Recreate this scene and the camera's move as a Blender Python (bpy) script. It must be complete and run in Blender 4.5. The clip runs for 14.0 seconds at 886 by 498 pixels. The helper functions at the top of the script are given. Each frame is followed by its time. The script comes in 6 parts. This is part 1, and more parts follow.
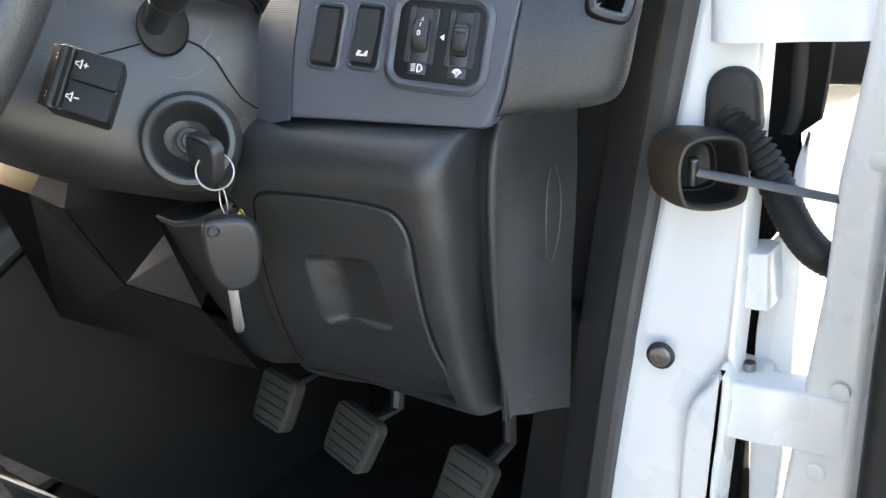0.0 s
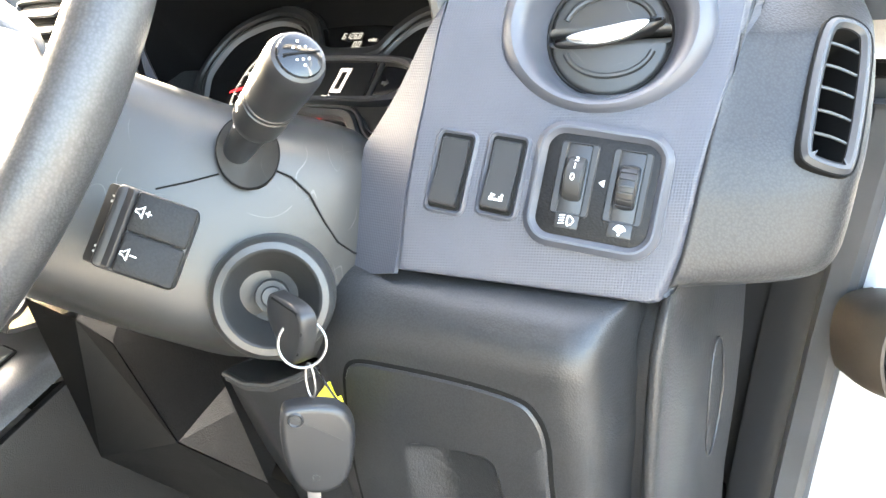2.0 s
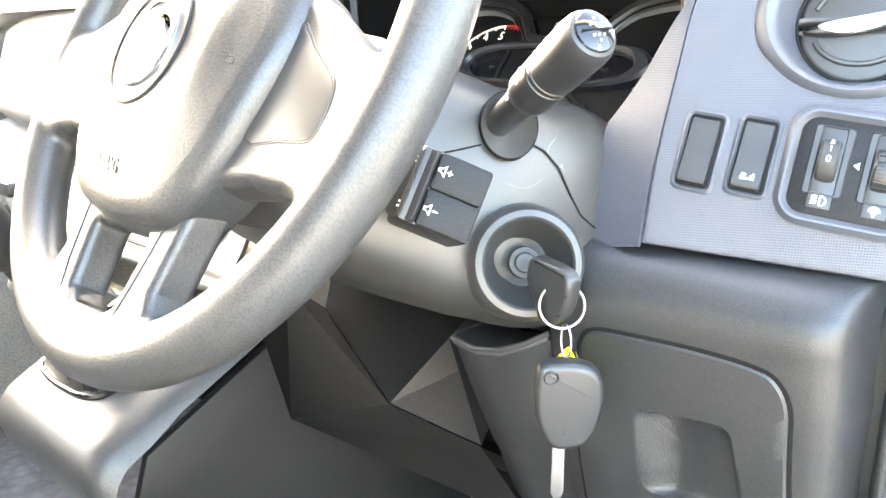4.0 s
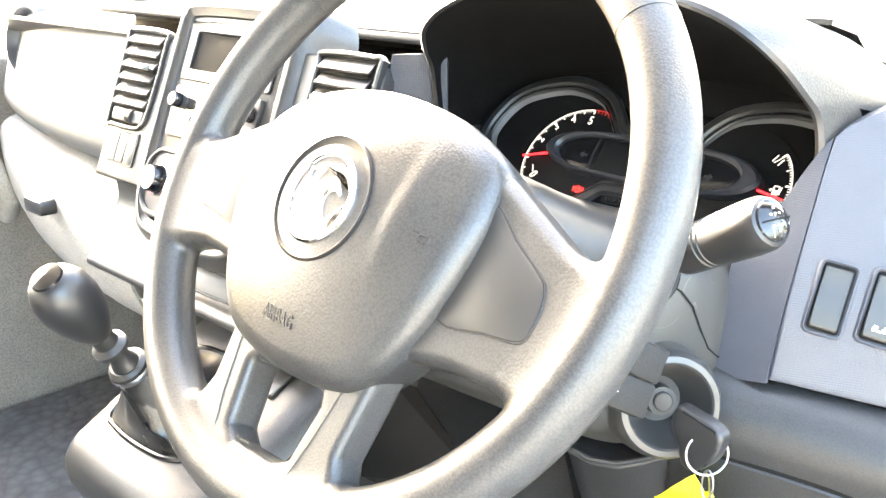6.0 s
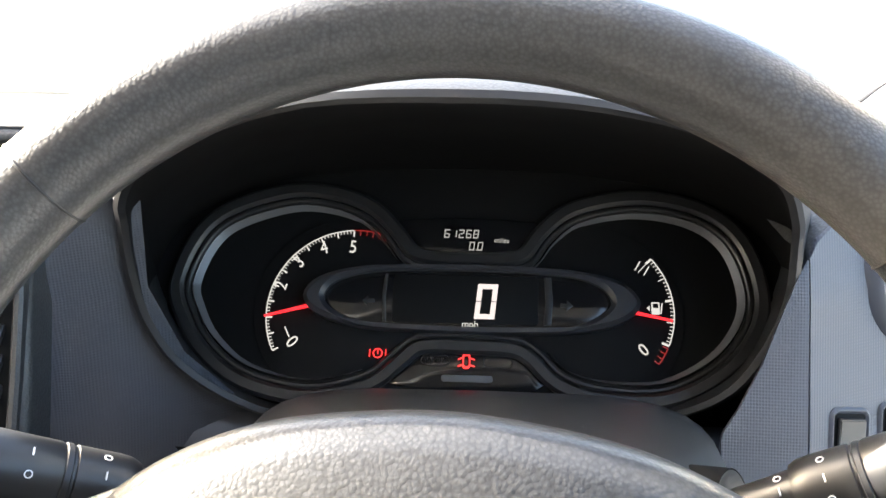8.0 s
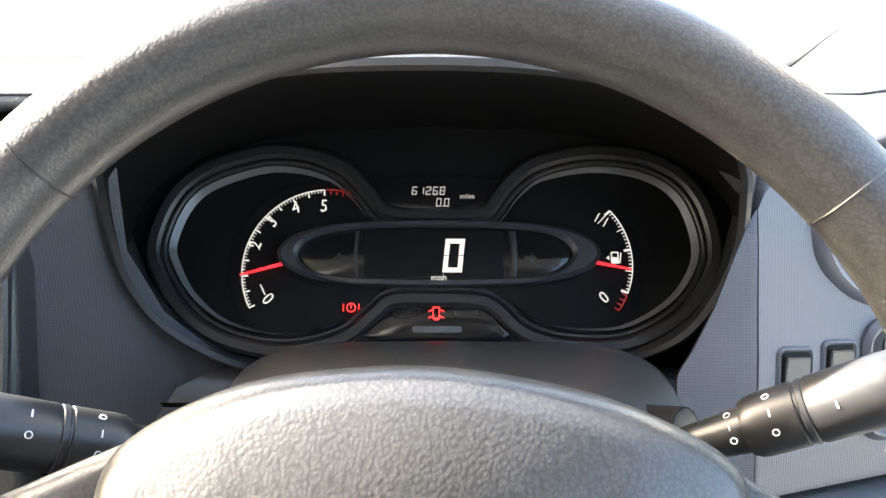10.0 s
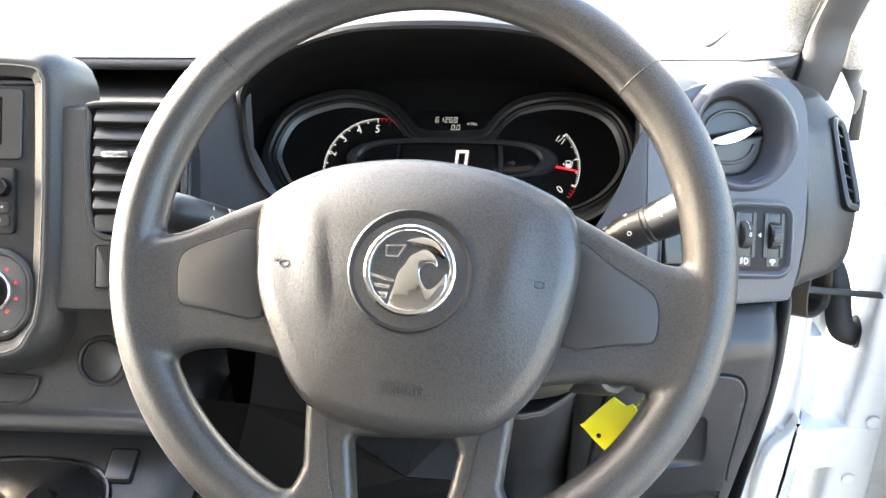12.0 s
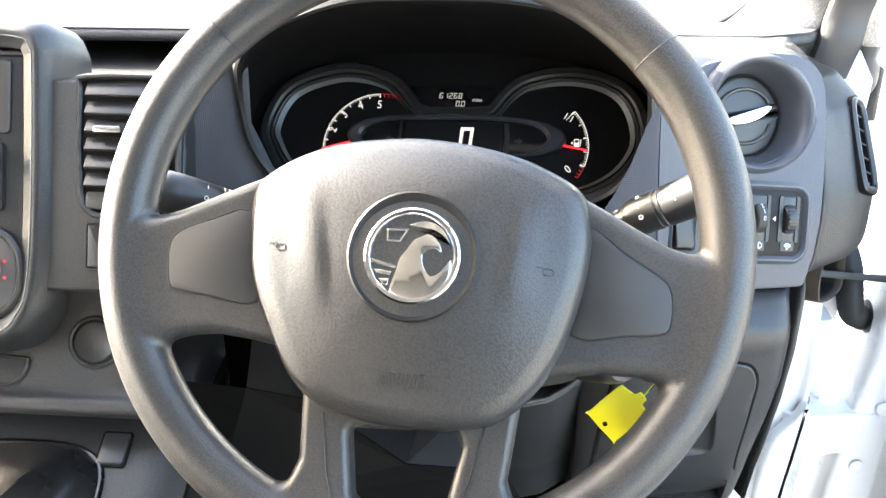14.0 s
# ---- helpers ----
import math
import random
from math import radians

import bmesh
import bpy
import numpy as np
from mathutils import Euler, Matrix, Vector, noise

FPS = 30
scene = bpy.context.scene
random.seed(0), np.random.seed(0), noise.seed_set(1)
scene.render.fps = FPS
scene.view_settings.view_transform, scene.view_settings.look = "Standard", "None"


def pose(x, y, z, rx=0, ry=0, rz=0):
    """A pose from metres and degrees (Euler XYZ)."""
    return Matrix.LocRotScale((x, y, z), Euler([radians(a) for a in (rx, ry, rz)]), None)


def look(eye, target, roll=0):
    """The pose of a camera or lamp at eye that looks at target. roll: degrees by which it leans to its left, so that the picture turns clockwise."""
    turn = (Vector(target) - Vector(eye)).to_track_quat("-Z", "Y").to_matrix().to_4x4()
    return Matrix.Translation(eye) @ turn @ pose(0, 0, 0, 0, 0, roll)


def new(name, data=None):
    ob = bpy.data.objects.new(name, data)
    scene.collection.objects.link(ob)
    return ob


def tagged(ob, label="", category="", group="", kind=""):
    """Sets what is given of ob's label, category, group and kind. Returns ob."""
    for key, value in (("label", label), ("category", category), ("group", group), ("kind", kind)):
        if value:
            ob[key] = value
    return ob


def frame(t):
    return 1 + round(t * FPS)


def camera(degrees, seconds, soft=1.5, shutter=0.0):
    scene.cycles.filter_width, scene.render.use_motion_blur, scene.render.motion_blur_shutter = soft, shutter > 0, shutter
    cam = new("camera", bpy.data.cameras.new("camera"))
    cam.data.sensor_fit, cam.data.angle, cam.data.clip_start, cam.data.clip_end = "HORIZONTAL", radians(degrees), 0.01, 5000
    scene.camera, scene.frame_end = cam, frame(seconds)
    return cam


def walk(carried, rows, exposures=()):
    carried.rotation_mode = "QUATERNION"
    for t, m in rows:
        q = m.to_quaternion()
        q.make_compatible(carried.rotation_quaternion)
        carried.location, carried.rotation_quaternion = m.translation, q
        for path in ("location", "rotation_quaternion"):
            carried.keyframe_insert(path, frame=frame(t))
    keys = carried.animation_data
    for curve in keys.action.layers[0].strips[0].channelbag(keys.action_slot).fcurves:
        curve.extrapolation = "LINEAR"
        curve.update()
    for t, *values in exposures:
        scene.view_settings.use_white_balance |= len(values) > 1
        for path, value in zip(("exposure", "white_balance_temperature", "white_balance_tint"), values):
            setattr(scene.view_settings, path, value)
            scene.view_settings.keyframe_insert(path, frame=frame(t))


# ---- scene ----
cam = camera(50.56, 14.0)
EXPOSURES = [(t, e, 7100 if t < 1 else 7600 if t < 6.2 else 6900, 8) for t, e in ((0.0, 4.52), (0.5, 4.9), (1.0, 5.75), (2.0, 6.08), (2.6, 6.22), (3.0, 6.38), (5.5, 6.52), (6.0, 6.4), (6.5, 5.85), (7.0, 5.15), (7.5, 4.86), (8.2, 4.8), (10.5, 5.03), (11.0, 5.0), (12.0, 5.03), (14.0, 5.12))]
PATH = [
    (0, 0.6581, -0.2393, 1.2979, 39.17, -19.56, -5.65),
    (0.5, 0.5739, -0.1789, 1.3218, 42.11, -17.72, -4.21),
    (1, 0.5395, -0.1415, 1.3181, 42.27, -15.33, -4.00),
    (1.5, 0.5277, -0.1413, 1.3210, 42.10, -15.31, -3.80),
    (2, 0.5230, -0.1477, 1.3205, 42.04, -15.19, -3.67),
    (2.5, 0.5105, -0.1658, 1.3168, 42.79, -14.96, -3.45),
    (3, 0.4789, -0.1979, 1.3159, 46.14, -14.45, -3.21),
    (3.2, 0.4730, -0.1994, 1.3102, 47.03, -14.18, -2.92),
    (5.5, 0.4830, -0.3319, 1.3645, 45.04, -16.26, -0.68),
    (6, 0.3831, -0.3069, 1.4306, 43.67, -18.23, 0.00),
    (6.5, 0.2229, -0.2650, 1.4698, 32.53, -19.44, -0.02),
    (7, 0.1020, -0.2111, 1.4842, 14.84, -20.10, 1.23),
    (7.5, 0.0342, -0.1758, 1.4860, 6.13, -20.05, 1.24),
    (8, 0.0094, -0.1666, 1.4826, 2.68, -20.95, 0.45),
    (8.2, 0.0067, -0.1630, 1.4832, 2.38, -22.67, 0.14),
    (10.5, 0.0078, -0.2075, 1.5111, 0.07, -24.40, 0.00),
    (11, 0.0242, -0.2977, 1.5312, 2.37, -24.47, -1.11),
    (11.5, 0.0401, -0.4030, 1.5307, 3.71, -23.19, -0.62),
    (12, 0.0582, -0.4890, 1.5217, 4.54, -22.96, -0.63),
    (12.5, 0.0736, -0.5163, 1.5251, 4.90, -23.10, -0.61),
    (13, 0.0780, -0.5143, 1.5266, 5.16, -23.47, -0.67),
    (13.5, 0.0807, -0.5043, 1.5280, 5.34, -23.97, -0.71),
    (14, 0.0546, -0.4628, 1.5173, 4.64, -24.58, -0.16),
]
walk(cam, [(t, pose(x, y, z, 0, 0, yaw) @ pose(0, 0, 0, 90 + pitch) @ pose(0, 0, 0, 0, 0, lean)) for t, x, y, z, yaw, pitch, lean in PATH], EXPOSURES)

# ---- daylight ----
SUN_FROM = Vector((-0.858, 0.308, 0.411)).normalized()
world = bpy.data.worlds.new("sky")
scene.world = world
world.use_nodes = True
wn = world.node_tree.nodes
sky = wn.new("ShaderNodeTexSky")
sky.sky_type, sky.sun_disc = "NISHITA", False
sky.sun_elevation = math.asin(SUN_FROM.z)
sky.sun_rotation = math.atan2(SUN_FROM.x, SUN_FROM.y)
sky.air_density, sky.dust_density = 1.0, 5.0
world.node_tree.links.new(sky.outputs[0], wn["Background"].inputs[0])
wn["Background"].inputs[1].default_value = 0.079
sun = new("sun", bpy.data.lights.new("sun", "SUN"))
sun.data.energy, sun.data.angle, sun.data.color = 3.4, radians(0.6), (1.0, 0.97, 0.92)
sun.matrix_world = look((0, 0, 8), Vector((0, 0, 8)) - SUN_FROM)


# ---- materials ----
def material(name, colour, rough=0.5, metal=0.0, grain=None, bump=0.0, vary=0.12, coat=0.0, spec=0.5, scratch=0.0):
    """colour linear; grain: (kind, metres); bump: strength of the fine relief; vary: large-scale mottling."""
    m = bpy.data.materials.new(name)
    m.use_nodes = True
    nt = m.node_tree
    n, l = nt.nodes, nt.links
    b = n["Principled BSDF"]
    b.inputs["Metallic"].default_value = metal
    b.inputs["Coat Weight"].default_value = coat
    b.inputs["Specular IOR Level"].default_value = spec
    tc = n.new("ShaderNodeTexCoord")
    big = n.new("ShaderNodeTexNoise")
    big.inputs["Scale"].default_value = 14
    big.inputs["Detail"].default_value = 6
    l.new(tc.outputs["Object"], big.inputs["Vector"])
    ramp = n.new("ShaderNodeMapRange")
    ramp.inputs["To Min"].default_value, ramp.inputs["To Max"].default_value = 1 - vary, 1 + vary
    ramp.inputs["From Min"].default_value, ramp.inputs["From Max"].default_value = 0.3, 0.7
    l.new(big.outputs["Fac"], ramp.inputs["Value"])
    mul = n.new("ShaderNodeVectorMath")
    mul.operation = "SCALE"
    mul.inputs[0].default_value = colour
    l.new(ramp.outputs[0], mul.inputs["Scale"])
    out = mul.outputs[0]
    if scratch:
        # hairlines along the contours of two soft noises, in patches
        lines = []
        for k, turn in ((13, 0.0), (21, 1.1)):
            st = n.new("ShaderNodeMapping")
            st.inputs["Scale"].default_value = (0.5, 1.0, 0.7)
            st.inputs["Rotation"].default_value = (turn, 0.6, turn * 0.7)
            l.new(tc.outputs["Object"], st.inputs["Vector"])
            wear = n.new("ShaderNodeTexNoise")
            wear.inputs["Scale"].default_value, wear.inputs["Detail"].default_value = k, 2
            l.new(st.outputs[0], wear.inputs["Vector"])
            off = n.new("ShaderNodeMath")
            off.operation = "COMPARE"
            off.inputs[1].default_value, off.inputs[2].default_value = 0.5, 0.0016
            l.new(wear.outputs["Fac"], off.inputs[0])
            lines.append(off)
        both = n.new("ShaderNodeMath")
        both.operation = "MAXIMUM"
        l.new(lines[0].outputs[0], both.inputs[0]), l.new(lines[1].outputs[0], both.inputs[1])
        patch = n.new("ShaderNodeTexNoise")
        patch.inputs["Scale"].default_value, patch.inputs["Detail"].default_value = 45, 4
        l.new(tc.outputs["Object"], patch.inputs["Vector"])
        gate = n.new("ShaderNodeMapRange")
        gate.inputs["From Min"].default_value, gate.inputs["From Max"].default_value = 0.52, 0.62
        gate.inputs["To Max"].default_value = scratch
        l.new(patch.outputs["Fac"], gate.inputs["Value"])
        wr = n.new("ShaderNodeMath")
        wr.operation = "MULTIPLY"
        l.new(both.outputs[0], wr.inputs[0]), l.new(gate.outputs[0], wr.inputs[1])
        mx = n.new("ShaderNodeMix")
        mx.data_type = "RGBA"
        mx.inputs["B"].default_value = (0.13, 0.125, 0.115, 1)
        l.new(wr.outputs[0], mx.inputs["Factor"])
        l.new(out, mx.inputs["A"])
        out = mx.outputs["Result"]
    l.new(out, b.inputs["Base Color"])
    rr = n.new("ShaderNodeMapRange")
    rr.inputs["To Min"].default_value, rr.inputs["To Max"].default_value = max(0.02, rough * 0.85), min(1, rough * 1.15)
    l.new(big.outputs["Fac"], rr.inputs["Value"])
    l.new(rr.outputs[0], b.inputs["Roughness"])
    if grain:
        kind, size = grain
        if kind == "leather":
            g = n.new("ShaderNodeTexVoronoi")
            g.feature = "F1"
            g.inputs["Scale"].default_value = 1 / size
            l.new(tc.outputs["Object"], g.inputs["Vector"])
            hgt = g.outputs["Distance"]
            # the colour runs darker in the grain's furrows than on its pebbles
            furrow = n.new("ShaderNodeMapRange")
            furrow.inputs["From Min"].default_value, furrow.inputs["From Max"].default_value = 0.2, 0.75
            furrow.inputs["To Min"].default_value, furrow.inputs["To Max"].default_value = 1.1, 0.68
            l.new(hgt, furrow.inputs["Value"])
            fm = n.new("ShaderNodeVectorMath")
            fm.operation = "SCALE"
            l.new(out, fm.inputs[0])
            l.new(furrow.outputs[0], fm.inputs["Scale"])
            l.new(fm.outputs[0], b.inputs["Base Color"])
        elif kind == "dots":
            mp = n.new("ShaderNodeMapping")
            mp.inputs["Scale"].default_value = (2 * math.pi / size,) * 3
            l.new(tc.outputs["Object"], mp.inputs["Vector"])
            sp = n.new("ShaderNodeSeparateXYZ")
            l.new(mp.outputs[0], sp.inputs[0])
            ad = n.new("ShaderNodeMath")
            ad.operation = "ADD"
            l.new(sp.outputs["X"], ad.inputs[0]), l.new(sp.outputs["Z"], ad.inputs[1])
            su = n.new("ShaderNodeMath")
            su.operation = "SUBTRACT"
            l.new(sp.outputs["X"], su.inputs[0]), l.new(sp.outputs["Z"], su.inputs[1])
            s1, s2, pr = (n.new("ShaderNodeMath") for _ in range(3))
            s1.operation, s2.operation, pr.operation = "SINE", "SINE", "MULTIPLY"
            l.new(ad.outputs[0], s1.inputs[0]), l.new(su.outputs[0], s2.inputs[0])
            l.new(s1.outputs[0], pr.inputs[0]), l.new(s2.outputs[0], pr.inputs[1])
            hgt = pr.outputs[0]
        else:
            g = n.new("ShaderNodeTexNoise")
            g.inputs["Scale"].default_value, g.inputs["Detail"].default_value = 1 / size, 4
            l.new(tc.outputs["Object"], g.inputs["Vector"])
            hgt = g.outputs["Fac"]
        bp = n.new("ShaderNodeBump")
        bp.inputs["Strength"].default_value = bump
        bp.invert = kind == "leather"
        bp.inputs["Distance"].default_value = size * 0.3
        l.new(hgt, bp.inputs["Height"])
        l.new(bp.outputs[0], b.inputs["Normal"])
    return m


def glow(name, colour, strength):
    m = material(name, (0.02, 0.02, 0.02), 0.5)
    b = m.node_tree.nodes["Principled BSDF"]
    b.inputs["Emission Color"].default_value = (*colour, 1)
    b.inputs["Emission Strength"].default_value = strength
    return m


M_WHEEL = material("steering_wheel_skin", (0.0405, 0.0400, 0.0405), 0.36, grain=("leather", 0.0013), bump=0.28)
M_HUB = material("airbag_skin", (0.0375, 0.0370, 0.0375), 0.34, grain=("leather", 0.0014), bump=0.27, spec=0.55)
M_SOFT = material("spoke_plastic", (0.027, 0.0267, 0.027), 0.45, grain=("noise", 0.0007), bump=0.25)
M_DASH = material("dash_grain", (0.027, 0.0275, 0.029), 0.42, grain=("leather", 0.0013), bump=0.32)
M_CAP = material("end_cap_grain", (0.023, 0.0235, 0.025), 0.42, grain=("leather", 0.0014), bump=0.45, spec=0.40)
# lighter copy of dash_grain: light on the top is put into the colour
M_DASH_LIT = material("lit_dash_grain", (0.046, 0.048, 0.052), 0.55, grain=("leather", 0.0017), bump=0.4)
M_BLUE = material("blue_grey_fascia", (0.046, 0.049, 0.0615), 0.42, grain=("dots", 0.0029), bump=0.2)
M_BLUE_PLAIN = material("blue_grey_smooth", (0.049, 0.0525, 0.0645), 0.38, grain=("noise", 0.0006), bump=0.12)
M_COLUMN = material("column_plastic", (0.029, 0.0285, 0.028), 0.38, grain=("noise", 0.0005), bump=0.15, scratch=0.35)
# on the lower covers, shade is put into this colour; dark keys too
M_LOWER = material("dark_plastic_and_shade", (0.008, 0.008, 0.0085), 0.5, spec=0.2, grain=("leather", 0.0012), bump=0.5)
M_FRAME = material("vent_frame_plastic", (0.034, 0.035, 0.037), 0.36, grain=("noise", 0.0006), bump=0.1)
M_KNEE = material("knee_panel_grain", (0.019, 0.0195, 0.021), 0.40, grain=("leather", 0.0011), bump=0.40, spec=0.5)
M_SEAL = material("grey_rubber_seal", (0.05, 0.05, 0.052), 0.5, grain=("noise", 0.002), bump=0.2, vary=0.3)
M_BLACK = material("black_plastic", (0.016, 0.016, 0.017), 0.38, grain=("noise", 0.0006), bump=0.1)
M_BADGE = material("badge_surround", (0.009, 0.009, 0.0095), 0.5, spec=0.25, grain=("noise", 0.001), bump=0.08)
M_GLOSS = material("gloss_black", (0.008, 0.008, 0.009), 0.12)
# near-black for joint lines, and for the shade in cavities and under the dash
M_DARK = material("dark_joint_and_shade", (0.008, 0.008, 0.008), 0.8, spec=0.1)
M_MATTE = material("cluster_matte", (0.006, 0.006, 0.0064), 0.65, spec=0.12, grain=("noise", 0.0008), bump=0.1)
M_RUBBER = material("black_rubber", (0.018, 0.018, 0.018), 0.6, grain=("noise", 0.002), bump=0.2, vary=0.3)
M_BOOTIN = material("boot_lining_shade", (0.012, 0.012, 0.012), 0.5, vary=0.3)
M_BOOT = material("dusty_rubber", (0.045, 0.035, 0.026), 0.6, grain=("noise", 0.003), bump=0.2, vary=0.45)
M_CHROME = material("chrome", (0.82, 0.82, 0.83), 0.10, metal=1.0, vary=0.03)
M_SILVER = material("satin_silver", (0.60, 0.61, 0.63), 0.28, metal=1.0, vary=0.05)
M_DULL = material("dull_steel", (0.16, 0.155, 0.15), 0.5, metal=1.0, vary=0.3, grain=("noise", 0.002), bump=0.1)
M_STEEL = material("bare_steel", (0.33, 0.32, 0.31), 0.35, metal=1.0, vary=0.15)
M_BEZEL = material("grey_ring", (0.10, 0.10, 0.104), 0.30, vary=0.05)
M_PODGREY = material("pod_grey", (0.026, 0.027, 0.032), 0.35, vary=0.05)
M_PAINT = material("white_paint", (0.80, 0.81, 0.82), 0.28, coat=0.4, vary=0.006)
M_YELLOW = material("yellow_plastic_tag", (0.80, 0.72, 0.02), 0.4, vary=0.05)
M_PRINT = material("white_print", (0.75, 0.75, 0.74), 0.5, vary=0.02)
M_REDPRINT = material("red_print", (0.45, 0.03, 0.02), 0.5, vary=0.02)
M_MAT = material("rubber_mat", (0.10, 0.10, 0.105), 0.7, grain=("leather", 0.02), bump=0.5, vary=0.3)
M_CARPET = material("black_floor", (0.009, 0.009, 0.009), 0.9, spec=0.08, grain=("noise", 0.004), bump=0.6, vary=0.4)
M_TRIM = material("light_trim", (0.42, 0.40, 0.37), 0.6, grain=("leather", 0.002), bump=0.3)
M_BEIGE = material("door_card", (0.22, 0.20, 0.18), 0.6, grain=("leather", 0.003), bump=0.3)
M_BULK = material("dark_bulkhead", (0.06, 0.06, 0.062), 0.7, grain=("noise", 0.004), bump=0.3)
M_GROUND = material("concrete", (0.30, 0.29, 0.27), 0.8, grain=("noise", 0.02), bump=0.5, vary=0.3)
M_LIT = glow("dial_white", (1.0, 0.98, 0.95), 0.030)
M_FAINT = glow("odometer_white", (1.0, 0.98, 0.95), 0.016)
M_LCD = glow("lcd_white", (1.0, 0.9, 0.9), 0.037)
M_RED = glow("warning_red", (1.0, 0.03, 0.03), 0.09)
M_REDLINE = glow("redline_red", (1.0, 0.04, 0.03), 0.012)
M_NEEDLE = glow("needle_red", (1.0, 0.02, 0.03), 0.08)
M_GLASS = bpy.data.materials.new("window_glass")
M_GLASS.use_nodes = True
gn = M_GLASS.node_tree.nodes
gt, gg, gm = gn.new("ShaderNodeBsdfTransparent"), gn.new("ShaderNodeBsdfGlossy"), gn.new("ShaderNodeMixShader")
gg.inputs["Roughness"].default_value = 0.02
gm.inputs[0].default_value = 0.04
for a, b in ((gt.outputs[0], gm.inputs[1]), (gg.outputs[0], gm.inputs[2]), (gm.outputs[0], gn["Material Output"].inputs[0])):
    M_GLASS.node_tree.links.new(a, b)


# ---- building tools ----
def thing(name, label, category, group="", kind="", at=(0, 0, 0)):
    e = new(name)
    e.empty_display_size = 0.05
    e.location = at
    bpy.context.view_layer.update()
    return tagged(e, label, category, group, kind)


def finish(name, bm, mat, smooth=True):
    bmesh.ops.recalc_face_normals(bm, faces=bm.faces[:])
    me = bpy.data.meshes.new(name)
    bm.to_mesh(me)
    bm.free()
    me.materials.append(mat)
    if smooth:
        me.shade_smooth()
        me.set_sharp_from_angle(angle=radians(38))
    return me


def part(name, bm, mat, parent=None, label="", smooth=True):
    ob = new(name, finish(name, bm, mat, smooth))
    if parent:
        ob.parent = parent
        if not parent.parent:
            ob.matrix_parent_inverse = Matrix.Translation(-parent.location)
    if label:
        ob["label"] = label
    return ob


def alone(name, bm, mat, label, category, group="", kind=""):
    return tagged(part(name, bm, mat), label, category, group, kind)


def basis(origin, x, y):
    """A frame with its x axis along x, y near y, z = x cross y."""
    x = Vector(x).normalized()
    z = x.cross(Vector(y)).normalized()
    y = z.cross(x)
    m = Matrix((x, y, z)).transposed().to_4x4()
    m.translation = origin
    return m


def facing(origin, normal, up=(0, 0, 1)):
    z = Vector(normal).normalized()
    x = Vector(up).cross(z).normalized()
    return basis(origin, x, z.cross(x))


def spline(pts, n=6, closed=True):
    """A smooth line through the points."""
    p = [Vector(q) for q in pts]
    k = len(p)
    out = []
    for i in range(k if closed else k - 1):
        a, b, c, d = (p[(i + j) % k] if closed else p[min(max(i + j, 0), k - 1)] for j in (-1, 0, 1, 2))
        for s in range(n):
            t = s / n
            out.append(0.5 * (2 * b + (c - a) * t + (2 * a - 5 * b + 4 * c - d) * t * t + (3 * b - a - 3 * c + d) * t ** 3))
    if not closed:
        out.append(p[-1])
    return out


def rrect(w, h, r, n=5, cx=0.0, cy=0.0):
    out = []
    for sx, sy, a0 in ((1, 1, 0), (-1, 1, 90), (-1, -1, 180), (1, -1, 270)):
        for i in range(n + 1):
            a = radians(a0 + 90 * i / n)
            out.append(Vector((cx + sx * (w / 2 - r) + r * math.cos(a), cy + sy * (h / 2 - r) + r * math.sin(a))))
    return out


def circle(r, n=32, cx=0.0, cy=0.0, ry=None):
    return [Vector((cx + r * math.cos(2 * math.pi * i / n), cy + (ry or r) * math.sin(2 * math.pi * i / n))) for i in range(n)]


def shrink(outline, d):
    """The outline moved inwards by d (it runs anticlockwise)."""
    k = len(outline)
    out = []
    area = sum(outline[i].x * outline[(i + 1) % k].y - outline[(i + 1) % k].x * outline[i].y for i in range(k))
    s = 1 if area > 0 else -1
    for i in range(k):
        e = outline[(i + 1) % k] - outline[i - 1]
        e = Vector((e.x, e.y))
        if e.length < 1e-9:
            out.append(outline[i].copy())
            continue
        e.normalize()
        out.append(Vector((outline[i].x - s * e.y * d, outline[i].y + s * e.x * d)))
    return out


def rings(bm, loops, closed=True, cap0=False, cap1=False):
    """Skin a row of equal loops of 3D points."""
    vs = [[bm.verts.new(p) for p in lp] for lp in loops]
    k = len(vs[0])
    for a, b in zip(vs, vs[1:]):
        for i in range(k if closed else k - 1):
            j = (i + 1) % k
            bm.faces.new((a[i], a[j], b[j], b[i]))
    if cap0:
        bm.faces.new(vs[0])
    if cap1:
        bm.faces.new(vs[-1])
    return bm


def plate(m, outline, z0, z1, edge=0.0012, steps=2, bm=None, back=True):
    """A plate in the frame m, from z0 up to z1, with a rounded front edge."""
    bm = bm or bmesh.new()
    loops = [[m @ Vector((p.x, p.y, z0)) for p in outline]]
    for s in range(steps + 1):
        a = math.pi / 2 * s / steps
        o = shrink(outline, edge * (1 - math.cos(a)))
        loops.append([m @ Vector((p.x, p.y, z1 - edge + edge * math.sin(a))) for p in o])
    return rings(bm, loops, True, back, True)


def hoop(m, outline, inner, z0, z1, edge=0.001, bm=None):
    """A raised band between two outlines with equal numbers of points."""
    bm = bm or bmesh.new()
    o1, i1 = shrink(outline, edge), shrink(inner, -edge)
    L = [(outline, z0), (outline, z1 - edge), (o1, z1), (i1, z1), (inner, z1 - edge), (inner, z0)]
    return rings(bm, [[m @ Vector((p.x, p.y, z)) for p in o] for o, z in L])


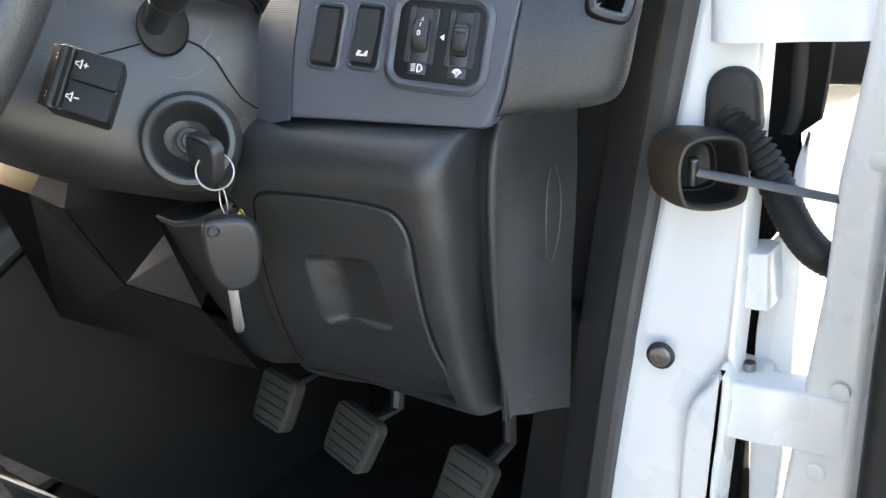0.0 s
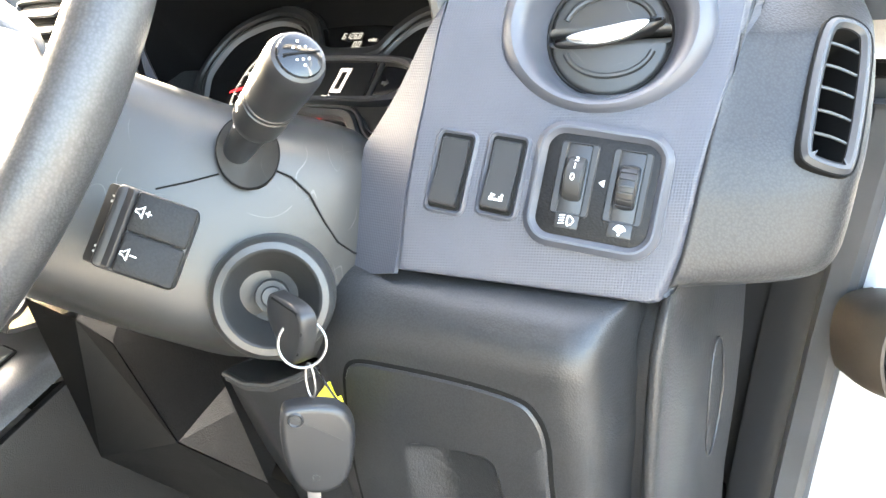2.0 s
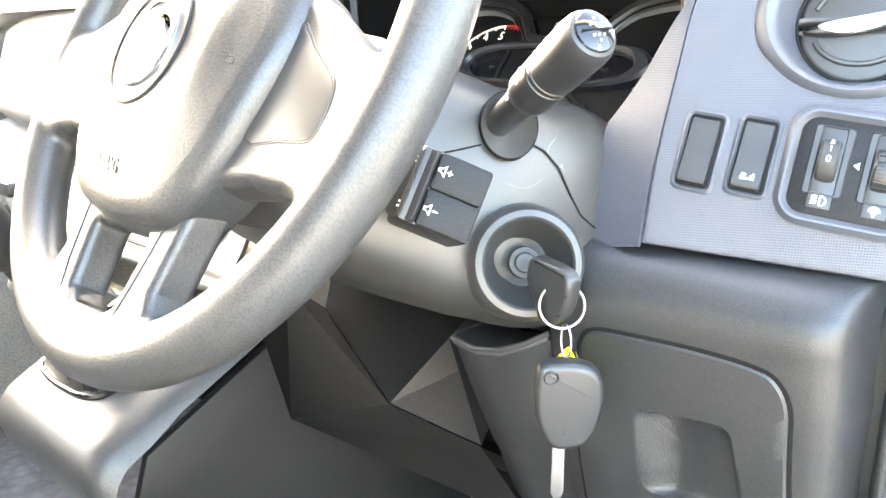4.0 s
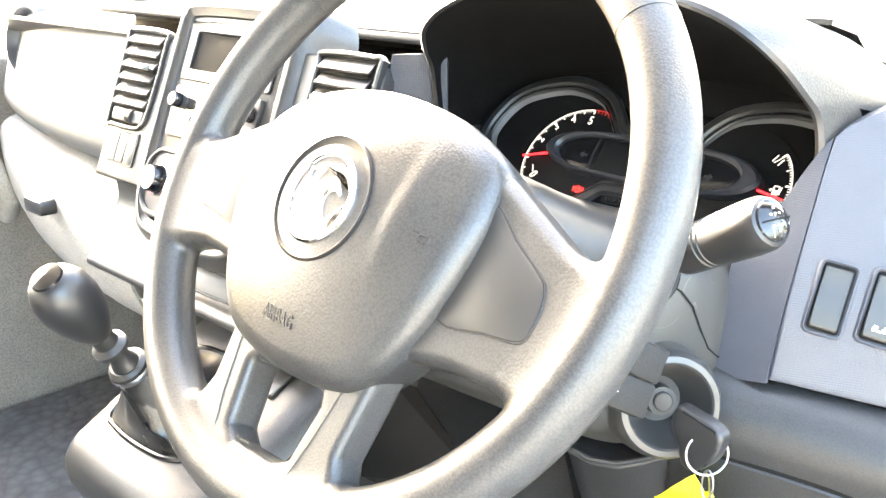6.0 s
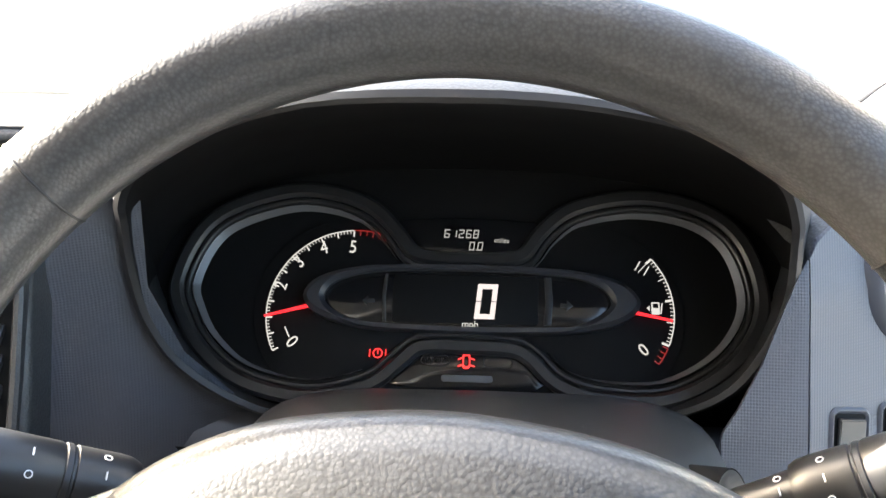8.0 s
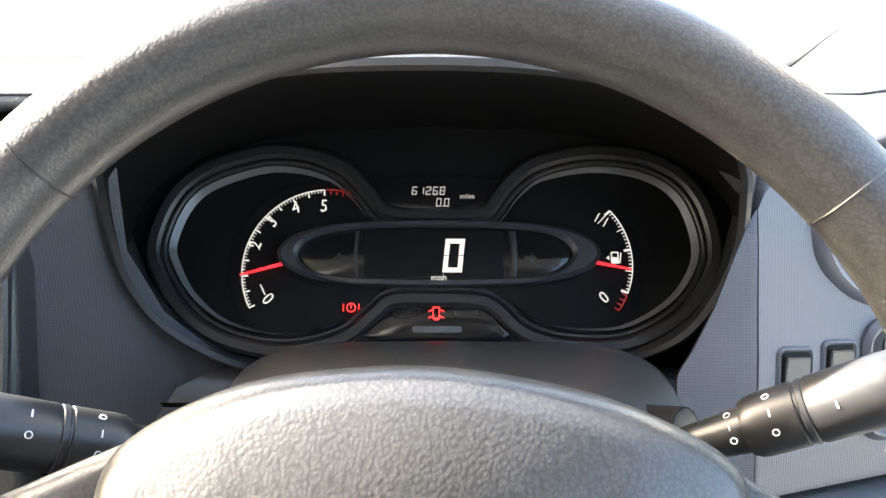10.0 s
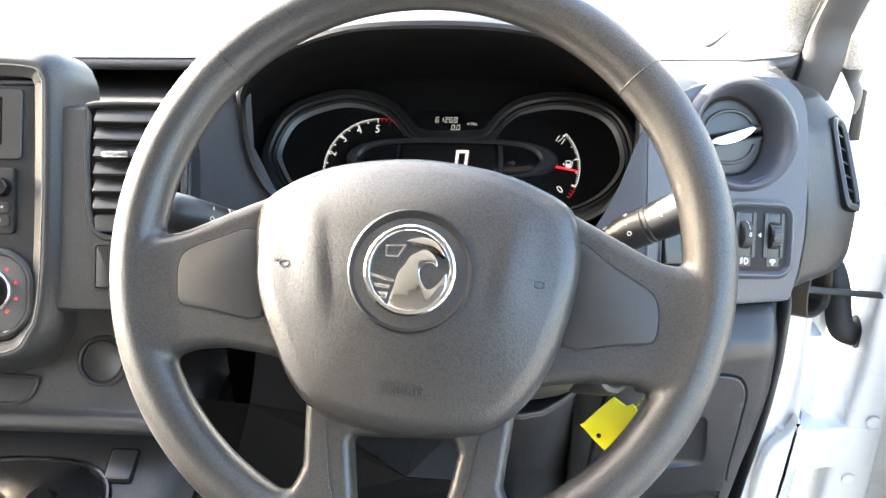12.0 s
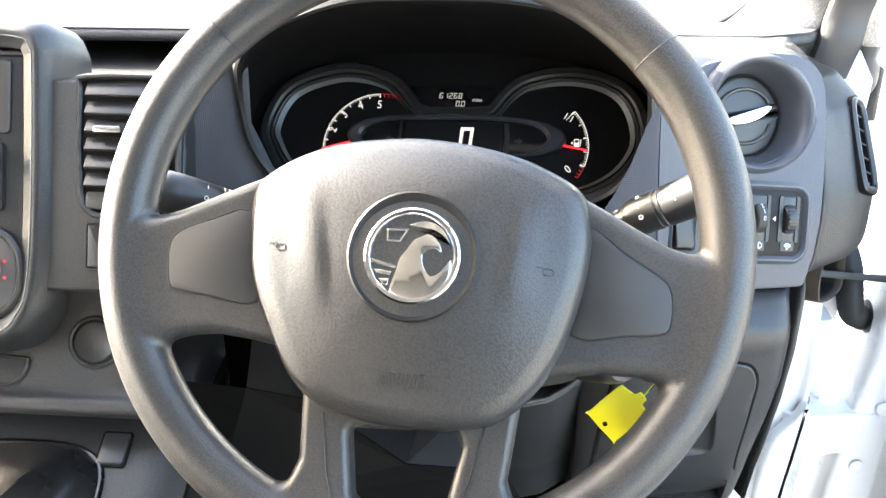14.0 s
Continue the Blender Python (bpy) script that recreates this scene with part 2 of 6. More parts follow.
def lathe(m, prof, n=32, bm=None, cap0=False, cap1=False):
    """Turn a profile of (radius, z) about the frame's z axis."""
    bm = bm or bmesh.new()
    return rings(bm, [[m @ Vector((r * math.cos(2 * math.pi * i / n), r * math.sin(2 * math.pi * i / n), z)) for i in range(n)] for r, z in prof], True, cap0, cap1)


def tube(pts, r, n=10, closed=False, bm=None, radii=None, flat=1.0):
    bm = bm or bmesh.new()
    pts = [Vector(p) for p in pts]
    loops, prev = [], None
    k = len(pts)
    for i, p in enumerate(pts):
        d = (pts[(i + 1) % k] - pts[i - 1]) if closed else (pts[min(i + 1, k - 1)] - pts[max(i - 1, 0)])
        d.normalize()
        if prev is None:
            prev = d.orthogonal().normalized()
        prev = (prev - d * prev.dot(d)).normalized()
        q = d.cross(prev)
        rr = radii[i] if radii else r
        loops.append([p + rr * (math.cos(2 * math.pi * j / n) * prev + flat * math.sin(2 * math.pi * j / n) * q) for j in range(n)])
    if closed:
        loops.append(loops[0])
        rings(bm, loops)
        bmesh.ops.remove_doubles(bm, verts=bm.verts[:], dist=1e-7)
        return bm
    return rings(bm, loops, True, True, True)


def block(lo, hi, edge=0.004, seg=2, bm=None):
    b2 = bmesh.new()
    r = bmesh.ops.create_cube(b2, size=1)
    lo, hi = Vector(lo), Vector(hi)
    for v in b2.verts:
        v.co = Vector(((v.co.x + 0.5) * (hi.x - lo.x) + lo.x, (v.co.y + 0.5) * (hi.y - lo.y) + lo.y, (v.co.z + 0.5) * (hi.z - lo.z) + lo.z))
    if edge:
        bmesh.ops.bevel(b2, geom=b2.edges[:], offset=edge, segments=seg, affect="EDGES", profile=0.6)
    return b2


def moved(bm, m):
    bmesh.ops.transform(bm, matrix=m, verts=bm.verts[:])
    return bm


def sheet(rows, thick=0.004, toward=(0.2, -0.9, 0.4)):
    """A smooth sheet through a grid of points, with its thickness on the side turned away from the cab."""
    rows = [[Vector(p) for p in r] for r in rows]
    k, n = len(rows), len(rows[0])
    nor = []
    for i in range(k):
        line = []
        for j in range(n):
            u = rows[min(i + 1, k - 1)][j] - rows[max(i - 1, 0)][j]
            v = rows[i][min(j + 1, n - 1)] - rows[i][max(j - 1, 0)]
            line.append(u.cross(v).normalized())
        nor.append(line)
    s = 1 if sum((q for r in nor for q in r), Vector()).dot(Vector(toward)) > 0 else -1
    bm = bmesh.new()
    front = [[bm.verts.new(p) for p in r] for r in rows]
    back = [[bm.verts.new(p - s * thick * q) for p, q in zip(a, b)] for a, b in zip(rows, nor)]
    for g in (front, back):
        for i in range(k - 1):
            for j in range(n - 1):
                bm.faces.new((g[i][j], g[i][j + 1], g[i + 1][j + 1], g[i + 1][j]))
    edge = [(0, j) for j in range(n)] + [(i, n - 1) for i in range(1, k)] + [(k - 1, j) for j in range(n - 2, -1, -1)] + [(i, 0) for i in range(k - 2, 0, -1)]
    for (a, b), (c, d) in zip(edge, edge[1:] + edge[:1]):
        bm.faces.new((front[a][b], front[c][d], back[c][d], back[a][b]))
    return bm


def text(s, size, m, depth=0.0002, shear=0.0, align="CENTER", xs=1.0):
    """Letters of the built-in font as a mesh, in the frame m."""
    c = bpy.data.curves.new("text", "FONT")
    c.body, c.size, c.extrude, c.shear, c.align_x, c.align_y = s, size, depth, shear, align, "CENTER"
    o = bpy.data.objects.new("text", c)
    scene.collection.objects.link(o)
    me = bpy.data.meshes.new_from_object(o.evaluated_get(bpy.context.evaluated_depsgraph_get()))
    bm = bmesh.new()
    bm.from_mesh(me)
    bpy.data.objects.remove(o)
    bpy.data.curves.remove(c)
    bpy.data.meshes.remove(me)
    return moved(bm, m @ Matrix.Diagonal((xs, 1, 1, 1)))


def within(x, z, poly):
    c = False
    for a, b in zip(poly, poly[1:] + poly[:1]):
        if (a.y > z) != (b.y > z) and x < (b.x - a.x) * (z - a.y) / (b.y - a.y) + a.x:
            c = not c
    return c


def joined(*bms):
    """Several bmeshes as one."""
    out = bmesh.new()
    for b in bms:
        me = bpy.data.meshes.new("tmp")
        b.to_mesh(me)
        b.free()
        out.from_mesh(me)
        bpy.data.meshes.remove(me)
    return out


def bar(m, x0, y0, x1, y1, w, z=0.0003):
    """A thin printed stroke."""
    a, b = Vector((x0, y0)), Vector((x1, y1))
    d = (b - a).normalized() * w / 2
    n = Vector((-d.y, d.x))
    bm = bmesh.new()
    lo = [m @ Vector((*p, 0)) for p in (a - n, b - n, b + n, a + n)]
    hi = [m @ Vector((*p, z)) for p in (a - n, b - n, b + n, a + n)]
    return rings(bm, [lo, hi], True, True, True)


# ---- setting: ground, van shell ----
bm = bmesh.new()
rings(bm, [[(-400 + 25 * i, y, 0) for i in range(33)] for y in (-400, -100, -20, 0, 20, 100, 400)], closed=False)
alone("ground", bm, M_GROUND, "pale sunlit concrete yard", "ground", kind="structure")

CX = -0.41  # the van's middle
alone("floor", block((-1.30, -0.9, 0.58), (0.42, 0.75, 0.62), 0), M_CARPET, "black cab floor covering", "floor", kind="structure")
alone("passenger_mat", block((-1.22, -0.35, 0.622), (-0.47, 0.52, 0.635), 0.004), M_MAT, "grey textured rubber mat on the passenger floor", "floor mat")
# unseen end wall, coloured dark so it bounces little sun
alone("wall_bulkhead", block((-1.38, -1.02, 0.55), (0.52, -0.98, 1.95), 0), M_BULK, "unseen bulkhead closing the cab, darkened to cut bounced light", "wall", kind="structure")
# unseen roof; front edge set back to let more sky light in
alone("ceiling", block((-1.32, -1.0, 1.93), (0.44, -0.06, 1.96), 0.005), M_TRIM, "light grey roof lining", "ceiling", kind="structure")
# the footwell's shade is put into the firewall's near-black colour
alone("wall_firewall", block((-1.32, 0.72, 0.5), (0.30, 0.76, 1.24), 0), M_DARK, "firewall under the dashboard, footwell shade in its colour", "wall", kind="structure")

# windscreen: from the scuttle up to the roof
bm = bmesh.new()
rings(bm, [[(x, 1.02 + 0.16 * (1 - ((x - CX) / 0.9) ** 2) - 1.16 * s, 1.24 + 0.68 * s) for x in np.linspace(-1.26, 0.40, 15)] for s in np.linspace(0, 1, 6)], closed=False)
ws = alone("windscreen", bm, M_GLASS, "clear raked windscreen", "windscreen", kind="structure")
ws.visible_shadow = False


def pillar(name, side, label):
    bm = bmesh.new()
    loops = []
    for s in np.linspace(0, 1, 8):
        c = Vector((CX + side * (0.785 + 0.03 * s), 0.68 - 0.60 * s, 1.22 + 0.71 * s))
        loops.append([c + Vector((side * a, b, 0)) for a, b in ((-0.032, 0.05), (0.02, 0.05), (0.038, 0.0), (0.034, -0.035), (0.0, -0.045), (-0.03, -0.02))])
    return alone(name, rings(bm, loops, True, True, True), M_TRIM, label, "pillar", kind="structure")


pillar("trim_pillar_right", 1, "pale grey windscreen pillar trim")
pillar("trim_pillar_left", -1, "pale grey windscreen pillar trim")


# ---- steering wheel ----
WC = Vector((-0.0002, 0.0374, 1.2927))
W_N = Vector((-0.017, -0.848, 0.530)).normalized()
W_UP = Vector((0, 0.53, 0.848))
WM = basis(WC, W_UP.cross(W_N), W_UP)
wheel = thing("steering_wheel", "dark grey grained steering wheel with chrome badge, turned slightly", "steering wheel", at=WC)


def mm(pts):
    return [Vector((x / 1000, y / 1000)) for x, y in pts]


def poly_distance(x, y, outline):
    """Signed distance from (x, y) to an outline in millimetres, negative inside."""
    p = np.array(outline) / 1000
    best, inside = np.full(x.shape, 9.0), np.zeros(x.shape, bool)
    for (ax_, ay), (bx, by) in zip(p, np.roll(p, -1, 0)):
        ex, ey = bx - ax_, by - ay
        t = np.clip(((x - ax_) * ex + (y - ay) * ey) / (ex * ex + ey * ey), 0, 1)
        best = np.minimum(best, np.hypot(x - ax_ - t * ex, y - ay - t * ey))
        if ey:
            inside ^= ((ay > y) != (by > y)) & (x < ex * (y - ay) / ey + ax_)
    return np.where(inside, -best, best)


def blend(a, b, k):
    """Smooth union of two distances."""
    f = np.clip(0.5 + 0.5 * (b - a) / k, 0, 1)
    return b + (a - b) * f - k * f * (1 - f)


RIM_A, RIM_W, RIM_D = 0.1772, 0.0160, 0.0166
ARM_LEFT = [(-55, 46), (-89, 36), (-104, 30), (-140, 14.5), (-172, 4), (-176, -24), (-168, -66), (-134, -60), (-118, -58.5), (-94, -61.5), (-55, -70)]
ARM_RIGHT = [(55, 46), (91, 29), (107, 20), (142, 0), (172, -12), (175, -40), (166, -79), (134, -75), (105, -74), (55, -80)]
ARM_LOW = [(-63, -70), (-63, -128), (-69, -141), (-88, -156), (-60, -172), (0, -181), (60, -172), (80, -158), (60, -148), (56, -136), (61, -103), (66, -70)]
SLOT = [(-31, -113), (24, -113), (26, -118), (19, -147), (11, -152), (-21, -152), (-28, -146)]


def arm(x, y, h, outline, h0, h1, r):
    """A slab with rounded edges over an outline."""
    u = poly_distance(x, y, outline) + r
    v = np.abs(h - (h0 + h1) / 2) - (h1 - h0) / 2 + r
    return np.minimum(np.maximum(u, v), 0) + np.hypot(np.maximum(u, 0), np.maximum(v, 0)) - r


def wheel_distance(x, y, h):
    """The moulded skin of rim and arms, as one soft solid."""
    d = np.hypot(np.hypot(x, y) - RIM_A, h * RIM_W / RIM_D) - RIM_W
    low = arm(x, y, h, ARM_LOW, -0.016, 0.0085, 0.006)
    cut = -(poly_distance(x, y, SLOT) - 0.0035)
    low = -blend(-low, -cut, 0.007)
    arms = np.minimum(arm(x, y, h, ARM_LEFT, -0.017, 0.0125, 0.0085), arm(x, y, h, ARM_RIGHT, -0.017, 0.0125, 0.0085))
    k = np.clip((0.178 - np.hypot(x, y)) / 0.026, 0.2, 1)
    return blend(blend(d, arms, 0.015 * k), low, 0.011 * k)


def skin(f, lo, hi, step):
    """Surface nets: vertices, quads and normals of f = 0 inside a box."""
    g = [np.arange(a, b, step) for a, b in zip(lo, hi)]
    v = f(g[0][:, None, None] + 0 * g[1][None, :, None], g[1][None, :, None] + 0 * g[0][:, None, None], g[2][None, None, :])
    sign = v < 0
    n = [k - 1 for k in v.shape]
    tot, cnt = np.zeros((*n, 3)), np.zeros(n)
    for ax in range(3):
        o = [c for c in range(3) if c != ax]
        a = v[tuple(slice(0, -1) if c == ax else slice(None) for c in range(3))]
        b = v[tuple(slice(1, None) if c == ax else slice(None) for c in range(3))]
        cross = (a < 0) != (b < 0)
        t = np.where(cross, a / np.where(cross, a - b, 1), 0)
        for i in (0, 1):
            for j in (0, 1):
                sl = [slice(None)] * 3
                sl[o[0]], sl[o[1]] = slice(i, n[o[0]] + i), slice(j, n[o[1]] + j)
                c, q = cross[tuple(sl)], t[tuple(sl)]
                cnt += c
                tot[..., ax] += q
                tot[..., o[0]] += i * c
                tot[..., o[1]] += j * c
    live = cnt > 0
    index = np.full(n, -1)
    index[live] = np.arange(live.sum())
    cells = np.argwhere(live)
    P = np.array(lo) + (cells + tot[live] / cnt[live][:, None]) * step

    def grad(P):
        e = 0.0004
        return np.stack([f(*(P + e * k).T) - f(*(P - e * k).T) for k in np.eye(3)], -1) / (2 * e)
    for _ in range(3):
        G = grad(P)
        P = P - np.clip(f(*P.T) / np.maximum((G * G).sum(1), 0.2), -step / 2, step / 2)[:, None] * G
    G = grad(P)
    G /= np.linalg.norm(G, axis=1)[:, None]
    quads = []
    for ax in range(3):
        o = [c for c in range(3) if c != ax]
        a = sign[tuple(slice(0, -1) if c == ax else slice(1, -1) for c in range(3))]
        b = sign[tuple(slice(1, None) if c == ax else slice(1, -1) for c in range(3))]
        at = np.argwhere(a != b)
        for c in o:
            at[:, c] += 1
        q = []
        for i, j in ((1, 1), (0, 1), (0, 0), (1, 0)):
            w = at.copy()
            w[:, o[0]] -= i
            w[:, o[1]] -= j
            q.append(index[w[:, 0], w[:, 1], w[:, 2]])
        q = np.stack(q, 1)
        nor = np.cross(P[q[:, 1]] - P[q[:, 0]], P[q[:, 2]] - P[q[:, 0]])
        flip = (nor * G[q].sum(1)).sum(1) < 0
        q[flip] = q[flip][:, ::-1]
        quads.append(q)
    return P, np.concatenate(quads), G


def cut_part(name, P, Q, G, keep, m, mat, parent, label=""):
    """Some of a skin's quads as a mesh of its own, with the whole skin's normals."""
    q = Q[keep]
    used = np.unique(q)
    back = np.full(len(P), -1)
    back[used] = np.arange(len(used))
    r = np.array(m.to_3x3())
    me = bpy.data.meshes.new(name)
    me.from_pydata((P[used] @ r.T + np.array(m.translation)).tolist(), [], back[q].tolist())
    me.materials.append(mat)
    me.shade_smooth()
    me.normals_split_custom_set_from_vertices((G[used] @ r.T).tolist())
    ob = new(name, me)
    ob.parent = parent
    ob.matrix_parent_inverse = Matrix.Translation(-parent.location)
    if label:
        ob["label"] = label
    return ob


SP, SQ, SG = skin(wheel_distance, (-0.2, -0.2, -0.021), (0.2, 0.2, 0.0215), 0.0021)
mid = SP[SQ].mean(1)
on_rim = np.hypot(mid[:, 0], mid[:, 1]) > 0.1625
on_low = ~on_rim & (mid[:, 1] < -0.082) & (np.abs(mid[:, 0] + 0.003) < 0.088)
cut_part("rim", SP, SQ, SG, on_rim, WM, M_WHEEL, wheel, "grained dark grey rim with moulding seams")
cut_part("spoke", SP, SQ, SG, ~on_rim & ~on_low & (mid[:, 0] < 0), WM, M_WHEEL, wheel)
cut_part("spoke", SP, SQ, SG, ~on_rim & ~on_low & (mid[:, 0] >= 0), WM, M_WHEEL, wheel)
cut_part("lower_spoke", SP, SQ, SG, on_low, WM, M_WHEEL, wheel, "wide lower spoke with an opening")
for q in (40.0, 135.5):
    turn = WM @ pose(0, 0, 0, 0, 0, q)
    part("rim_seam", tube([turn @ Vector((RIM_A + (RIM_W - 0.0001) * math.cos(p), 0, (RIM_D - 0.0001) * math.sin(p))) for p in np.linspace(0, 2 * math.pi, 48, endpoint=False)], 0.00055, 6, True), M_BLACK, wheel, "fine moulding seam")
HUB = [(-97, -5), (-98, 25), (-85, 40), (-56, 53), (-23, 58), (10, 58), (50, 51), (78, 40), (95, 28), (100, 10), (100, -8), (94, -36), (84, -64), (71, -85), (54, -101), (37, -107), (2, -109), (-33, -104), (-55, -96), (-71, -80), (-83, -55), (-94, -27)]


def hub_height(x, y):
    """The cover's swell above the rim's plane, with two shallow flutes beside the badge."""
    r = ((x - 0.001) / 0.105) ** 2 + ((y + 0.016) / 0.10) ** 2
    h = 0.0375 - 0.019 * r - 0.0065 * max(0.0, (y - 0.015) / 0.043) ** 2
    for s in (-1, 1):
        d = s * (x - 0.001) - 0.057 - 0.12 * (y + 0.005)
        e = abs(d) / (0.020 if d > 0 else 0.011)
        f = max(0.0, 1 - ((y + 0.006) / 0.046) ** 2)
        h += 0.0014 * f * f * max(0.0, 1 - e) ** 2 * (1 + 2 * min(e, 1))
    return h


def hub():
    o = spline(mm(HUB), 8)
    c = Vector((0.003, -0.02))
    bm = bmesh.new()
    loops = [[WM @ Vector((p.x, p.y, -0.018)) for p in shrink(o, 0.004)]]
    for s, drop in ((1.0, 0.0125), (0.995, 0.009), (0.983, 0.0055), (0.965, 0.003), (0.94, 0.0015), (0.9, 0.0006), *((float(q), 0) for q in np.linspace(0.87, 0.03, 56))):
        lp = []
        for p in o:
            q = c + (p - c) * s
            lp.append(WM @ Vector((q.x, q.y, hub_height(q.x, q.y) - drop)))
        loops.append(lp)
    return rings(bm, loops, True, True, True)


cover = part("airbag_cover", hub(), M_HUB, wheel, "grained dark grey airbag cover")
LM = WM @ pose(0.0009, -0.0136, 0.0367, 0, 0, -4.5)
badge = part("badge_recess", lathe(LM, [(0.0368, -0.006), (0.0364, -0.0008), (0.0352, 0.0), (0.0338, -0.0006), (0.033, -0.0012), (0.027, -0.0014), (0.0, -0.0014)], 56), M_BADGE, wheel, "round dark badge surround")
part("badge_ring", lathe(LM, [(0.0268, -0.0014), (0.0266, 0.0008), (0.0255, 0.0018), (0.0236, 0.0016), (0.0226, 0.0004), (0.0224, -0.0014)], 64), M_CHROME, badge, "chrome badge ring")
# the emblem, as plain chrome shapes
part("emblem_body", plate(LM, spline(mm([(-10, -20), (-8, -10), (-6.5, -2), (-3.5, 2.5), (-0.5, 8), (3, 10.5), (7.5, 12.8), (12, 11), (15.5, 6.5), (15.8, 3.2), (12.5, 5), (9, 4), (6, 0.5), (7.5, -5.5), (11.5, -10), (16.5, -7), (21.5, 0), (22, -8), (18.5, -15), (12, -20.5), (4, -23.4), (-4, -23)]), 3), -0.0012, 0.0017, 0.0008), M_CHROME, badge, "chrome emblem shape")
part("emblem_wing", plate(LM, spline(mm([(-4, 16.2), (1, 18.6), (7, 19.8), (13.5, 17.8), (18, 13), (20.5, 7.5), (16.5, 11.5), (11, 14.6), (4, 15.2)]), 4), -0.0012, 0.0014, 0.0007), M_CHROME, badge)
part("emblem_flag", hoop(LM, mm([(-15, 6.5), (-7, 6.8), (-3, 14.6), (-15.5, 13.4)]), mm([(-13.8, 7.7), (-8, 7.9), (-5, 13.3), (-14.2, 12.4)]), -0.0012, 0.0012, 0.0003), M_CHROME, badge)
part("emblem_pole", plate(LM, mm([(-22, -3.5), (-8, -6.2), (-8, -8), (-21.5, -5.6)]), -0.0012, 0.0012, 0.0004), M_CHROME, badge)
part("emblem_bar", plate(LM, mm([(-20, -9), (-10, -9.6), (-10.5, -12), (-18.5, -11.4)]), -0.0012, 0.0012, 0.0004), M_CHROME, badge)
part("emblem_bar", plate(LM, mm([(-17, -14), (-11, -13.6), (-11.5, -17.5), (-14.5, -17)]), -0.0012, 0.0012, 0.0004), M_CHROME, badge)
part("airbag_lettering", text("AIRBAG", 0.0115, WM @ pose(-0.0025, -0.0815, hub_height(-0.0025, -0.0815) - 0.0002, 14, 0, -4.5), 0.0007, xs=0.66), M_HUB, cover, "raised lettering")
for sx, sy in ((-0.0750, -0.0093), (0.0753, -0.0195)):
    hm = WM @ pose(sx, sy, hub_height(sx, sy) - 0.0002, 0, 14 if sx > 0 else -14, -4.5)
    part("horn_mark", joined(hoop(hm, rrect(0.0068, 0.0042, 0.0018), rrect(0.0052, 0.0026, 0.0011), 0, 0.0007, 0.0002), bar(hm, -0.0075, 0.0020, -0.003, 0.0020, 0.0008, 0.0007)), M_BLACK, cover)
for pts in ([(-98, 13), (-120, 7.5), (-136, 1.5), (-143, -4), (-145, -12), (-144.5, -24), (-143, -31), (-139, -34), (-120, -37), (-92, -40), (-88, -10)], [(96, 9), (118, -6), (138, -19), (143, -25), (144.5, -33), (144, -42), (142, -48.5), (136, -51), (118, -52), (90, -53), (92, -20)]):
    o = [p for p in spline(mm(pts), 3)]
    part("spoke_insert", plate(WM, o, 0.008, 0.0133, 0.0008), M_SOFT, wheel, "smooth switch blank set in the spoke")
    part("insert_gap", hoop(WM, shrink(o, -0.0010), o, 0.009, 0.01295, 0.0002), M_BLACK, wheel)
for x0, x1, x2 in ((-50, -46.5, -41), (44, 35.5, 28.5)):
    part("spoke_seam", tube([WM @ Vector((x / 1000, y / 1000, 0.0087)) for x, y in ((x0, -101), (x1, -134), (x2, -156))], 0.0006, 6), M_BLACK, wheel)


# ---- column shroud, stalks, ignition ----
def superloop(cx, cy, rx, ry, h, n=36, e=0.45):
    out = []
    for i in range(n):
        a = 2 * math.pi * i / n
        c, s = math.cos(a), math.sin(a)
        out.append(WM @ Vector((cx + rx * math.copysign(abs(c) ** e, c), cy + ry * math.copysign(abs(s) ** e, s), h)))
    return out


shroud = thing("column_shroud", "scuffed black plastic steering column shroud", "column shroud", at=WM @ Vector((0, 0, -0.15)))
part("shroud_body", rings(bmesh.new(), [superloop(0.003, -0.02, 0.052, 0.045, -0.035), superloop(0.003, -0.02, 0.060, 0.063, -0.052), superloop(0.003, -0.018, 0.068, 0.067, -0.07), superloop(0.003, -0.018, 0.080, 0.068, -0.09), superloop(0.005, -0.016, 0.107, 0.071, -0.14), superloop(0.006, -0.008, 0.120, 0.078, -0.185, e=0.45), superloop(0.006, -0.004, 0.123, 0.078, -0.205, e=0.45), superloop(0.006, -0.003, 0.1225, 0.077, -0.222, e=0.45), superloop(0.006, -0.003, 0.118, 0.073, -0.226, e=0.45), superloop(0.006, 0.0, 0.100, 0.066, -0.30, e=0.6)], True, True, True), M_COLUMN, shroud, "scratched dark grey shroud")
def on_shroud(u, v):
    """A point on the shroud's driver-side face for a bearing across it: u from the wheel end to the dash end, v up."""
    h = -0.06 - 0.16 * u
    rx = float(np.interp(-h, (0.052, 0.07, 0.09, 0.14, 0.185, 0.205, 0.24), (0.060, 0.068, 0.080, 0.109, 0.123, 0.126, 0.126)))
    return WM @ Vector((0.003 + rx + 0.0003, v, h))


part("shroud_seam", tube([on_shroud(u, v) for u, v in ((0.52, 0.020), (0.60, 0.020), (0.68, 0.015), (0.76, 0.004), (0.84, -0.004), (0.92, -0.006), (0.98, -0.005))], 0.0006, 6), M_DARK, shroud, "moulded joint line")
part("shroud_seam", tube([on_shroud(u, v) for u, v in ((0.235, -0.012), (0.31, -0.003), (0.385, 0.007))], 0.0005, 6), M_DARK, shroud)
IGN = Vector((0.138, 0.142, 1.171))
IM = facing(IGN, (0.75, -0.60, 0.22))
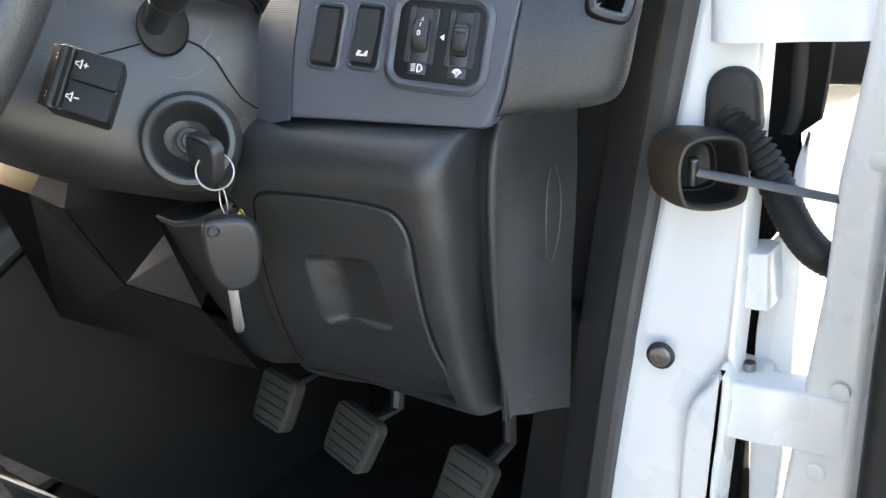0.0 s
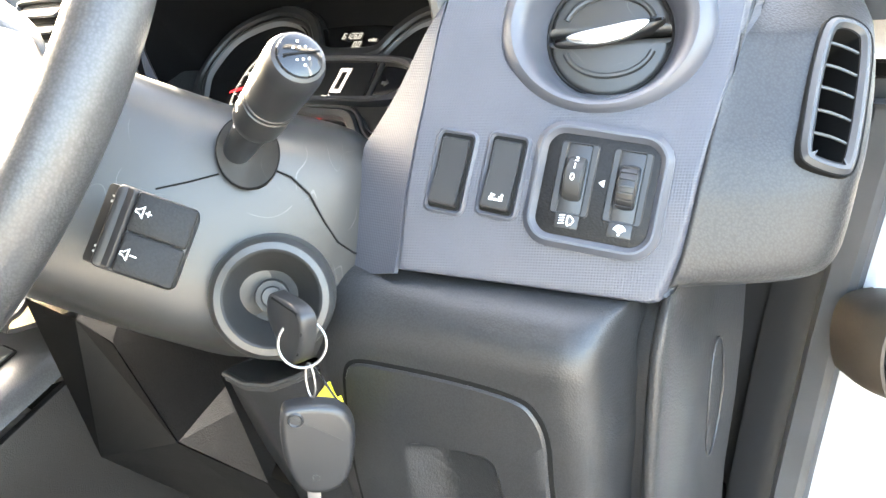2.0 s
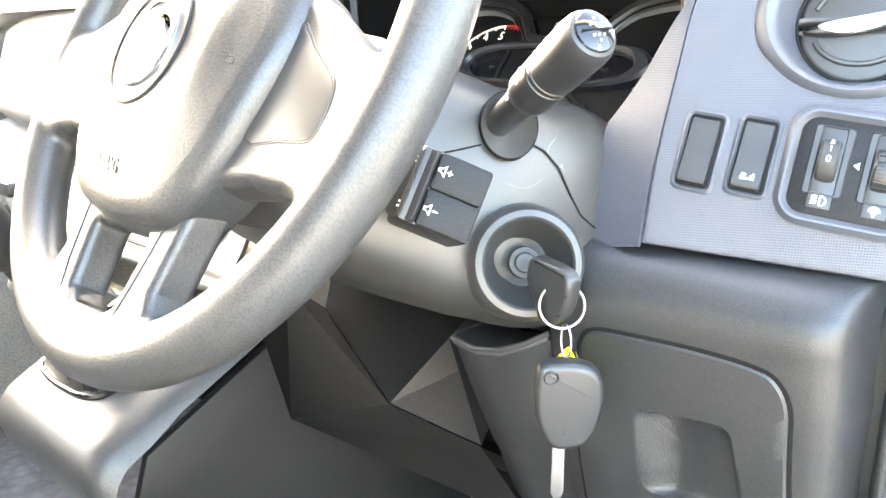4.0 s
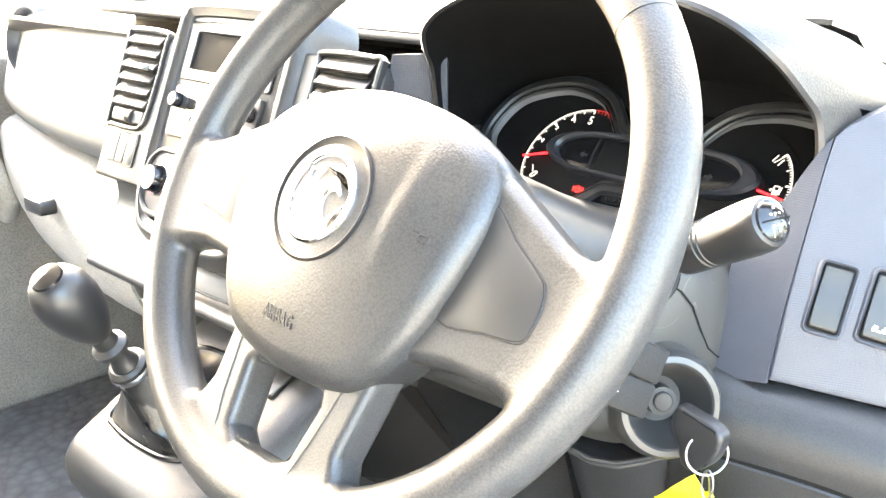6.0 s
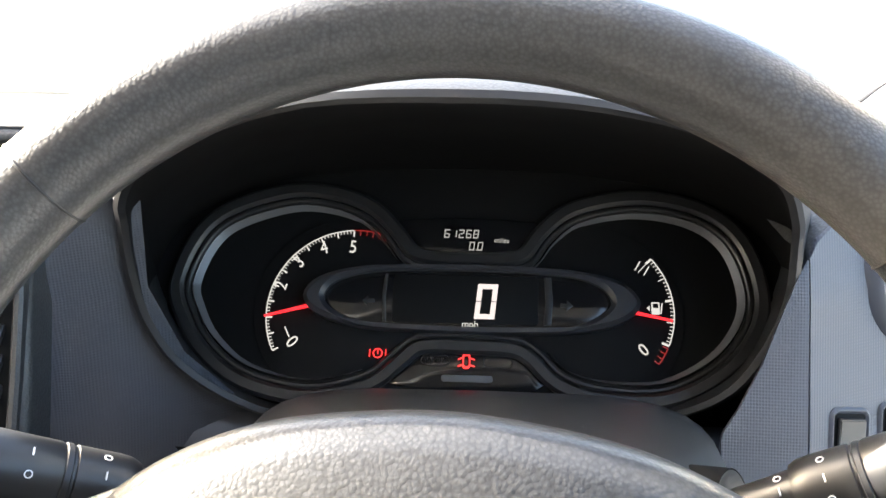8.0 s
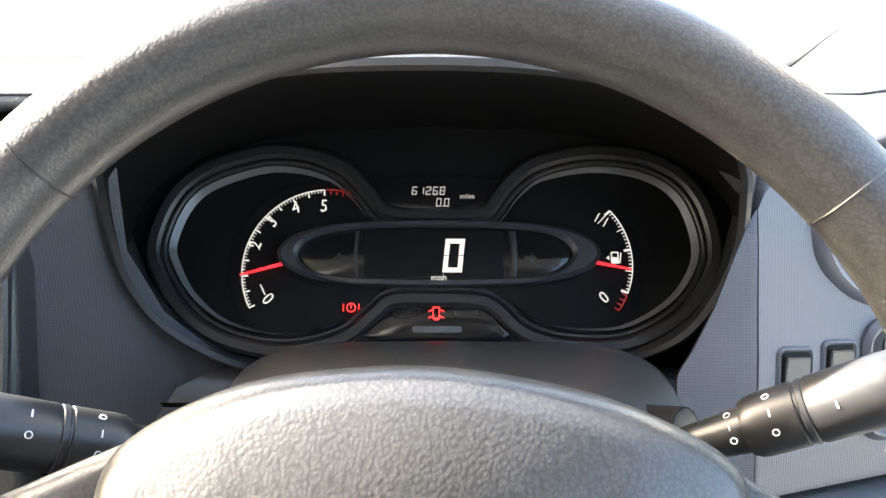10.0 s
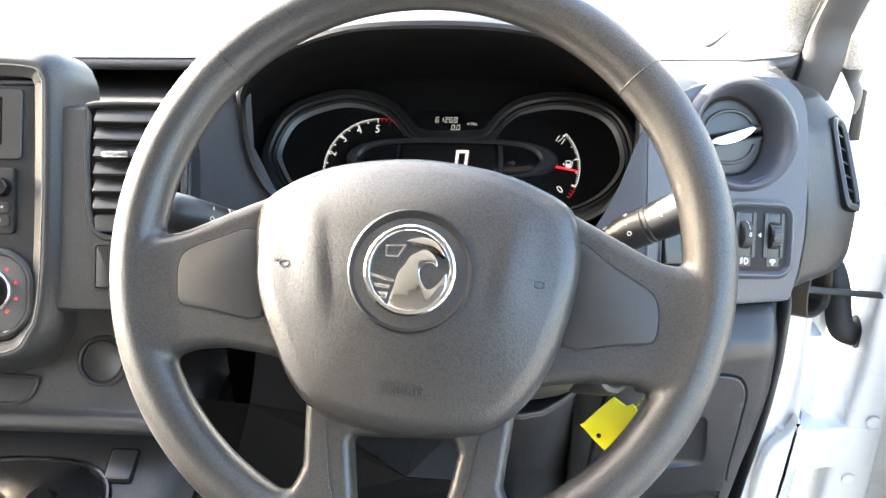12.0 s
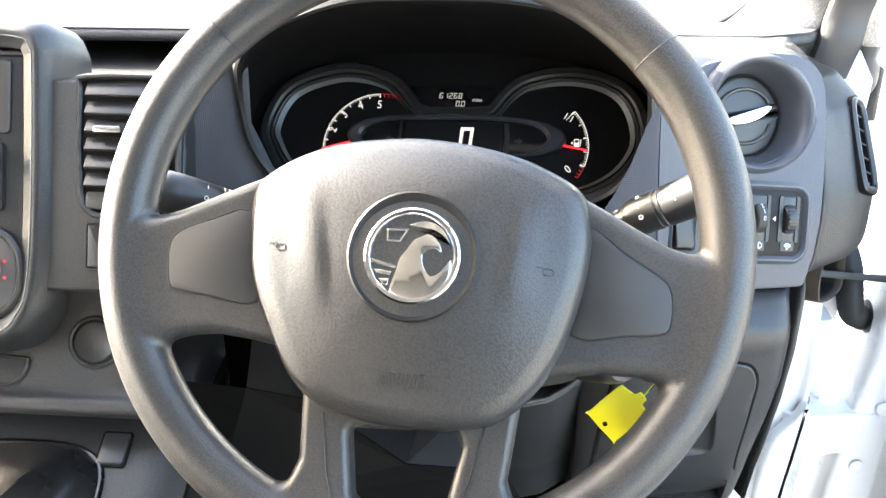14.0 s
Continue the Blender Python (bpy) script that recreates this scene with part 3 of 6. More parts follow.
part("ignition_boss", lathe(IM, [(0.0355, -0.03), (0.0335, -0.006), (0.0325, -0.001), (0.030, 0.003), (0.0265, 0.0036), (0.0252, 0.0025)], 40), M_COLUMN, shroud, "round ignition boss")
part("ignition_well", lathe(IM, [(0.0253, 0.0027), (0.0236, 0.0), (0.0222, -0.006), (0.014, -0.019), (0.0095, -0.020), (0.0088, -0.011), (0.0, -0.011)], 36), M_RUBBER, shroud)
part("ignition_lock", lathe(IM, [(0.0060, -0.013), (0.0060, -0.0095), (0.0052, -0.0088), (0.0, -0.0088)], 24), M_BLACK, shroud, "steel lock barrel")

AUD = Vector((0.1490, 0.0618, 1.2270))
A_UP = Vector((0.05, 0.51, 0.86)).normalized()
A_N = Vector((0.80, -0.56, 0.20))
AM = basis(AUD, A_UP.cross(A_N), A_UP)
audio = thing("audio_remote", "black audio remote pod on the column", "control pod", at=AUD)
part("pod_body", plate(AM, rrect(0.0375, 0.0385, 0.003, cx=0.0065), -0.04, 0.0005, 0.002), M_BLACK, audio)
part("pod_face", plate(AM @ pose(-0.0098, 0, -0.0035, 0, -42, 0), rrect(0.0165, 0.037, 0.002), -0.008, 0.0015, 0.0008), M_BLACK, audio, "angled black face with small marks")
for cy, plus in ((0.0094, True), (-0.0094, False)):
    key = part("volume_key", plate(AM, rrect(0.0270, 0.0184, 0.0016, cx=0.0110, cy=cy), -0.002, 0.0036, 0.0012), M_LOWER, audio, "dark grey volume key")
    zm = AM @ pose(0.001, cy + (0.0005 if plus else -0.0005), 0.0037)
    part("speaker_mark", hoop(zm, mm([(-2.5, -1), (-1, -1), (1.2, -3), (1.2, 3), (-1, 1), (-2.5, 1)]), mm([(-2, -0.5), (-1, -0.5), (0.6, -2), (0.6, 2), (-1, 0.5), (-2, 0.5)]), 0, 0.0003, 0.0001), M_PRINT, key, "white loudspeaker mark")
    part("sign_mark", joined(*([bar(zm, 0.002, 0, 0.0048, 0, 0.0006)] + ([bar(zm, 0.0034, -0.0014, 0.0034, 0.0014, 0.0006)] if plus else []))), M_PRINT, key)
for y in (0.013, 0.0105, -0.0105, -0.013):
    part("side_mark", bar(AM @ pose(-0.0098, y, -0.0035, 0, -42, 0) @ pose(0, 0, 0.0016), -0.003, 0, 0.002, 0, 0.0011), M_PRINT, audio)
part("red_mark", bar(AM @ pose(-0.005, 0.0125, 0.0012), 0, -0.0015, 0.001, 0.0015, 0.001), M_REDPRINT, audio)


def stalk(base, tip, label):
    st = thing("column_stalk", label, "control stalk", group="column stalks", at=base)
    b, t = Vector(base), Vector(tip)
    m = facing(b, t - b)
    L = (t - b).length
    part("root", lathe(m, [(0.0075, -0.03), (0.008, 0.0), (0.0095, L * 0.25), (0.0108, L * 0.38)], 28), M_BLACK, st)
    part("barrel", lathe(m, [(r * 1.17, q * L) for r, q in ((0.0100, 0.33), (0.0112, 0.36), (0.0116, 0.40), (0.0118, 0.56), (0.0112, 0.565), (0.0112, 0.575), (0.0119, 0.58), (0.0119, 0.60), (0.0114, 0.605), (0.0120, 0.62), (0.0127, 0.9), (0.0124, 0.96), (0.011, 1.0), (0.009, 1.012))], 32), M_BLACK, st)
    cap = part("end_cap", lathe(m, [(0.0122, L * 0.99), (0.0106, L * 1.02), (0.007, L * 1.035), (0.0, L * 1.04)], 28), M_GLOSS, st, "glossy push button end")
    part("cap_split", bar(m @ pose(0, 0, L * 1.04), -0.009, 0, 0.009, 0, 0.0008, 0.0004), M_DARK, cap)
    mk = [lathe(m @ pose(x, y, L * 1.036), [(0.0006, 0), (0.0006, 0.0006), (0, 0.0006)], 10) for x, y in ((-0.003, 0.003), (0, 0.003), (0.003, 0.003), (-0.003, -0.003), (0, -0.003), (0.003, -0.003), (0, 0.006), (0, -0.006))]
    part("cap_marks", joined(*mk), M_PRINT, cap, "white wiper symbols")
    # marks along the barrel, towards the driver and upwards
    side = Vector((0, -0.6, 0.8))
    axis = (t - b).normalized()
    side = (side - axis * side.dot(axis)).normalized()
    mk = []
    for f, r, k in ((0.28, 0.0100, 3), (0.46, 0.01375, 3), (0.72, 0.01435, 2)):
        for j in range(k):
            q = (j - (k - 1) / 2) * 0.6
            nn = side * math.cos(q) + axis.cross(side) * math.sin(q)
            o = b + axis * L * f + nn * r
            fm = facing(o, nn, axis)
            part("stalk_mark", hoop(fm, circle(0.0016, 12), circle(0.0011, 12), -0.0002, 0.0002, 0.0001) if j != 1 else bar(fm, -0.0016, 0, 0.0016, 0, 0.0006), M_PRINT, st, "white switch symbol")
    return st


stalk((0.107, 0.155, 1.247), (0.191, 0.132, 1.297), "black wiper stalk with a glossy end button")
stalk((-0.097, 0.147, 1.248), (-0.183, 0.109, 1.2925), "black light stalk with white symbols")
part("stalk_collar", hoop(facing((0.112, 0.157, 1.245), (0.78, -0.55, 0.3)), circle(0.0170, 36, ry=0.0200), circle(0.0163, 36, ry=0.0193), -0.02, 0.0016, 0.0002), M_DARK, shroud)
part("collar_dish", lathe(facing((0.112, 0.157, 1.245), (0.78, -0.55, 0.3)) @ Matrix.Diagonal((1, 1.18, 1, 1)), [(0.0163, 0.0014), (0.0155, 0.0010), (0.0130, -0.0015), (0.0, -0.004)], 36), M_COLUMN, shroud, "dished recess round the stalk")

# keys
KB = Vector((0.147, 0.136, 1.172))
kp = thing("ignition_key", "black key standing in the ignition", "key", at=KB)
KM = basis(KB, (0.74, -0.10, -0.22), (0.10, -0.05, 1.0))
part("key_bow", moved(plate(Matrix(), spline(mm([(0, 6), (10, 9), (22, 11), (31, 9), (33, 0), (31, -13), (24, -24), (15, -26), (8, -16), (0, -7)]), 4), -0.0045, 0.0045, 0.003, 3), KM), M_BLACK, kp, "worn black plastic key bow")
part("key_split", moved(tube([Vector(p) / 1000 for p in ((5, 7, 4.0), (27, 9.6, 4.0), (31.5, 0, 3.6), (29, -14, 3.6), (22, -23, 3.6))], 0.0006, 6), KM), M_DARK, kp)
KR = Vector((0.168, 0.135, 1.154))
rm = facing(KR, (0.70, -0.66, 0.25))
ringo = thing("key_ring", "thin steel split ring", "key ring", at=KR)
part("ring_wire", joined(tube([rm @ Vector((0.0122 * math.cos(a), 0.0122 * math.sin(a), 0.0004 * math.sin(a))) for a in np.linspace(0, 6.28, 40, endpoint=False)], 0.00075, 8, True), tube([KR + Vector((0.001 + 0.0035 * math.cos(a), 0.002, -0.0205 + 0.0095 * math.sin(a))) for a in np.linspace(0, 6.28, 24, endpoint=False)], 0.0006, 6, True)), M_STEEL, ringo)
FB = Vector((0.171, 0.137, 1.097))
FM = basis(FB, (0.68, 0.72, 0.10), (0.10, -0.08, 1.0))
fob = thing("key_fob", "black plastic key fob hanging from the ring", "key fob", at=FB)
FO = spline(mm([(x * 1.13, y * 1.12) for x, y in [(-9, 24.5), (4, 23), (14, 18), (17.5, 8), (15, -6), (10, -18), (3, -24), (-8, -24), (-14, -18), (-17, -4), (-16, 12), (-13.5, 22)]]), 4)
part("fob_shell", moved(plate(Matrix(), FO, -0.006, 0.0045, 0.004, 4), FM), M_BLACK, fob, "scuffed black fob shell")
part("fob_mark", hoop(FM @ pose(-0.005, -0.016, 0.0045), circle(0.0022, 16), circle(0.0016, 16), 0, 0.0003, 0.0001), M_COLUMN, fob)
part("fob_eye", hoop(FM @ pose(-0.0085, 0.0205, 0), circle(0.0045, 16), circle(0.0028, 16), -0.004, 0.0052, 0.0008), M_BLACK, fob)
part("key_blade", moved(plate(Matrix(), mm([(-11.5, -22), (-4.5, -22), (-8.5, -57), (-10.5, -60.5), (-14.5, -60.5), (-16, -57)]), -0.0012, 0.0012, 0.0005), FM), M_STEEL, fob, "steel key blade")
TB = Vector((0.142, 0.165, 1.092))
T_N = Vector((-0.30, -0.92, 0.22))
T_UP = Vector((0.66, 0.0, 0.75))
tm = basis(TB, T_UP.cross(T_N), T_UP)
tag = thing("key_tag", "bright yellow plastic key tag", "key tag", at=TB)
part("tag_plate", moved(plate(Matrix(), spline(mm([(-14, -20), (14, -20), (15.5, -17), (15.5, 14), (13, 18), (7, 19), (6, 24), (-1, 25), (-3, 20), (-13, 18), (-15.5, 14), (-15.5, -17)]), 2), -0.0008, 0.0008, 0.0005), tm), M_YELLOW, tag)
part("tag_hole", lathe(tm @ pose(0, -0.0145, 0), [(0.002, -0.001), (0.002, 0.001), (0, 0.001)], 14), M_DARK, tag)
part("tag_wire", tube([KR + Vector((-0.001, 0.003, -0.012)), KR + Vector((-0.003, 0.012, -0.022)), tm @ Vector((0.003, 0.022, 0))], 0.0007, 6), M_CHROME, tag)


# ---- instrument cluster ----
CL = Vector((-0.0005, 0.3105, 1.2415))
CM = basis(CL, (1, 0, 0), (0, 0.6256, 0.7801)) @ pose(0.001, 0, 0) @ Matrix.Diagonal((1.035, 1.035, 1.035, 1))
cluster = thing("instrument_cluster", "black instrument cluster with lit dials and red needles", "instrument cluster", at=CL)
RING = [(-159, 31), (-151, 56), (-135, 72), (-103, 83), (-78, 82), (-57, 74), (-43, 60), (-34, 49), (-22, 45), (0, 44), (22, 45), (34, 49), (44, 63), (60, 76), (89, 83), (117, 81), (138, 72), (151, 56), (157, 31), (152, 11), (135, -9), (107, -23), (74, -23.5), (52, -17), (38, -4), (26, 2), (0, 3), (-26, 2), (-39, -8), (-54, -20), (-86, -27), (-120, -20), (-142, -4), (-154, 14)]
ro = shrink(spline(mm(RING), 4), -0.0035)
part("cluster_housing", plate(CM, rrect(0.40, 0.24, 0.09, cy=0.02), -0.03, -0.0034, 0.001), M_MATTE, cluster, smooth=False)
part("dial_bed", plate(CM, shrink(ro, -0.008), -0.02, -0.0004, 0.001), M_MATTE, cluster)
part("dial_rim", hoop(CM, shrink(ro, -0.005), shrink(ro, 0.0035), -0.002, 0.0055, 0.0018), M_BLACK, cluster, "black spectacle-shaped bezel")
part("dial_rim_inner", hoop(CM, shrink(ro, 0.0034), shrink(ro, 0.0072), -0.002, 0.0032, 0.0012), M_BLACK, cluster)
RL = [p for p in ro]


def arcband(pts_from, pts_to):
    """A slim silver band inside the outer end of the bezel."""
    seg = RL[pts_from:pts_to] if pts_from < pts_to else RL[pts_from:] + RL[:pts_to]
    bm = bmesh.new()
    full = {id(p): i for i, p in enumerate(RL)}
    a, b = shrink(ro, 0.0085), shrink(ro, 0.0125)
    idx = [full[id(p)] for p in seg]
    k = len(idx)
    rowa = [CM @ Vector((*a[i], 0.0032)) for i in idx]
    rowb = [CM @ Vector((*(a[i] + (b[i] - a[i]) * math.sin(math.pi * min(1, max(0.02, j / (k - 1))))), 0.0006)) for j, i in enumerate(idx)]
    return rings(bm, [rowa, rowb], closed=False)


part("silver_arc", arcband(29 * 4 + 0, 7 * 4), M_BEZEL, cluster, "grey inner ring of the rev counter")
part("silver_arc", arcband(11 * 4, 24 * 4), M_BEZEL, cluster, "grey inner ring of the fuel gauge")
for cx, r in ((-0.066, 0.053), (0.066, 0.053)):
    part("dial_plate", lathe(CM @ pose(cx, 0.018, 0), [(r, -0.001), (r, 0.0006), (r - 0.001, 0.001), (0, 0.001)], 56), M_MATTE, cluster)
# rev counter scale
TC, TR_ = Vector((-0.063, 0.016)), 0.0485
DM = CM @ pose(0, 0, 0.0012)


def ray2(c, r0, r1, deg, w):
    a = radians(deg)
    d = Vector((math.cos(a), math.sin(a)))
    p, q = c + d * r0, c + d * r1
    return bar(DM, p.x, p.y, q.x, q.y, w)


def arc(c, r, a0, a1, w, n=28):
    bm = bmesh.new()
    rows = []
    for rr in (r - w / 2, r + w / 2):
        rows.append([DM @ Vector((c.x + rr * math.cos(radians(a0 + (a1 - a0) * i / n)), c.y + rr * math.sin(radians(a0 + (a1 - a0) * i / n)), 0.0003)) for i in range(n + 1)])
    return rings(bm, rows, closed=False)


A0, A5 = 207.0, 93.0
step = (A0 - A5) / 50
part("rev_scale", joined(*([arc(TC, TR_, A0, A5, 0.0007)] + [ray2(TC, TR_ - (0.0035 if i % 5 == 0 else 0.0018), TR_, A0 - step * i, 0.0009 if i % 5 == 0 else 0.0005) for i in range(51)])), M_LIT, cluster, "white lit rev scale")
part("rev_scale_red", joined(*([arc(TC, TR_, A5, A5 - 24, 0.0007)] + [ray2(TC, TR_ - 0.003, TR_, A5 - 4.5 * i, 0.0006) for i in range(1, 6)])), M_REDLINE, cluster)
for s, x, y, turn in (("0", -96, -1, 52), ("2", -104.5, 31, 72), ("3", -95.5, 45, 45), ("4", -82, 53.5, 18), ("5", -65.5, 54.5, -2)):
    part("rev_numeral", text(s, 0.0105, DM @ pose(x / 1000, y / 1000, 0, 0, 0, turn if s not in "0" else -45), 0.0002, xs=0.85), M_LIT, cluster)
part("rev_unit", joined(bar(DM, -0.1005, 0.0075, -0.0975, 0.0015, 0.0007)), M_LIT, cluster)


def needle(x0, y0, x1, y1):
    m = CM @ pose(0, 0, 0.004)
    a, b = Vector((x0, y0)) / 1000, Vector((x1, y1)) / 1000
    d = (b - a).normalized()
    n = Vector((-d.y, d.x))
    o = [a - n * 0.0010, b - n * 0.0006, b + n * 0.0006, a + n * 0.0010]
    return rings(bmesh.new(), [[m @ Vector((*p, 0)) for p in o], [m @ Vector((*p, 0.0008)) for p in o]], True, True, True)


part("rev_needle", needle(-86, 19.5, -112, 12.5), M_NEEDLE, cluster, "red lit needle")
part("fuel_needle", needle(84, 21.5, 112, 16.0), M_NEEDLE, cluster, "red lit needle")
FC, FR = Vector((0.066, 0.0205)), 0.0475
part("fuel_scale", joined(*([arc(FC, FR, 41, -22, 0.0007)] + [ray2(FC, FR - (0.004 if i % 6 == 0 else 0.002), FR, 41 - 63 * i / 24, 0.0013 if i % 12 == 0 else 0.0005) for i in range(25)])), M_LIT, cluster, "white lit fuel scale")
part("fuel_scale_red", joined(*([arc(FC, FR, -24, -36, 0.0007)] + [ray2(FC, FR - 0.003, FR, -24 - 4 * i, 0.0006) for i in range(4)])), M_REDLINE, cluster)
part("fuel_numeral", text("1/1", 0.0085, DM @ pose(0.0965, 0.046, 0, 0, 0, -30), 0.0002, xs=0.85), M_LIT, cluster)
part("fuel_numeral", text("0", 0.0098, DM @ pose(0.0965, 0.0, 0, 0, 0, 38), 0.0002, xs=0.85), M_LIT, cluster)
pm = DM @ pose(0.1035, 0.0235, 0)
part("pump_mark", joined(hoop(pm, rrect(0.0045, 0.007, 0.0005), rrect(0.003, 0.0025, 0.0003, cy=0.0015), 0, 0.0003, 0.0001), bar(pm, 0.0028, -0.003, 0.0036, 0.003, 0.0007), plate(pm, mm([(-5, 0), (-3.2, 1.4), (-3.2, -1.4)]), 0, 0.0003, 0.0001)), M_LIT, cluster)
# the pod across the middle
po = spline(mm([(x * 1.05 + 2.0, y) for x, y in [(-88, 24), (-80, 35), (-58, 41.5), (-30, 43), (0, 43.5), (30, 43), (56, 41.5), (78, 36), (88, 24), (78, 13), (56, 7.5), (30, 6), (0, 5.5), (-30, 6), (-58, 7.5), (-80, 14)]]), 4)
pi_ = spline(mm([(x * 1.05 + 1.0, y) for x, y in [(-76, 24), (-70, 32.5), (-54, 38), (-30, 40), (0, 40.5), (30, 40), (54, 38), (68, 33), (74, 24), (66, 15.5), (52, 10), (30, 8.6), (0, 8), (-30, 8.6), (-54, 10), (-70, 16)]]), 4)
part("speed_pod", hoop(CM, po, pi_, 0.0, 0.011, 0.0025), M_PODGREY, cluster, "dark blue-grey pod frame")
part("pod_screen", plate(CM, shrink(pi_, -0.001), 0.001, 0.0055, 0.0005), M_GLOSS, cluster, "black speed display")
part("screen_panel", plate(CM, rrect(0.080, 0.0275, 0.002, cx=-0.001, cy=0.0245), 0.0045, 0.0060, 0.0004), M_MATTE, cluster)
for sx in (-1, 1):
    part("screen_post", plate(CM, mm([(sx * 43 - 1, 11), (sx * 46, 11), (sx * 47, 25), (sx * 46, 38), (sx * 43 - 1, 38), (sx * 44 - 1, 25)][:: sx or 1]), 0.004, 0.0066, 0.0006), M_BLACK, cluster)
    am = CM @ pose(sx * 0.054, 0.0225, 0.0056)
    part("turn_arrow", plate(am, mm([(sx * 4, 0), (sx * 0.5, 3), (sx * 0.5, 1.2), (-sx * 3, 1.2), (-sx * 3, -1.2), (sx * 0.5, -1.2), (sx * 0.5, -3)][:: sx]), 0, 0.0003, 0.0001), M_BLACK, cluster)
SM = CM @ pose(0.0105, 0.0235, 0.0062)


def seven(m, w, h, t, on):
    """One display digit from its seven bars."""
    B = dict(a=(-w + t, h, w - t, h), d=(-w + t, -h, w - t, -h), g=(-w + t, 0, w - t, 0), f=(-w, t, -w, h - t / 2), b=(w, t, w, h - t / 2), e=(-w, -h + t / 2, -w, -t), c=(w, -h + t / 2, w, -t))
    B = dict(B, a=(-w - t / 2, h, w + t / 2, h), d=(-w - t / 2, -h, w + t / 2, -h), f=(-w, t * 0.1, -w, h - t / 2), b=(w, t * 0.1, w, h - t / 2), e=(-w, -h + t / 2, -w, -t * 0.1), c=(w, -h + t / 2, w, -t * 0.1))
    sk = Matrix.Identity(4)
    sk[0][1] = 0.10
    return [bar(m @ sk, *B[k], t) for k in on]


SEG = {"0": "abcdef", "1": "bc", "2": "abged", "6": "afgedc", "8": "abcdefg"}
for seg in seven(SM, 0.0042, 0.0085, 0.0028, SEG["0"]):
    part("digit_segment", seg, M_LCD, cluster, "white lit segment of a zero")
part("speed_unit", text("mph", 0.0052, CM @ pose(0.002, 0.0105, 0.0062), 0.0002), M_LIT, cluster)
OM = CM @ pose(0, 0, 0.0014)
part("odometer_window", plate(CM, spline(mm([(-38, 72), (38, 72), (34, 60), (28, 50), (20, 48), (-20, 48), (-28, 50), (-34, 60)]), 3), -0.001, 0.0009, 0.0004), M_GLOSS, cluster)
dg = []
for i, ch in enumerate("61268"):
    dg += seven(OM @ pose(-0.0125 + 0.0041 * i, 0.0640, 0), 0.0012, 0.0022, 0.0006, SEG[ch])
for i, ch in enumerate("00"):
    dg += seven(OM @ pose(0.0018 + 0.0046 * i, 0.0568, 0), 0.0012, 0.0022, 0.0006, SEG[ch])
dg.append(bar(OM, 0.0039, 0.0546, 0.0045, 0.0546, 0.0006))
part("odometer_digits", joined(*dg), M_FAINT, cluster)
part("odometer_unit", text("miles", 0.0042, OM @ pose(0.0185, 0.0605, 0), 0.0002), M_FAINT, cluster)
part("lamp_strip", plate(CM, spline(mm([(-28, -2), (-16, 0), (16, 0), (28, -2), (34, -12), (38, -24), (-38, -24), (-34, -12)]), 3), -0.001, 0.0014, 0.0004), M_GLOSS, cluster)
wm = CM @ pose(0.0005, -0.009, 0.0018)
part("door_warning", joined(hoop(wm, rrect(0.0042, 0.0085, 0.0015), rrect(0.0028, 0.0055, 0.001), 0, 0.0003, 0.0001), bar(wm, -0.0046, 0.0008, -0.002, 0.0018, 0.0007), bar(wm, 0.002, 0.0018, 0.0046, 0.0008, 0.0007), bar(wm, -0.0046, -0.003, -0.002, -0.002, 0.0007), bar(wm, 0.002, -0.002, 0.0046, -0.003, 0.0007)), M_RED, cluster, "red open-door lamp")
bmk = CM @ pose(-0.048, -0.006, 0.0018)
part("brake_warning", joined(hoop(bmk, circle(0.0028, 16), circle(0.0021, 16), 0, 0.0003, 0.0001), bar(bmk, 0, -0.0004, 0, 0.0016, 0.0007), bar(bmk, -0.0044, -0.0022, -0.0044, 0.0022, 0.0006), bar(bmk, 0.0044, -0.0022, 0.0044, 0.0022, 0.0006)), M_RED, cluster, "red brake lamp")
part("stop_lamp", joined(hoop(CM @ pose(-0.0165, -0.009, 0.0014), rrect(0.016, 0.006, 0.003), rrect(0.0152, 0.0052, 0.0026), 0, 0.0003, 0.0001), text("STOP", 0.0042, CM @ pose(-0.0165, -0.009, 0.0015), 0.0001)), M_BLACK, cluster, "unlit stop lamp")
part("spanner_lamp", hoop(CM @ pose(0.0175, -0.009, 0.0014), rrect(0.016, 0.006, 0.003), rrect(0.0152, 0.0052, 0.0026), 0, 0.0003, 0.0001), M_BLACK, cluster)
part("reset_bar", plate(CM, rrect(0.028, 0.0038, 0.0015, cx=0.001, cy=-0.0185), 0.001, 0.0018, 0.0003), M_BEZEL, cluster)

# the hood round the cluster: from the dial bed out to the brow
HOOD = [(-0.158, 0.242, 1.345), (-0.143, 0.226, 1.364), (-0.114, 0.219, 1.382), (-0.066, 0.218, 1.397), (0.0, 0.218, 1.400), (0.057, 0.218, 1.397), (0.103, 0.219, 1.386), (0.134, 0.227, 1.366), (0.149, 0.245, 1.343), (0.155, 0.258, 1.326), (0.157, 0.262, 1.298), (0.151, 0.264, 1.270), (0.137, 0.266, 1.244), (0.114, 0.268, 1.229), (0.080, 0.270, 1.220), (0.0, 0.272, 1.217), (-0.086, 0.270, 1.218), (-0.118, 0.267, 1.228), (-0.146, 0.264, 1.250), (-0.160, 0.262, 1.276), (-0.1645, 0.260, 1.304), (-0.1635, 0.255, 1.330)]
hood_line = spline(HOOD, 4)


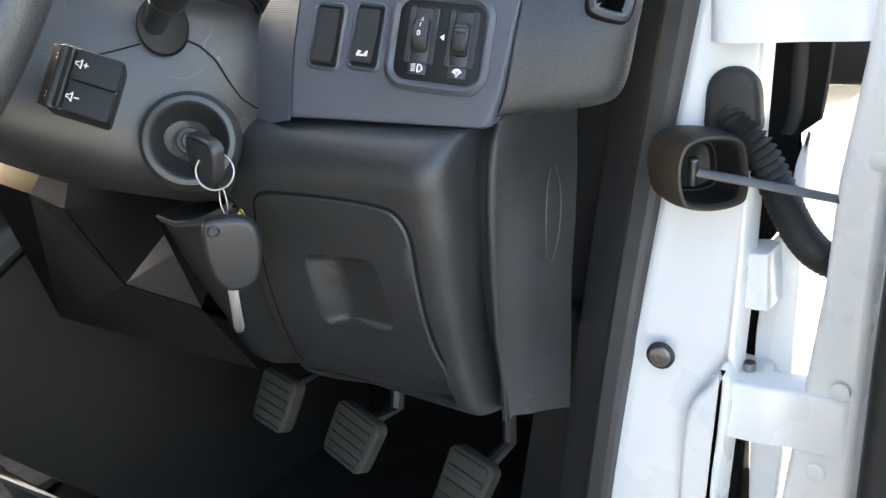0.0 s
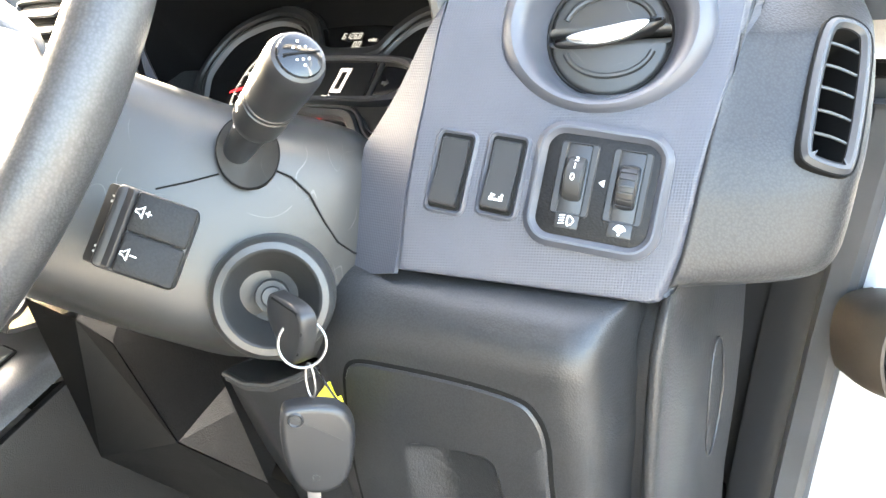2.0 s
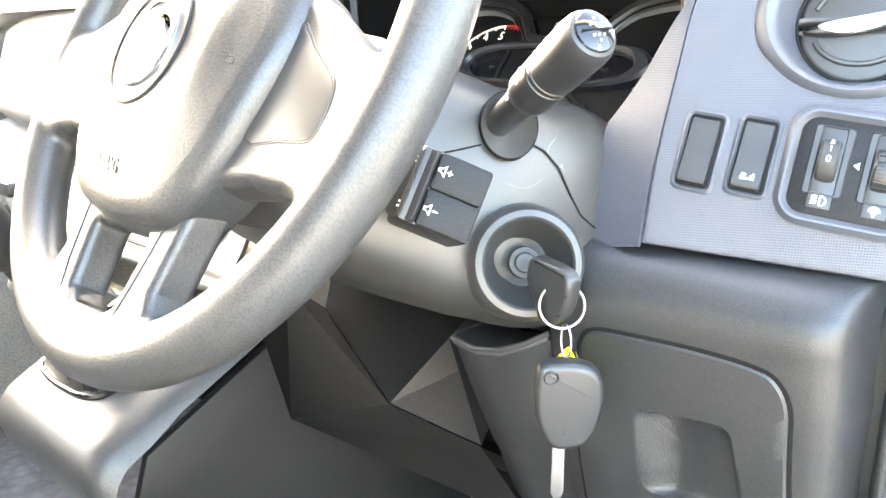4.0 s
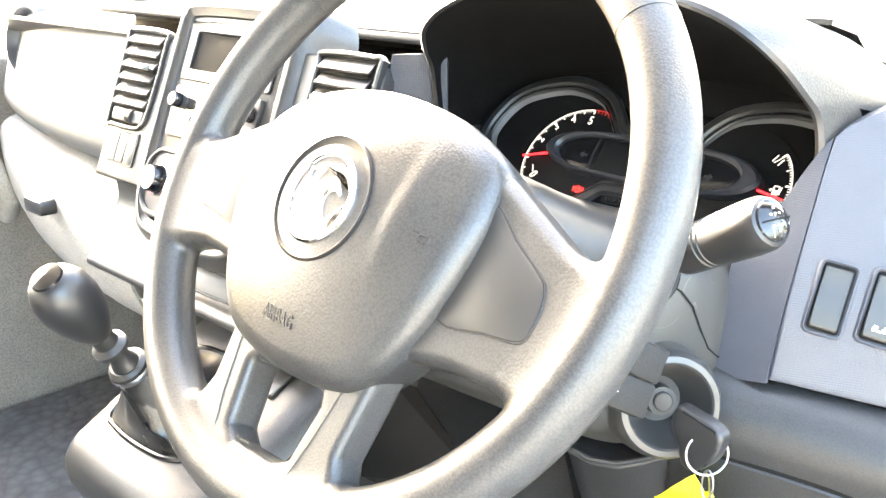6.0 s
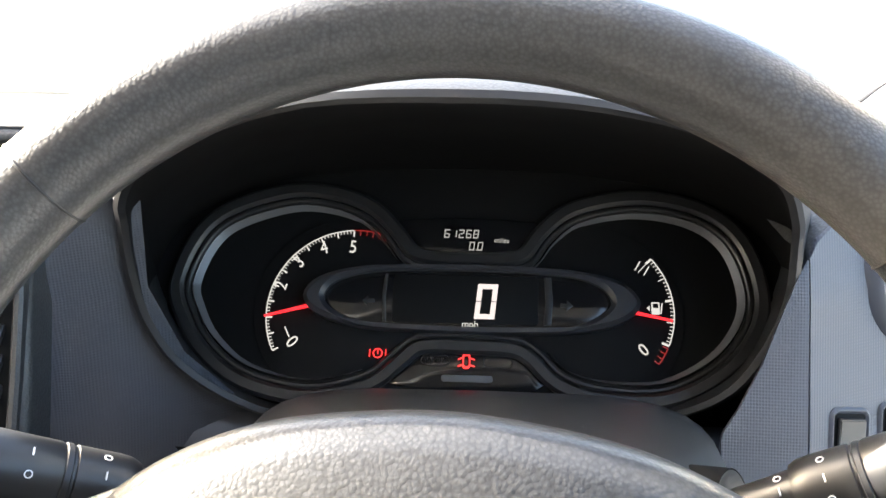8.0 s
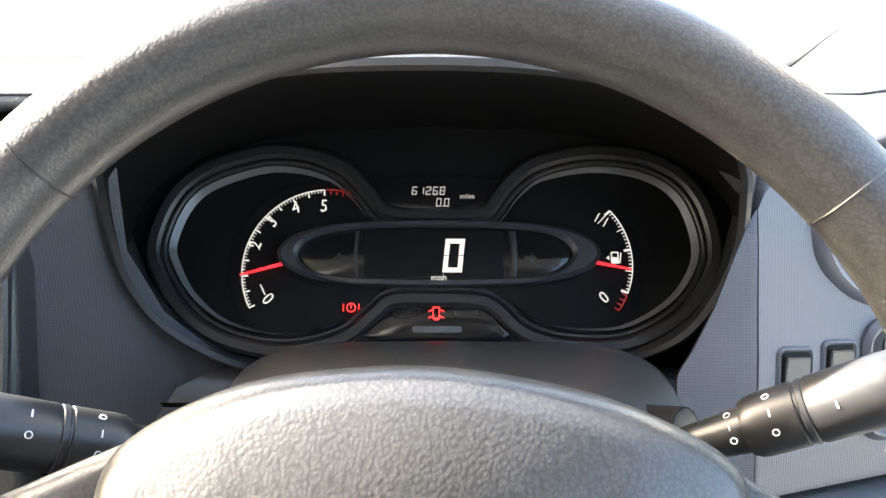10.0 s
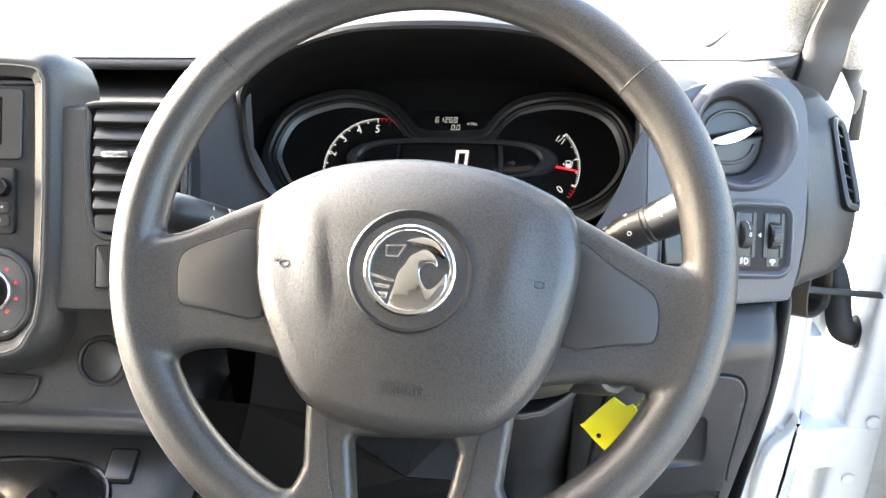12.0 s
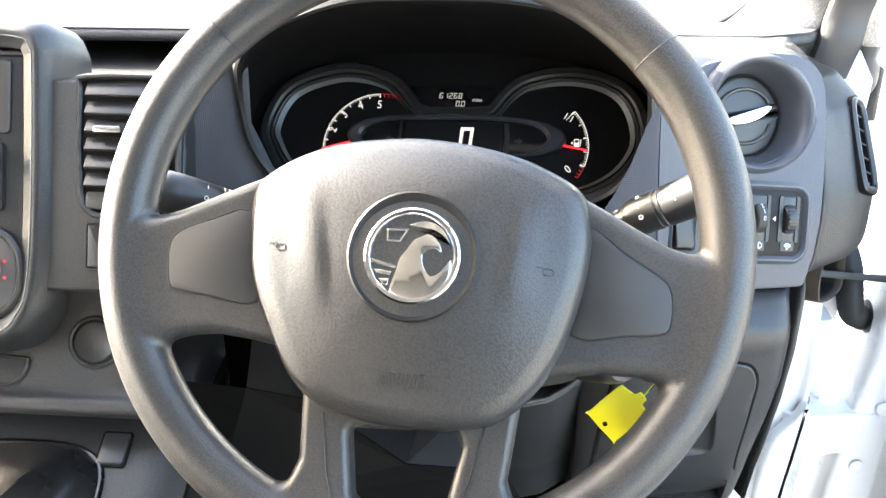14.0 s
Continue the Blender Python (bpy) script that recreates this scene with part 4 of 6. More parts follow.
def inner_line():
    """The bed's edge at the same count as the brow: a wide oval in the cluster's plane."""
    out = []
    for p in hood_line:
        q = CM.inverted() @ Vector(p)
        a = math.atan2((q.y - 0.03) / 0.10, q.x / 0.165)
        c, d = math.cos(a), math.sin(a)
        out.append(CM @ Vector((0.178 * math.copysign(abs(c) ** 0.8, c), 0.030 + 0.076 * math.copysign(abs(d) ** 0.8, d), -0.004)))
    return out


il = inner_line()
loops = [[a.lerp(b, f) + Vector((0, 0, 0.012 * math.sin(math.pi * f) * (1 if b.z > 1.3 else -0.3))) for a, b in zip(il, hood_line)] for f in (0, 0.25, 0.5, 0.75, 0.93, 1.0)]
for grow, back in ((0.003, -0.002), (0.006, 0.0), (0.008, 0.006), (0.018, 0.03), (0.034, 0.12)):
    lp = []
    for p in hood_line:
        d = Vector((p.x, 0, p.z - 1.31)).normalized()
        lp.append(p + Vector((d.x * grow, 0, d.z * min(grow, 0.010))) + Vector((0, back, 0.02 * max(0, back - 0.03) / 0.09 * (-1 if p.z > 1.33 else 0))))
    loops.append(lp)
hood = thing("cluster_hood", "black hood over the instrument cluster", "instrument hood", at=(0, 0.26, 1.38))
part("liner", rings(bmesh.new(), loops[:6]), M_MATTE, hood, "matte black inner liner")
part("brow", rings(bmesh.new(), loops[5:8]), M_BLACK, hood, "rounded edge of the hood")
part("shell", rings(bmesh.new(), loops[7:]), M_DASH, hood, "grey grained outer shell")


# ---- dashboard: upper pad, tray, fascia ----
dash = thing("dashboard", "dark grey grained dashboard", "dashboard", at=(CX, 0.5, 1.2))


def across(xs, prof, thick=0.005, ease=None):
    """A sheet with the profile (y, z) carried along x."""
    rows = []
    for x in xs:
        rows.append([Vector((x, y + (ease(x) if ease else 0), z)) for y, z in prof])
    return sheet(rows, thick)


def bow(x):
    return 0.06 * (1 - ((x - CX) / 0.85) ** 2)


XS = [float(x) for x in np.linspace(CX - 0.79, 0.325, 33)]


def pad_end(x):
    return 1.4 * max(0, x - 0.31)


part("top_pad", across(XS + [0.34, 0.355, 0.375], [(q.x, q.y) for q in spline([Vector(p) for p in ((0.425, 1.3225), (0.418, 1.326), (0.4165, 1.330), (0.420, 1.3345), (0.432, 1.3365), (0.55, 1.330), (0.68, 1.308), (0.82, 1.276), (1.0, 1.238), (1.06, 1.225))], 3, False)], 0.006, pad_end), M_DASH_LIT, dash, "grey top of the dashboard, sunlight put into its colour")
part("tray_floor", across([-1.19, -0.7, -0.214], [(0.245, 1.331), (0.262, 1.3285), (0.275, 1.318), (0.30, 1.304), (0.56, 1.298)], 0.004), M_DASH, dash, "open tray under the top pad")
# tray's back wall, with the recess shade in its colour
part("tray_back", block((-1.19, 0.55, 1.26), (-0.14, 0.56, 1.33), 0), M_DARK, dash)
part("tray_end", block((-0.205, 0.30, 1.24), (-0.190, 0.56, 1.328), 0.003), M_DASH, dash)
# the pad beside and behind the hood
part("hood_back", across([-0.15, -0.09, 0.0, 0.09, 0.13], [(0.332, 1.381), (0.38, 1.371), (0.44, 1.333)], 0.004), M_DASH, dash)

# centre stack plane: leans back towards the top
N_STACK = Vector((0, -1, 0.42))


def stack(x, z):
    return Vector((x, 0.222 + 0.42 * (z - 1.31), z))


QM = facing(stack(-0.4185, 1.256), N_STACK, (0, 0.42, 1))
QV = facing(stack(-0.4125, 1.2585), N_STACK, (0, 0.42, 1))
LEN = math.sqrt(1 + 0.42 ** 2)


def sq(pts):
    """(x, z) in millimetres on the stack plane to the plane's own x and y."""
    return [Vector((x / 1000 + 0.414, (z / 1000 - 1.26) * LEN)) for x, z in pts]


part("stack_skin_right", plate(QV, sq([(-325, 1182), (-201, 1182), (-203, 1250), (-205, 1325), (-211, 1335), (-225, 1337), (-325, 1337)]), -0.03, -0.006, 0.006, 4), M_DASH, dash)
part("stack_skin_left", plate(QV, sq([(-628, 1182), (-503, 1182), (-503, 1337), (-603, 1337), (-617, 1335), (-623, 1325), (-625, 1250)]), -0.03, -0.006, 0.006, 4), M_DASH, dash)

stack_pod = thing("centre_console_pod", "rounded dark grey centre stack with radio and heater controls", "centre console", at=stack(-0.414, 1.26))
PO = spline(sq([(-513, 1340), (-510, 1362), (-494, 1372), (-414, 1374), (-334, 1372), (-318, 1362), (-315, 1340), (-314, 1240), (-317, 1190), (-325, 1166), (-345, 1150), (-414, 1145), (-483, 1150), (-503, 1166), (-511, 1190), (-514, 1240)]), 5)
PI = shrink(PO, 0.0125)
bm = bmesh.new()
L = [(shrink(PO, -0.016), -0.06), (shrink(PO, -0.014), -0.018), (shrink(PO, -0.009), -0.006), (shrink(PO, -0.003), 0.001), (PO, 0.0025), (shrink(PO, 0.003), 0.0025), (shrink(PO, 0.006), 0.0005), (PI, -0.002), (shrink(PO, 0.014), -0.006)]
part("pod_surround", rings(bm, [[QM @ Vector((p.x, p.y, z)) for p in o] for o, z in L]), M_DASH, stack_pod, "rounded grey surround")
part("pod_line", hoop(QM, shrink(PO, 0.0038), shrink(PO, 0.0046), 0.001, 0.0029, 0.0002), M_STEEL, stack_pod, "thin bright line round the console")
part("pod_face", plate(QM, shrink(PO, 0.0138), -0.03, -0.004, 0.0008), M_DASH, stack_pod)


def on_stack(x0, z0, x1, z1, r):
    o = sq([(x0, z0), (x1, z1)])
    w, h = o[1].x - o[0].x, o[1].y - o[0].y
    return rrect(w, h, r, 4, (o[0].x + o[1].x) / 2, (o[0].y + o[1].y) / 2)


a, b = on_stack(-492, 1298, -338, 1352, 0.004), on_stack(-479, 1309, -355, 1345, 0.002)
part("display_bezel", hoop(QM, a, b, -0.006, -0.001, 0.001), M_BLACK, stack_pod, "empty storage slot frame")
# flush plate whose dark colour draws the slot's inner shade
part("slot", plate(QM, b, -0.030, -0.0037, 0.0003), M_DARK, stack_pod, "flush dark plate drawing the shade of an open slot")
radio = thing("car_radio", "black single-slot car radio with round knobs", "radio", at=stack(-0.414, 1.267))
part("radio_face", plate(QM, on_stack(-490, 1242, -342, 1292, 0.004), -0.006, 0.001, 0.0015), M_BLACK, radio)
part("radio_display", plate(QM, on_stack(-462, 1268, -368, 1286, 0.002), 0.0, 0.0015, 0.0004), M_GLOSS, radio)
for x in (-479, -352):
    p = sq([(x, 1277)])[0]
    part("radio_knob", lathe(QM @ pose(p.x, p.y, 0), [(0.008, 0), (0.0078, 0.009), (0.007, 0.010), (0, 0.010)], 24), M_GLOSS, radio)
for i in range(6):
    part("radio_key", plate(QM, on_stack(-462 + 16.2 * i, 1256, -449 + 16.2 * i, 1264, 0.001), 0, 0.0022, 0.0006), M_BLACK, radio)
for i in range(2):
    part("radio_key", plate(QM, on_stack(-362, 1248 + 10 * i, -345, 1256 + 10 * i, 0.003), 0, 0.0022, 0.0006), M_BLACK, radio)
    part("key_mark", text("l<<" if i else "<", 0.005, QM @ pose(*sq([(-353.5, 1252 + 10 * i)])[0], 0.0024), 0.0001), M_PRINT, radio)
heater = thing("heater_panel", "oval heater panel with three knobs and red lit dots", "heater controls", at=stack(-0.414, 1.19))
ho = rrect(0.184, 0.074, 0.030, 8, -0.003, sq([(-414, 1197)])[0].y)
part("heater_face", hoop(QM, ho, shrink(ho, 0.006), -0.006, 0.002, 0.002), M_DASH, heater)
part("heater_plate", plate(QM, shrink(ho, 0.005), -0.006, -0.0015, 0.001), M_BEZEL, heater, "grey heater control plate")
for x in (-477, -419, -361):
    p = sq([(x, 1199)])[0]
    km = QM @ pose(p.x, p.y, 0)
    kn = part("heater_knob", lathe(km, [(0.0155, -0.003), (0.0150, 0.002), (0.0135, 0.013), (0.0125, 0.0145), (0.0, 0.0145)], 32), M_GLOSS, heater, "black ribbed heater knob")
    part("knob_ring", lathe(km, [(0.0172, -0.003), (0.017, 0.001), (0.0155, 0.002), (0.0152, -0.003)], 32), M_SILVER, heater, "silver knob ring")
    part("knob_pointer", bar(km @ pose(0, 0, 0.0146), 0, 0.004, 0, 0.012, 0.0016), M_PRINT, heater)
    part("dots", joined(*[lathe(km @ pose(0.0215 * math.cos(q), 0.0215 * math.sin(q), -0.0015), [(0.0012, 0), (0.0012, 0.0006), (0, 0.0006)], 10) for q in np.linspace(-0.9, 2 * math.pi - 2.25, 9)]), M_RED, heater, "red lit dots")


def air_vent(mx, label):
    """A rectangular dashboard vent with slats; mx mirrors it."""
    def X(pts):
        return sq([(-414 + mx * (x + 414), z) for x, z in pts])
    qv = QV @ pose(-0.006 if mx < 0 else 0.0, 0, 0)
    v = thing("air_vent", label, "air vent", group="dashboard vents", at=stack(-0.414 + mx * 0.167, 1.29))
    o = X([(-283, 1336), (-216, 1336), (-211, 1330), (-212, 1246), (-218, 1240), (-268, 1240), (-279, 1244), (-284, 1252), (-287, 1290), (-286, 1328)])
    if mx < 0:
        o.reverse()
    o = spline(o, 3)
    bm = bmesh.new()
    part("surround", hoop(qv, shrink(o, -0.005), o, -0.01, -0.002, 0.0015), M_DASH, v)
    # flat dark plate draws the shade inside the duct
    part("duct", plate(qv, o, -0.05, -0.0055, 0.0002), M_DARK, v)
    for i, z in enumerate((1329, 1316, 1303, 1290, 1277, 1264)):
        c = X([(-249, z)])[0]
        m = qv @ pose(c.x, c.y, -0.003, -32, 0, 0)
        part("slat", moved(plate(Matrix(), rrect(0.068, 0.0125, 0.0012), -0.0012, 0.0012, 0.0009), m), M_BLACK, v)
    c = X([(-262, 1300)])[0]
    part("tab", moved(plate(Matrix(), rrect(0.022, 0.0055, 0.0015), 0, 0.008, 0.001), qv @ pose(c.x, c.y, -0.001)), M_SILVER, v, "silver vent tab")
    c = X([(-250, 1249)])[0]
    part("base", plate(qv, rrect(0.064, 0.014, 0.003, cx=c.x, cy=c.y), -0.006, -0.0025, 0.001), M_DASH, v)
    part("thumbwheel", lathe(qv @ pose(c.x - mx * 0.006, c.y, -0.006) @ pose(0, 0, 0, 0, 90, 0), [(0, -0.005), (0.008, -0.005), (0.0085, 0), (0.008, 0.005), (0, 0.005)], 20), M_BLACK, v)
    return v


air_vent(1, "black slatted dashboard vent with a silver tab")
air_vent(-1, "black slatted dashboard vent on the passenger side")
for mx in (1, -1):
    qv = QV @ pose(-0.006 if mx < 0 else 0.0, 0, 0)
    o = [Vector((mx * p.x, p.y)) for p in on_stack(-281, 1200, -228, 1232, 0.002)]
    sw = thing("blank_switch", "black switch blanks below the vent", "switch", group="switch blanks", at=stack(-0.414 + mx * 0.16, 1.215))
    part("switch_frame", hoop(qv, shrink(o, -0.002), o, -0.008, -0.004, 0.0006), M_BLACK, sw)
    for k in range(3):
        c = o[0].x, 0
        x0 = min(p.x for p in o) + 0.0177 * k
        y0 = min(p.y for p in o)
        part("rocker", plate(qv, rrect(0.0165, max(p.y for p in o) - y0 - 0.001, 0.001, cx=x0 + 0.0088, cy=(y0 + max(p.y for p in o)) / 2), -0.008, -0.0035, 0.001), M_BLACK, sw)

# lower centre: socket cover, bin, shelf roll
part("lower_panel", across([-0.62, -0.414, -0.23], [(q.x, q.y) for q in spline([Vector(p) for p in ((0.190, 1.195), (0.194, 1.18), (0.197, 1.15), (0.189, 1.13), (0.180, 1.112), (0.169, 1.097), (0.162, 1.0905), (0.155, 1.088), (0.150, 1.083), (0.150, 1.077), (0.158, 1.074), (0.21, 1.074))], 3, False)], 0.004), M_DASH, dash, "lower centre panel with a rolled edge")
SC = Vector((-0.287, 0.186, 1.125))
sm_ = facing(SC, (0, -1, 0.50))
soc = thing("socket_cover", "round black power socket cover", "socket cover", at=SC)
part("socket_ring", lathe(sm_, [(0.0235, -0.006), (0.022, 0.002), (0.0205, 0.0028), (0.019, 0.0018), (0.0185, -0.001)], 40), M_DASH, soc)
part("socket_lid", lathe(sm_, [(0.0184, -0.002), (0.0182, 0.0004), (0.0165, 0.0012), (0.0155, 0.0006), (0, 0.0008)], 36), M_BLACK, soc)
bm_ = facing((-0.405, 0.173, 1.103), (0, -1, 0.70))
bo = spline(mm([(-62, 12), (0, 13), (55, 12), (63, 8), (60, -4), (52, -12), (40, -14), (0, -14.5), (-52, -13), (-64, -4)]), 4)
part("coin_bin", hoop(bm_, bo, shrink(bo, 0.003), -0.004, 0.0028, 0.0012), M_DASH, dash, "shallow coin tray rim")
part("coin_bin_floor", plate(bm_, shrink(bo, 0.002), -0.006, 0.0004, 0.0004), M_DASH, dash)

# gear console
gear_con = thing("gear_console", "dark grey gear lever console", "gear console", at=(-0.33, 0.1, 0.9))
CONS = [(0.30, 1.082), (0.235, 1.080), (0.205, 1.066), (0.18, 1.054), (0.05, 0.990), (0.022, 0.972), (0.014, 0.950), (0.022, 0.92), (0.06, 0.86), (0.11, 0.80), (0.17, 0.73), (0.20, 0.64)]


def console():
    rows = []
    prof = [(q.x, q.y) for q in spline([Vector(p) for p in CONS], 3, False)]
    for x, inset in ((-0.440, 0.03), (-0.437, 0.012), (-0.431, 0.003), (-0.422, 0.0), (-0.33, 0), (-0.24, 0.0), (-0.222, 0.003), (-0.214, 0.009), (-0.209, 0.018)):
        rows.append([Vector((x, y + inset * (0.9 if z < 1.0 else 0.3), z - inset)) for y, z in prof])
    return sheet(rows, 0.004)


part("console_body", console(), M_DASH, gear_con)
# footwell shade is put into the console side's near-black colour
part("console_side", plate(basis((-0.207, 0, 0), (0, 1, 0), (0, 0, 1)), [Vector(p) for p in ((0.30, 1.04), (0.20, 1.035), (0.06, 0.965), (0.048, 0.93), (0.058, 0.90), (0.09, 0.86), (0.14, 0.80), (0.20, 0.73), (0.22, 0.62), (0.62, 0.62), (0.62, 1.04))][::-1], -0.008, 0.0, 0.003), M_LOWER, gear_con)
GM = basis((-0.345, 0.105, 1.0165), (1, 0, 0), (0, 1, 0.48))
go = spline(mm([(-66, -54), (-40, -62), (0, -64), (42, -60), (68, -46), (76, -10), (74, 30), (60, 50), (30, 60), (-30, 60), (-62, 48), (-76, 20), (-76, -20)]), 4)
part("gaiter_frame", hoop(GM, go, shrink(go, 0.006), -0.004, 0.004, 0.002), M_GLOSS, gear_con, "glossy black gaiter frame")
lever = thing("gear_lever", "black gear lever with a bulbous knob and leather gaiter", "gear lever", at=(-0.345, 0.09, 1.0))
K0, K1 = Vector((-0.327, 0.042, 1.078)), Vector((-0.312, -0.011, 1.160))
ax = (K1 - K0).normalized()


def gaiter():
    """A leather gaiter with slack folds, narrowing up to the collar."""
    gi = shrink(go, 0.005)
    loops = []
    k = len(gi)
    for j in range(15):
        f = j / 14
        lp = []
        for i, p in enumerate(gi):
            base = GM @ Vector((p.x, p.y, 0.001))
            a = 2 * math.pi * i / k
            top = K0 + 0.016 * (math.cos(a + 2.4) * Vector((1, 0, 0)) + math.sin(a + 2.4) * ax.cross(Vector((1, 0, 0))))
            e = f ** 0.62
            q = base.lerp(top, e)
            q.z -= 0.020 * math.sin(math.pi * f) * (0.6 + 0.4 * math.sin(3 * a)) - 0.009 * math.sin(5 * a + 4 * f) * math.sin(math.pi * f)
            lp.append(q)
        loops.append(lp)
    return rings(bmesh.new(), loops)


M_LEATHER = material("black_leather", (0.012, 0.012, 0.0125), 0.28, grain=("leather", 0.0015), bump=0.25, vary=0.3)
part("gaiter", gaiter(), M_LEATHER, lever, "creased black leather gaiter")
km = facing(K0, ax)
part("collar", lathe(km, [(0.017, -0.012), (0.018, -0.004), (0.0175, 0.004), (0.014, 0.007), (0.0125, 0.007), (0.011, 0.012), (0.0095, 0.016), (0.0095, 0.026), (0.0155, 0.030), (0.0155, 0.034), (0.0105, 0.038), (0.010, 0.052)], 28), M_BLACK, lever)
part("collar_ring", lathe(km, [(0.0185, -0.005), (0.0195, -0.002), (0.0185, 0.001)], 28), M_SILVER, lever)
part("knob", lathe(km, [(0.0105, 0.050), (0.0145, 0.056), (0.020, 0.068), (0.0245, 0.083), (0.0260, 0.098), (0.0245, 0.111), (0.0195, 0.121), (0.0115, 0.1275), (0.0, 0.129)], 36), M_BLACK, lever, "worn black ball-shaped knob")
part("knob_cap", lathe(km @ pose(0.0, 0.0, 0.0), [(0.0135, 0.1262), (0.013, 0.1285), (0, 0.1305)], 28), M_GLOSS, lever, "round shift pattern cap")
bt = basis((-0.270, 0.153, 1.0425), (1, 0, 0), (0, 1, 0.48))
bb = thing("console_button", "square black blank button on the console", "button", at=bt.translation)
part("button_gap", plate(bt, rrect(0.0262, 0.0322, 0.003), -0.004, 0.0006, 0.0003), M_DARK, bb)
part("button_cap", plate(bt, rrect(0.0222, 0.0282, 0.0025), -0.004, 0.0022, 0.0012), M_FRAME, bb)

# ---- blue-grey driver fascia ----
fascia = thing("driver_fascia", "blue-grey textured fascia round the instruments", "fascia panel", at=(0.23, 0.26, 1.25))


def edge_y(z):
    """How far forward the panel's outer edge lies at each height: the panel leans back above the switches."""
    return float(np.interp(z, (1.15, 1.195, 1.214, 1.237, 1.259, 1.282, 1.304, 1.33, 1.36, 1.39), (0.262, 0.274, 0.279, 0.289, 0.302, 0.3145, 0.3265, 0.341, 0.359, 0.378)))


def fascia_y(x, z):
    k = 0.42 + 0.06 * min(1, max(0, (z - 1.23) / 0.07))
    x2 = max(x, 0.166) - 0.1 * min(0, x - 0.166)
    ez = sum(edge_y(z + d) for d in (-0.012, -0.006, 0, 0.006, 0.012)) / 5
    return ez - (0.311 - x2) * k


def on_fascia(x, z, turn=-1.5, lift=0.0):
    """A frame lying on the panel at (x, z)."""
    p = Vector((x, fascia_y(x, z), z))
    u = Vector((0.02, fascia_y(x + 0.01, z) - fascia_y(x - 0.01, z), 0))
    w = Vector((0, fascia_y(x, z + 0.01) - fascia_y(x, z - 0.01), 0.02))
    return facing(p, u.cross(w), w) @ pose(0, 0, lift, 0, 0, turn)


VX, VZ, VR = 0.2500, 1.2990, 0.0555
FO_ = [(0.1665, 1.1732), (0.18, 1.172), (0.22, 1.168), (0.26, 1.164), (0.2945, 1.1605), (0.2985, 1.1615), (0.3005, 1.166), (0.306, 1.185), (0.3095, 1.21), (0.3115, 1.24), (0.3130, 1.27), (0.3135, 1.295), (0.3125, 1.310), (0.3085, 1.3225), (0.300, 1.3320), (0.285, 1.3390), (0.262, 1.3425), (0.235, 1.3425), (0.208, 1.3395), (0.186, 1.3335), (0.171, 1.3235), (0.1665, 1.317)]


def right_panel():
    """The panel as a skin from the vent's opening out to its edge, with a turned-in border."""
    pts = []
    for (x0, z0), (x1, z1) in zip(FO_, FO_[1:] + FO_[:1]):
        n = max(1, int(math.hypot(x1 - x0, z1 - z0) / 0.003))
        pts += [(x0 + (x1 - x0) * i / n, z0 + (z1 - z0) * i / n) for i in range(n)]
    loops = []
    for f, off in ((0, 0.02), (0, 0.004), *((float(q), 0) for q in np.linspace(0, 0.97, 40)), (0.985, 0.0006), (1.0, 0.003), (1.0, 0.022)):
        lp = []
        for x, z in pts:
            d = Vector((x - VX, z - VZ))
            u = d.normalized()
            r0 = 1 / math.hypot(u.x / 0.0500, u.y / 0.0370)
            q = Vector((VX, VZ)) + u * (r0 + (d.length - r0) * f)
            lp.append(Vector((q.x, fascia_y(q.x, q.y) + off, q.y)))
        loops.append(lp)
    return rings(bmesh.new(), loops)


part("right_panel", right_panel(), M_BLUE, fascia, "blue-grey panel with a fine woven texture")
rows = []
for z in np.linspace(1.1665, 1.3165, 46):
    x0 = float(np.interp(z, (1.1665, 1.20, 1.238, 1.25, 1.27, 1.295, 1.311, 1.3165), (0.130, 0.126, 0.126, 0.134, 0.145, 0.155, 0.1625, 0.1662)))
    low = 0.006 * max(0.0, (1.19 - z) / 0.0235)
    rows.append([Vector((x, fascia_y(x, z), z + low * (x - 0.134) / 0.0325)) for x in np.linspace(x0, 0.1665, 7)])
part("inner_panel", sheet(rows, 0.003), M_BLUE, fascia, "folded-back side of the panel")
TOP = [(q.x, q.y) for q in spline([Vector(p) for p in FO_ if p[1] > 1.30 and p[0] > 0.165], 4, False)]
rows = []
for x, z in TOP:
    y = fascia_y(x, z)
    f = min(1, max(0, (z - 1.31) / 0.03))
    rows.append([Vector((x, y + 0.002, z - 0.0006)), Vector((x - 0.001, y + 0.010, z + 0.0006)), Vector((x - 0.004, y + 0.025, z + 0.0004)), Vector((x - 0.006, max(y + 0.05, 0.39), z - 0.002 + 0.003 * (1 - f))), Vector((x, 0.425, 1.3345 * f + (z + 0.003) * (1 - f))), Vector((x, 0.47, 1.333 * f + (z + 0.003) * (1 - f)))])
# fascia top shares the dash grain lightened for sun
part("upper_pad", sheet(rows, 0.003, (0, -0.2, 1)), M_DASH_LIT, fascia, "grained top of the fascia")
# below the instruments and left of them
part("under_panel", across([-0.175, -0.1, 0.0, 0.1, 0.165], [(0.280, 1.212), (0.268, 1.206), (0.258, 1.190), (0.252, 1.165)], 0.004), M_BLUE_PLAIN, fascia)
bm = bmesh.new()
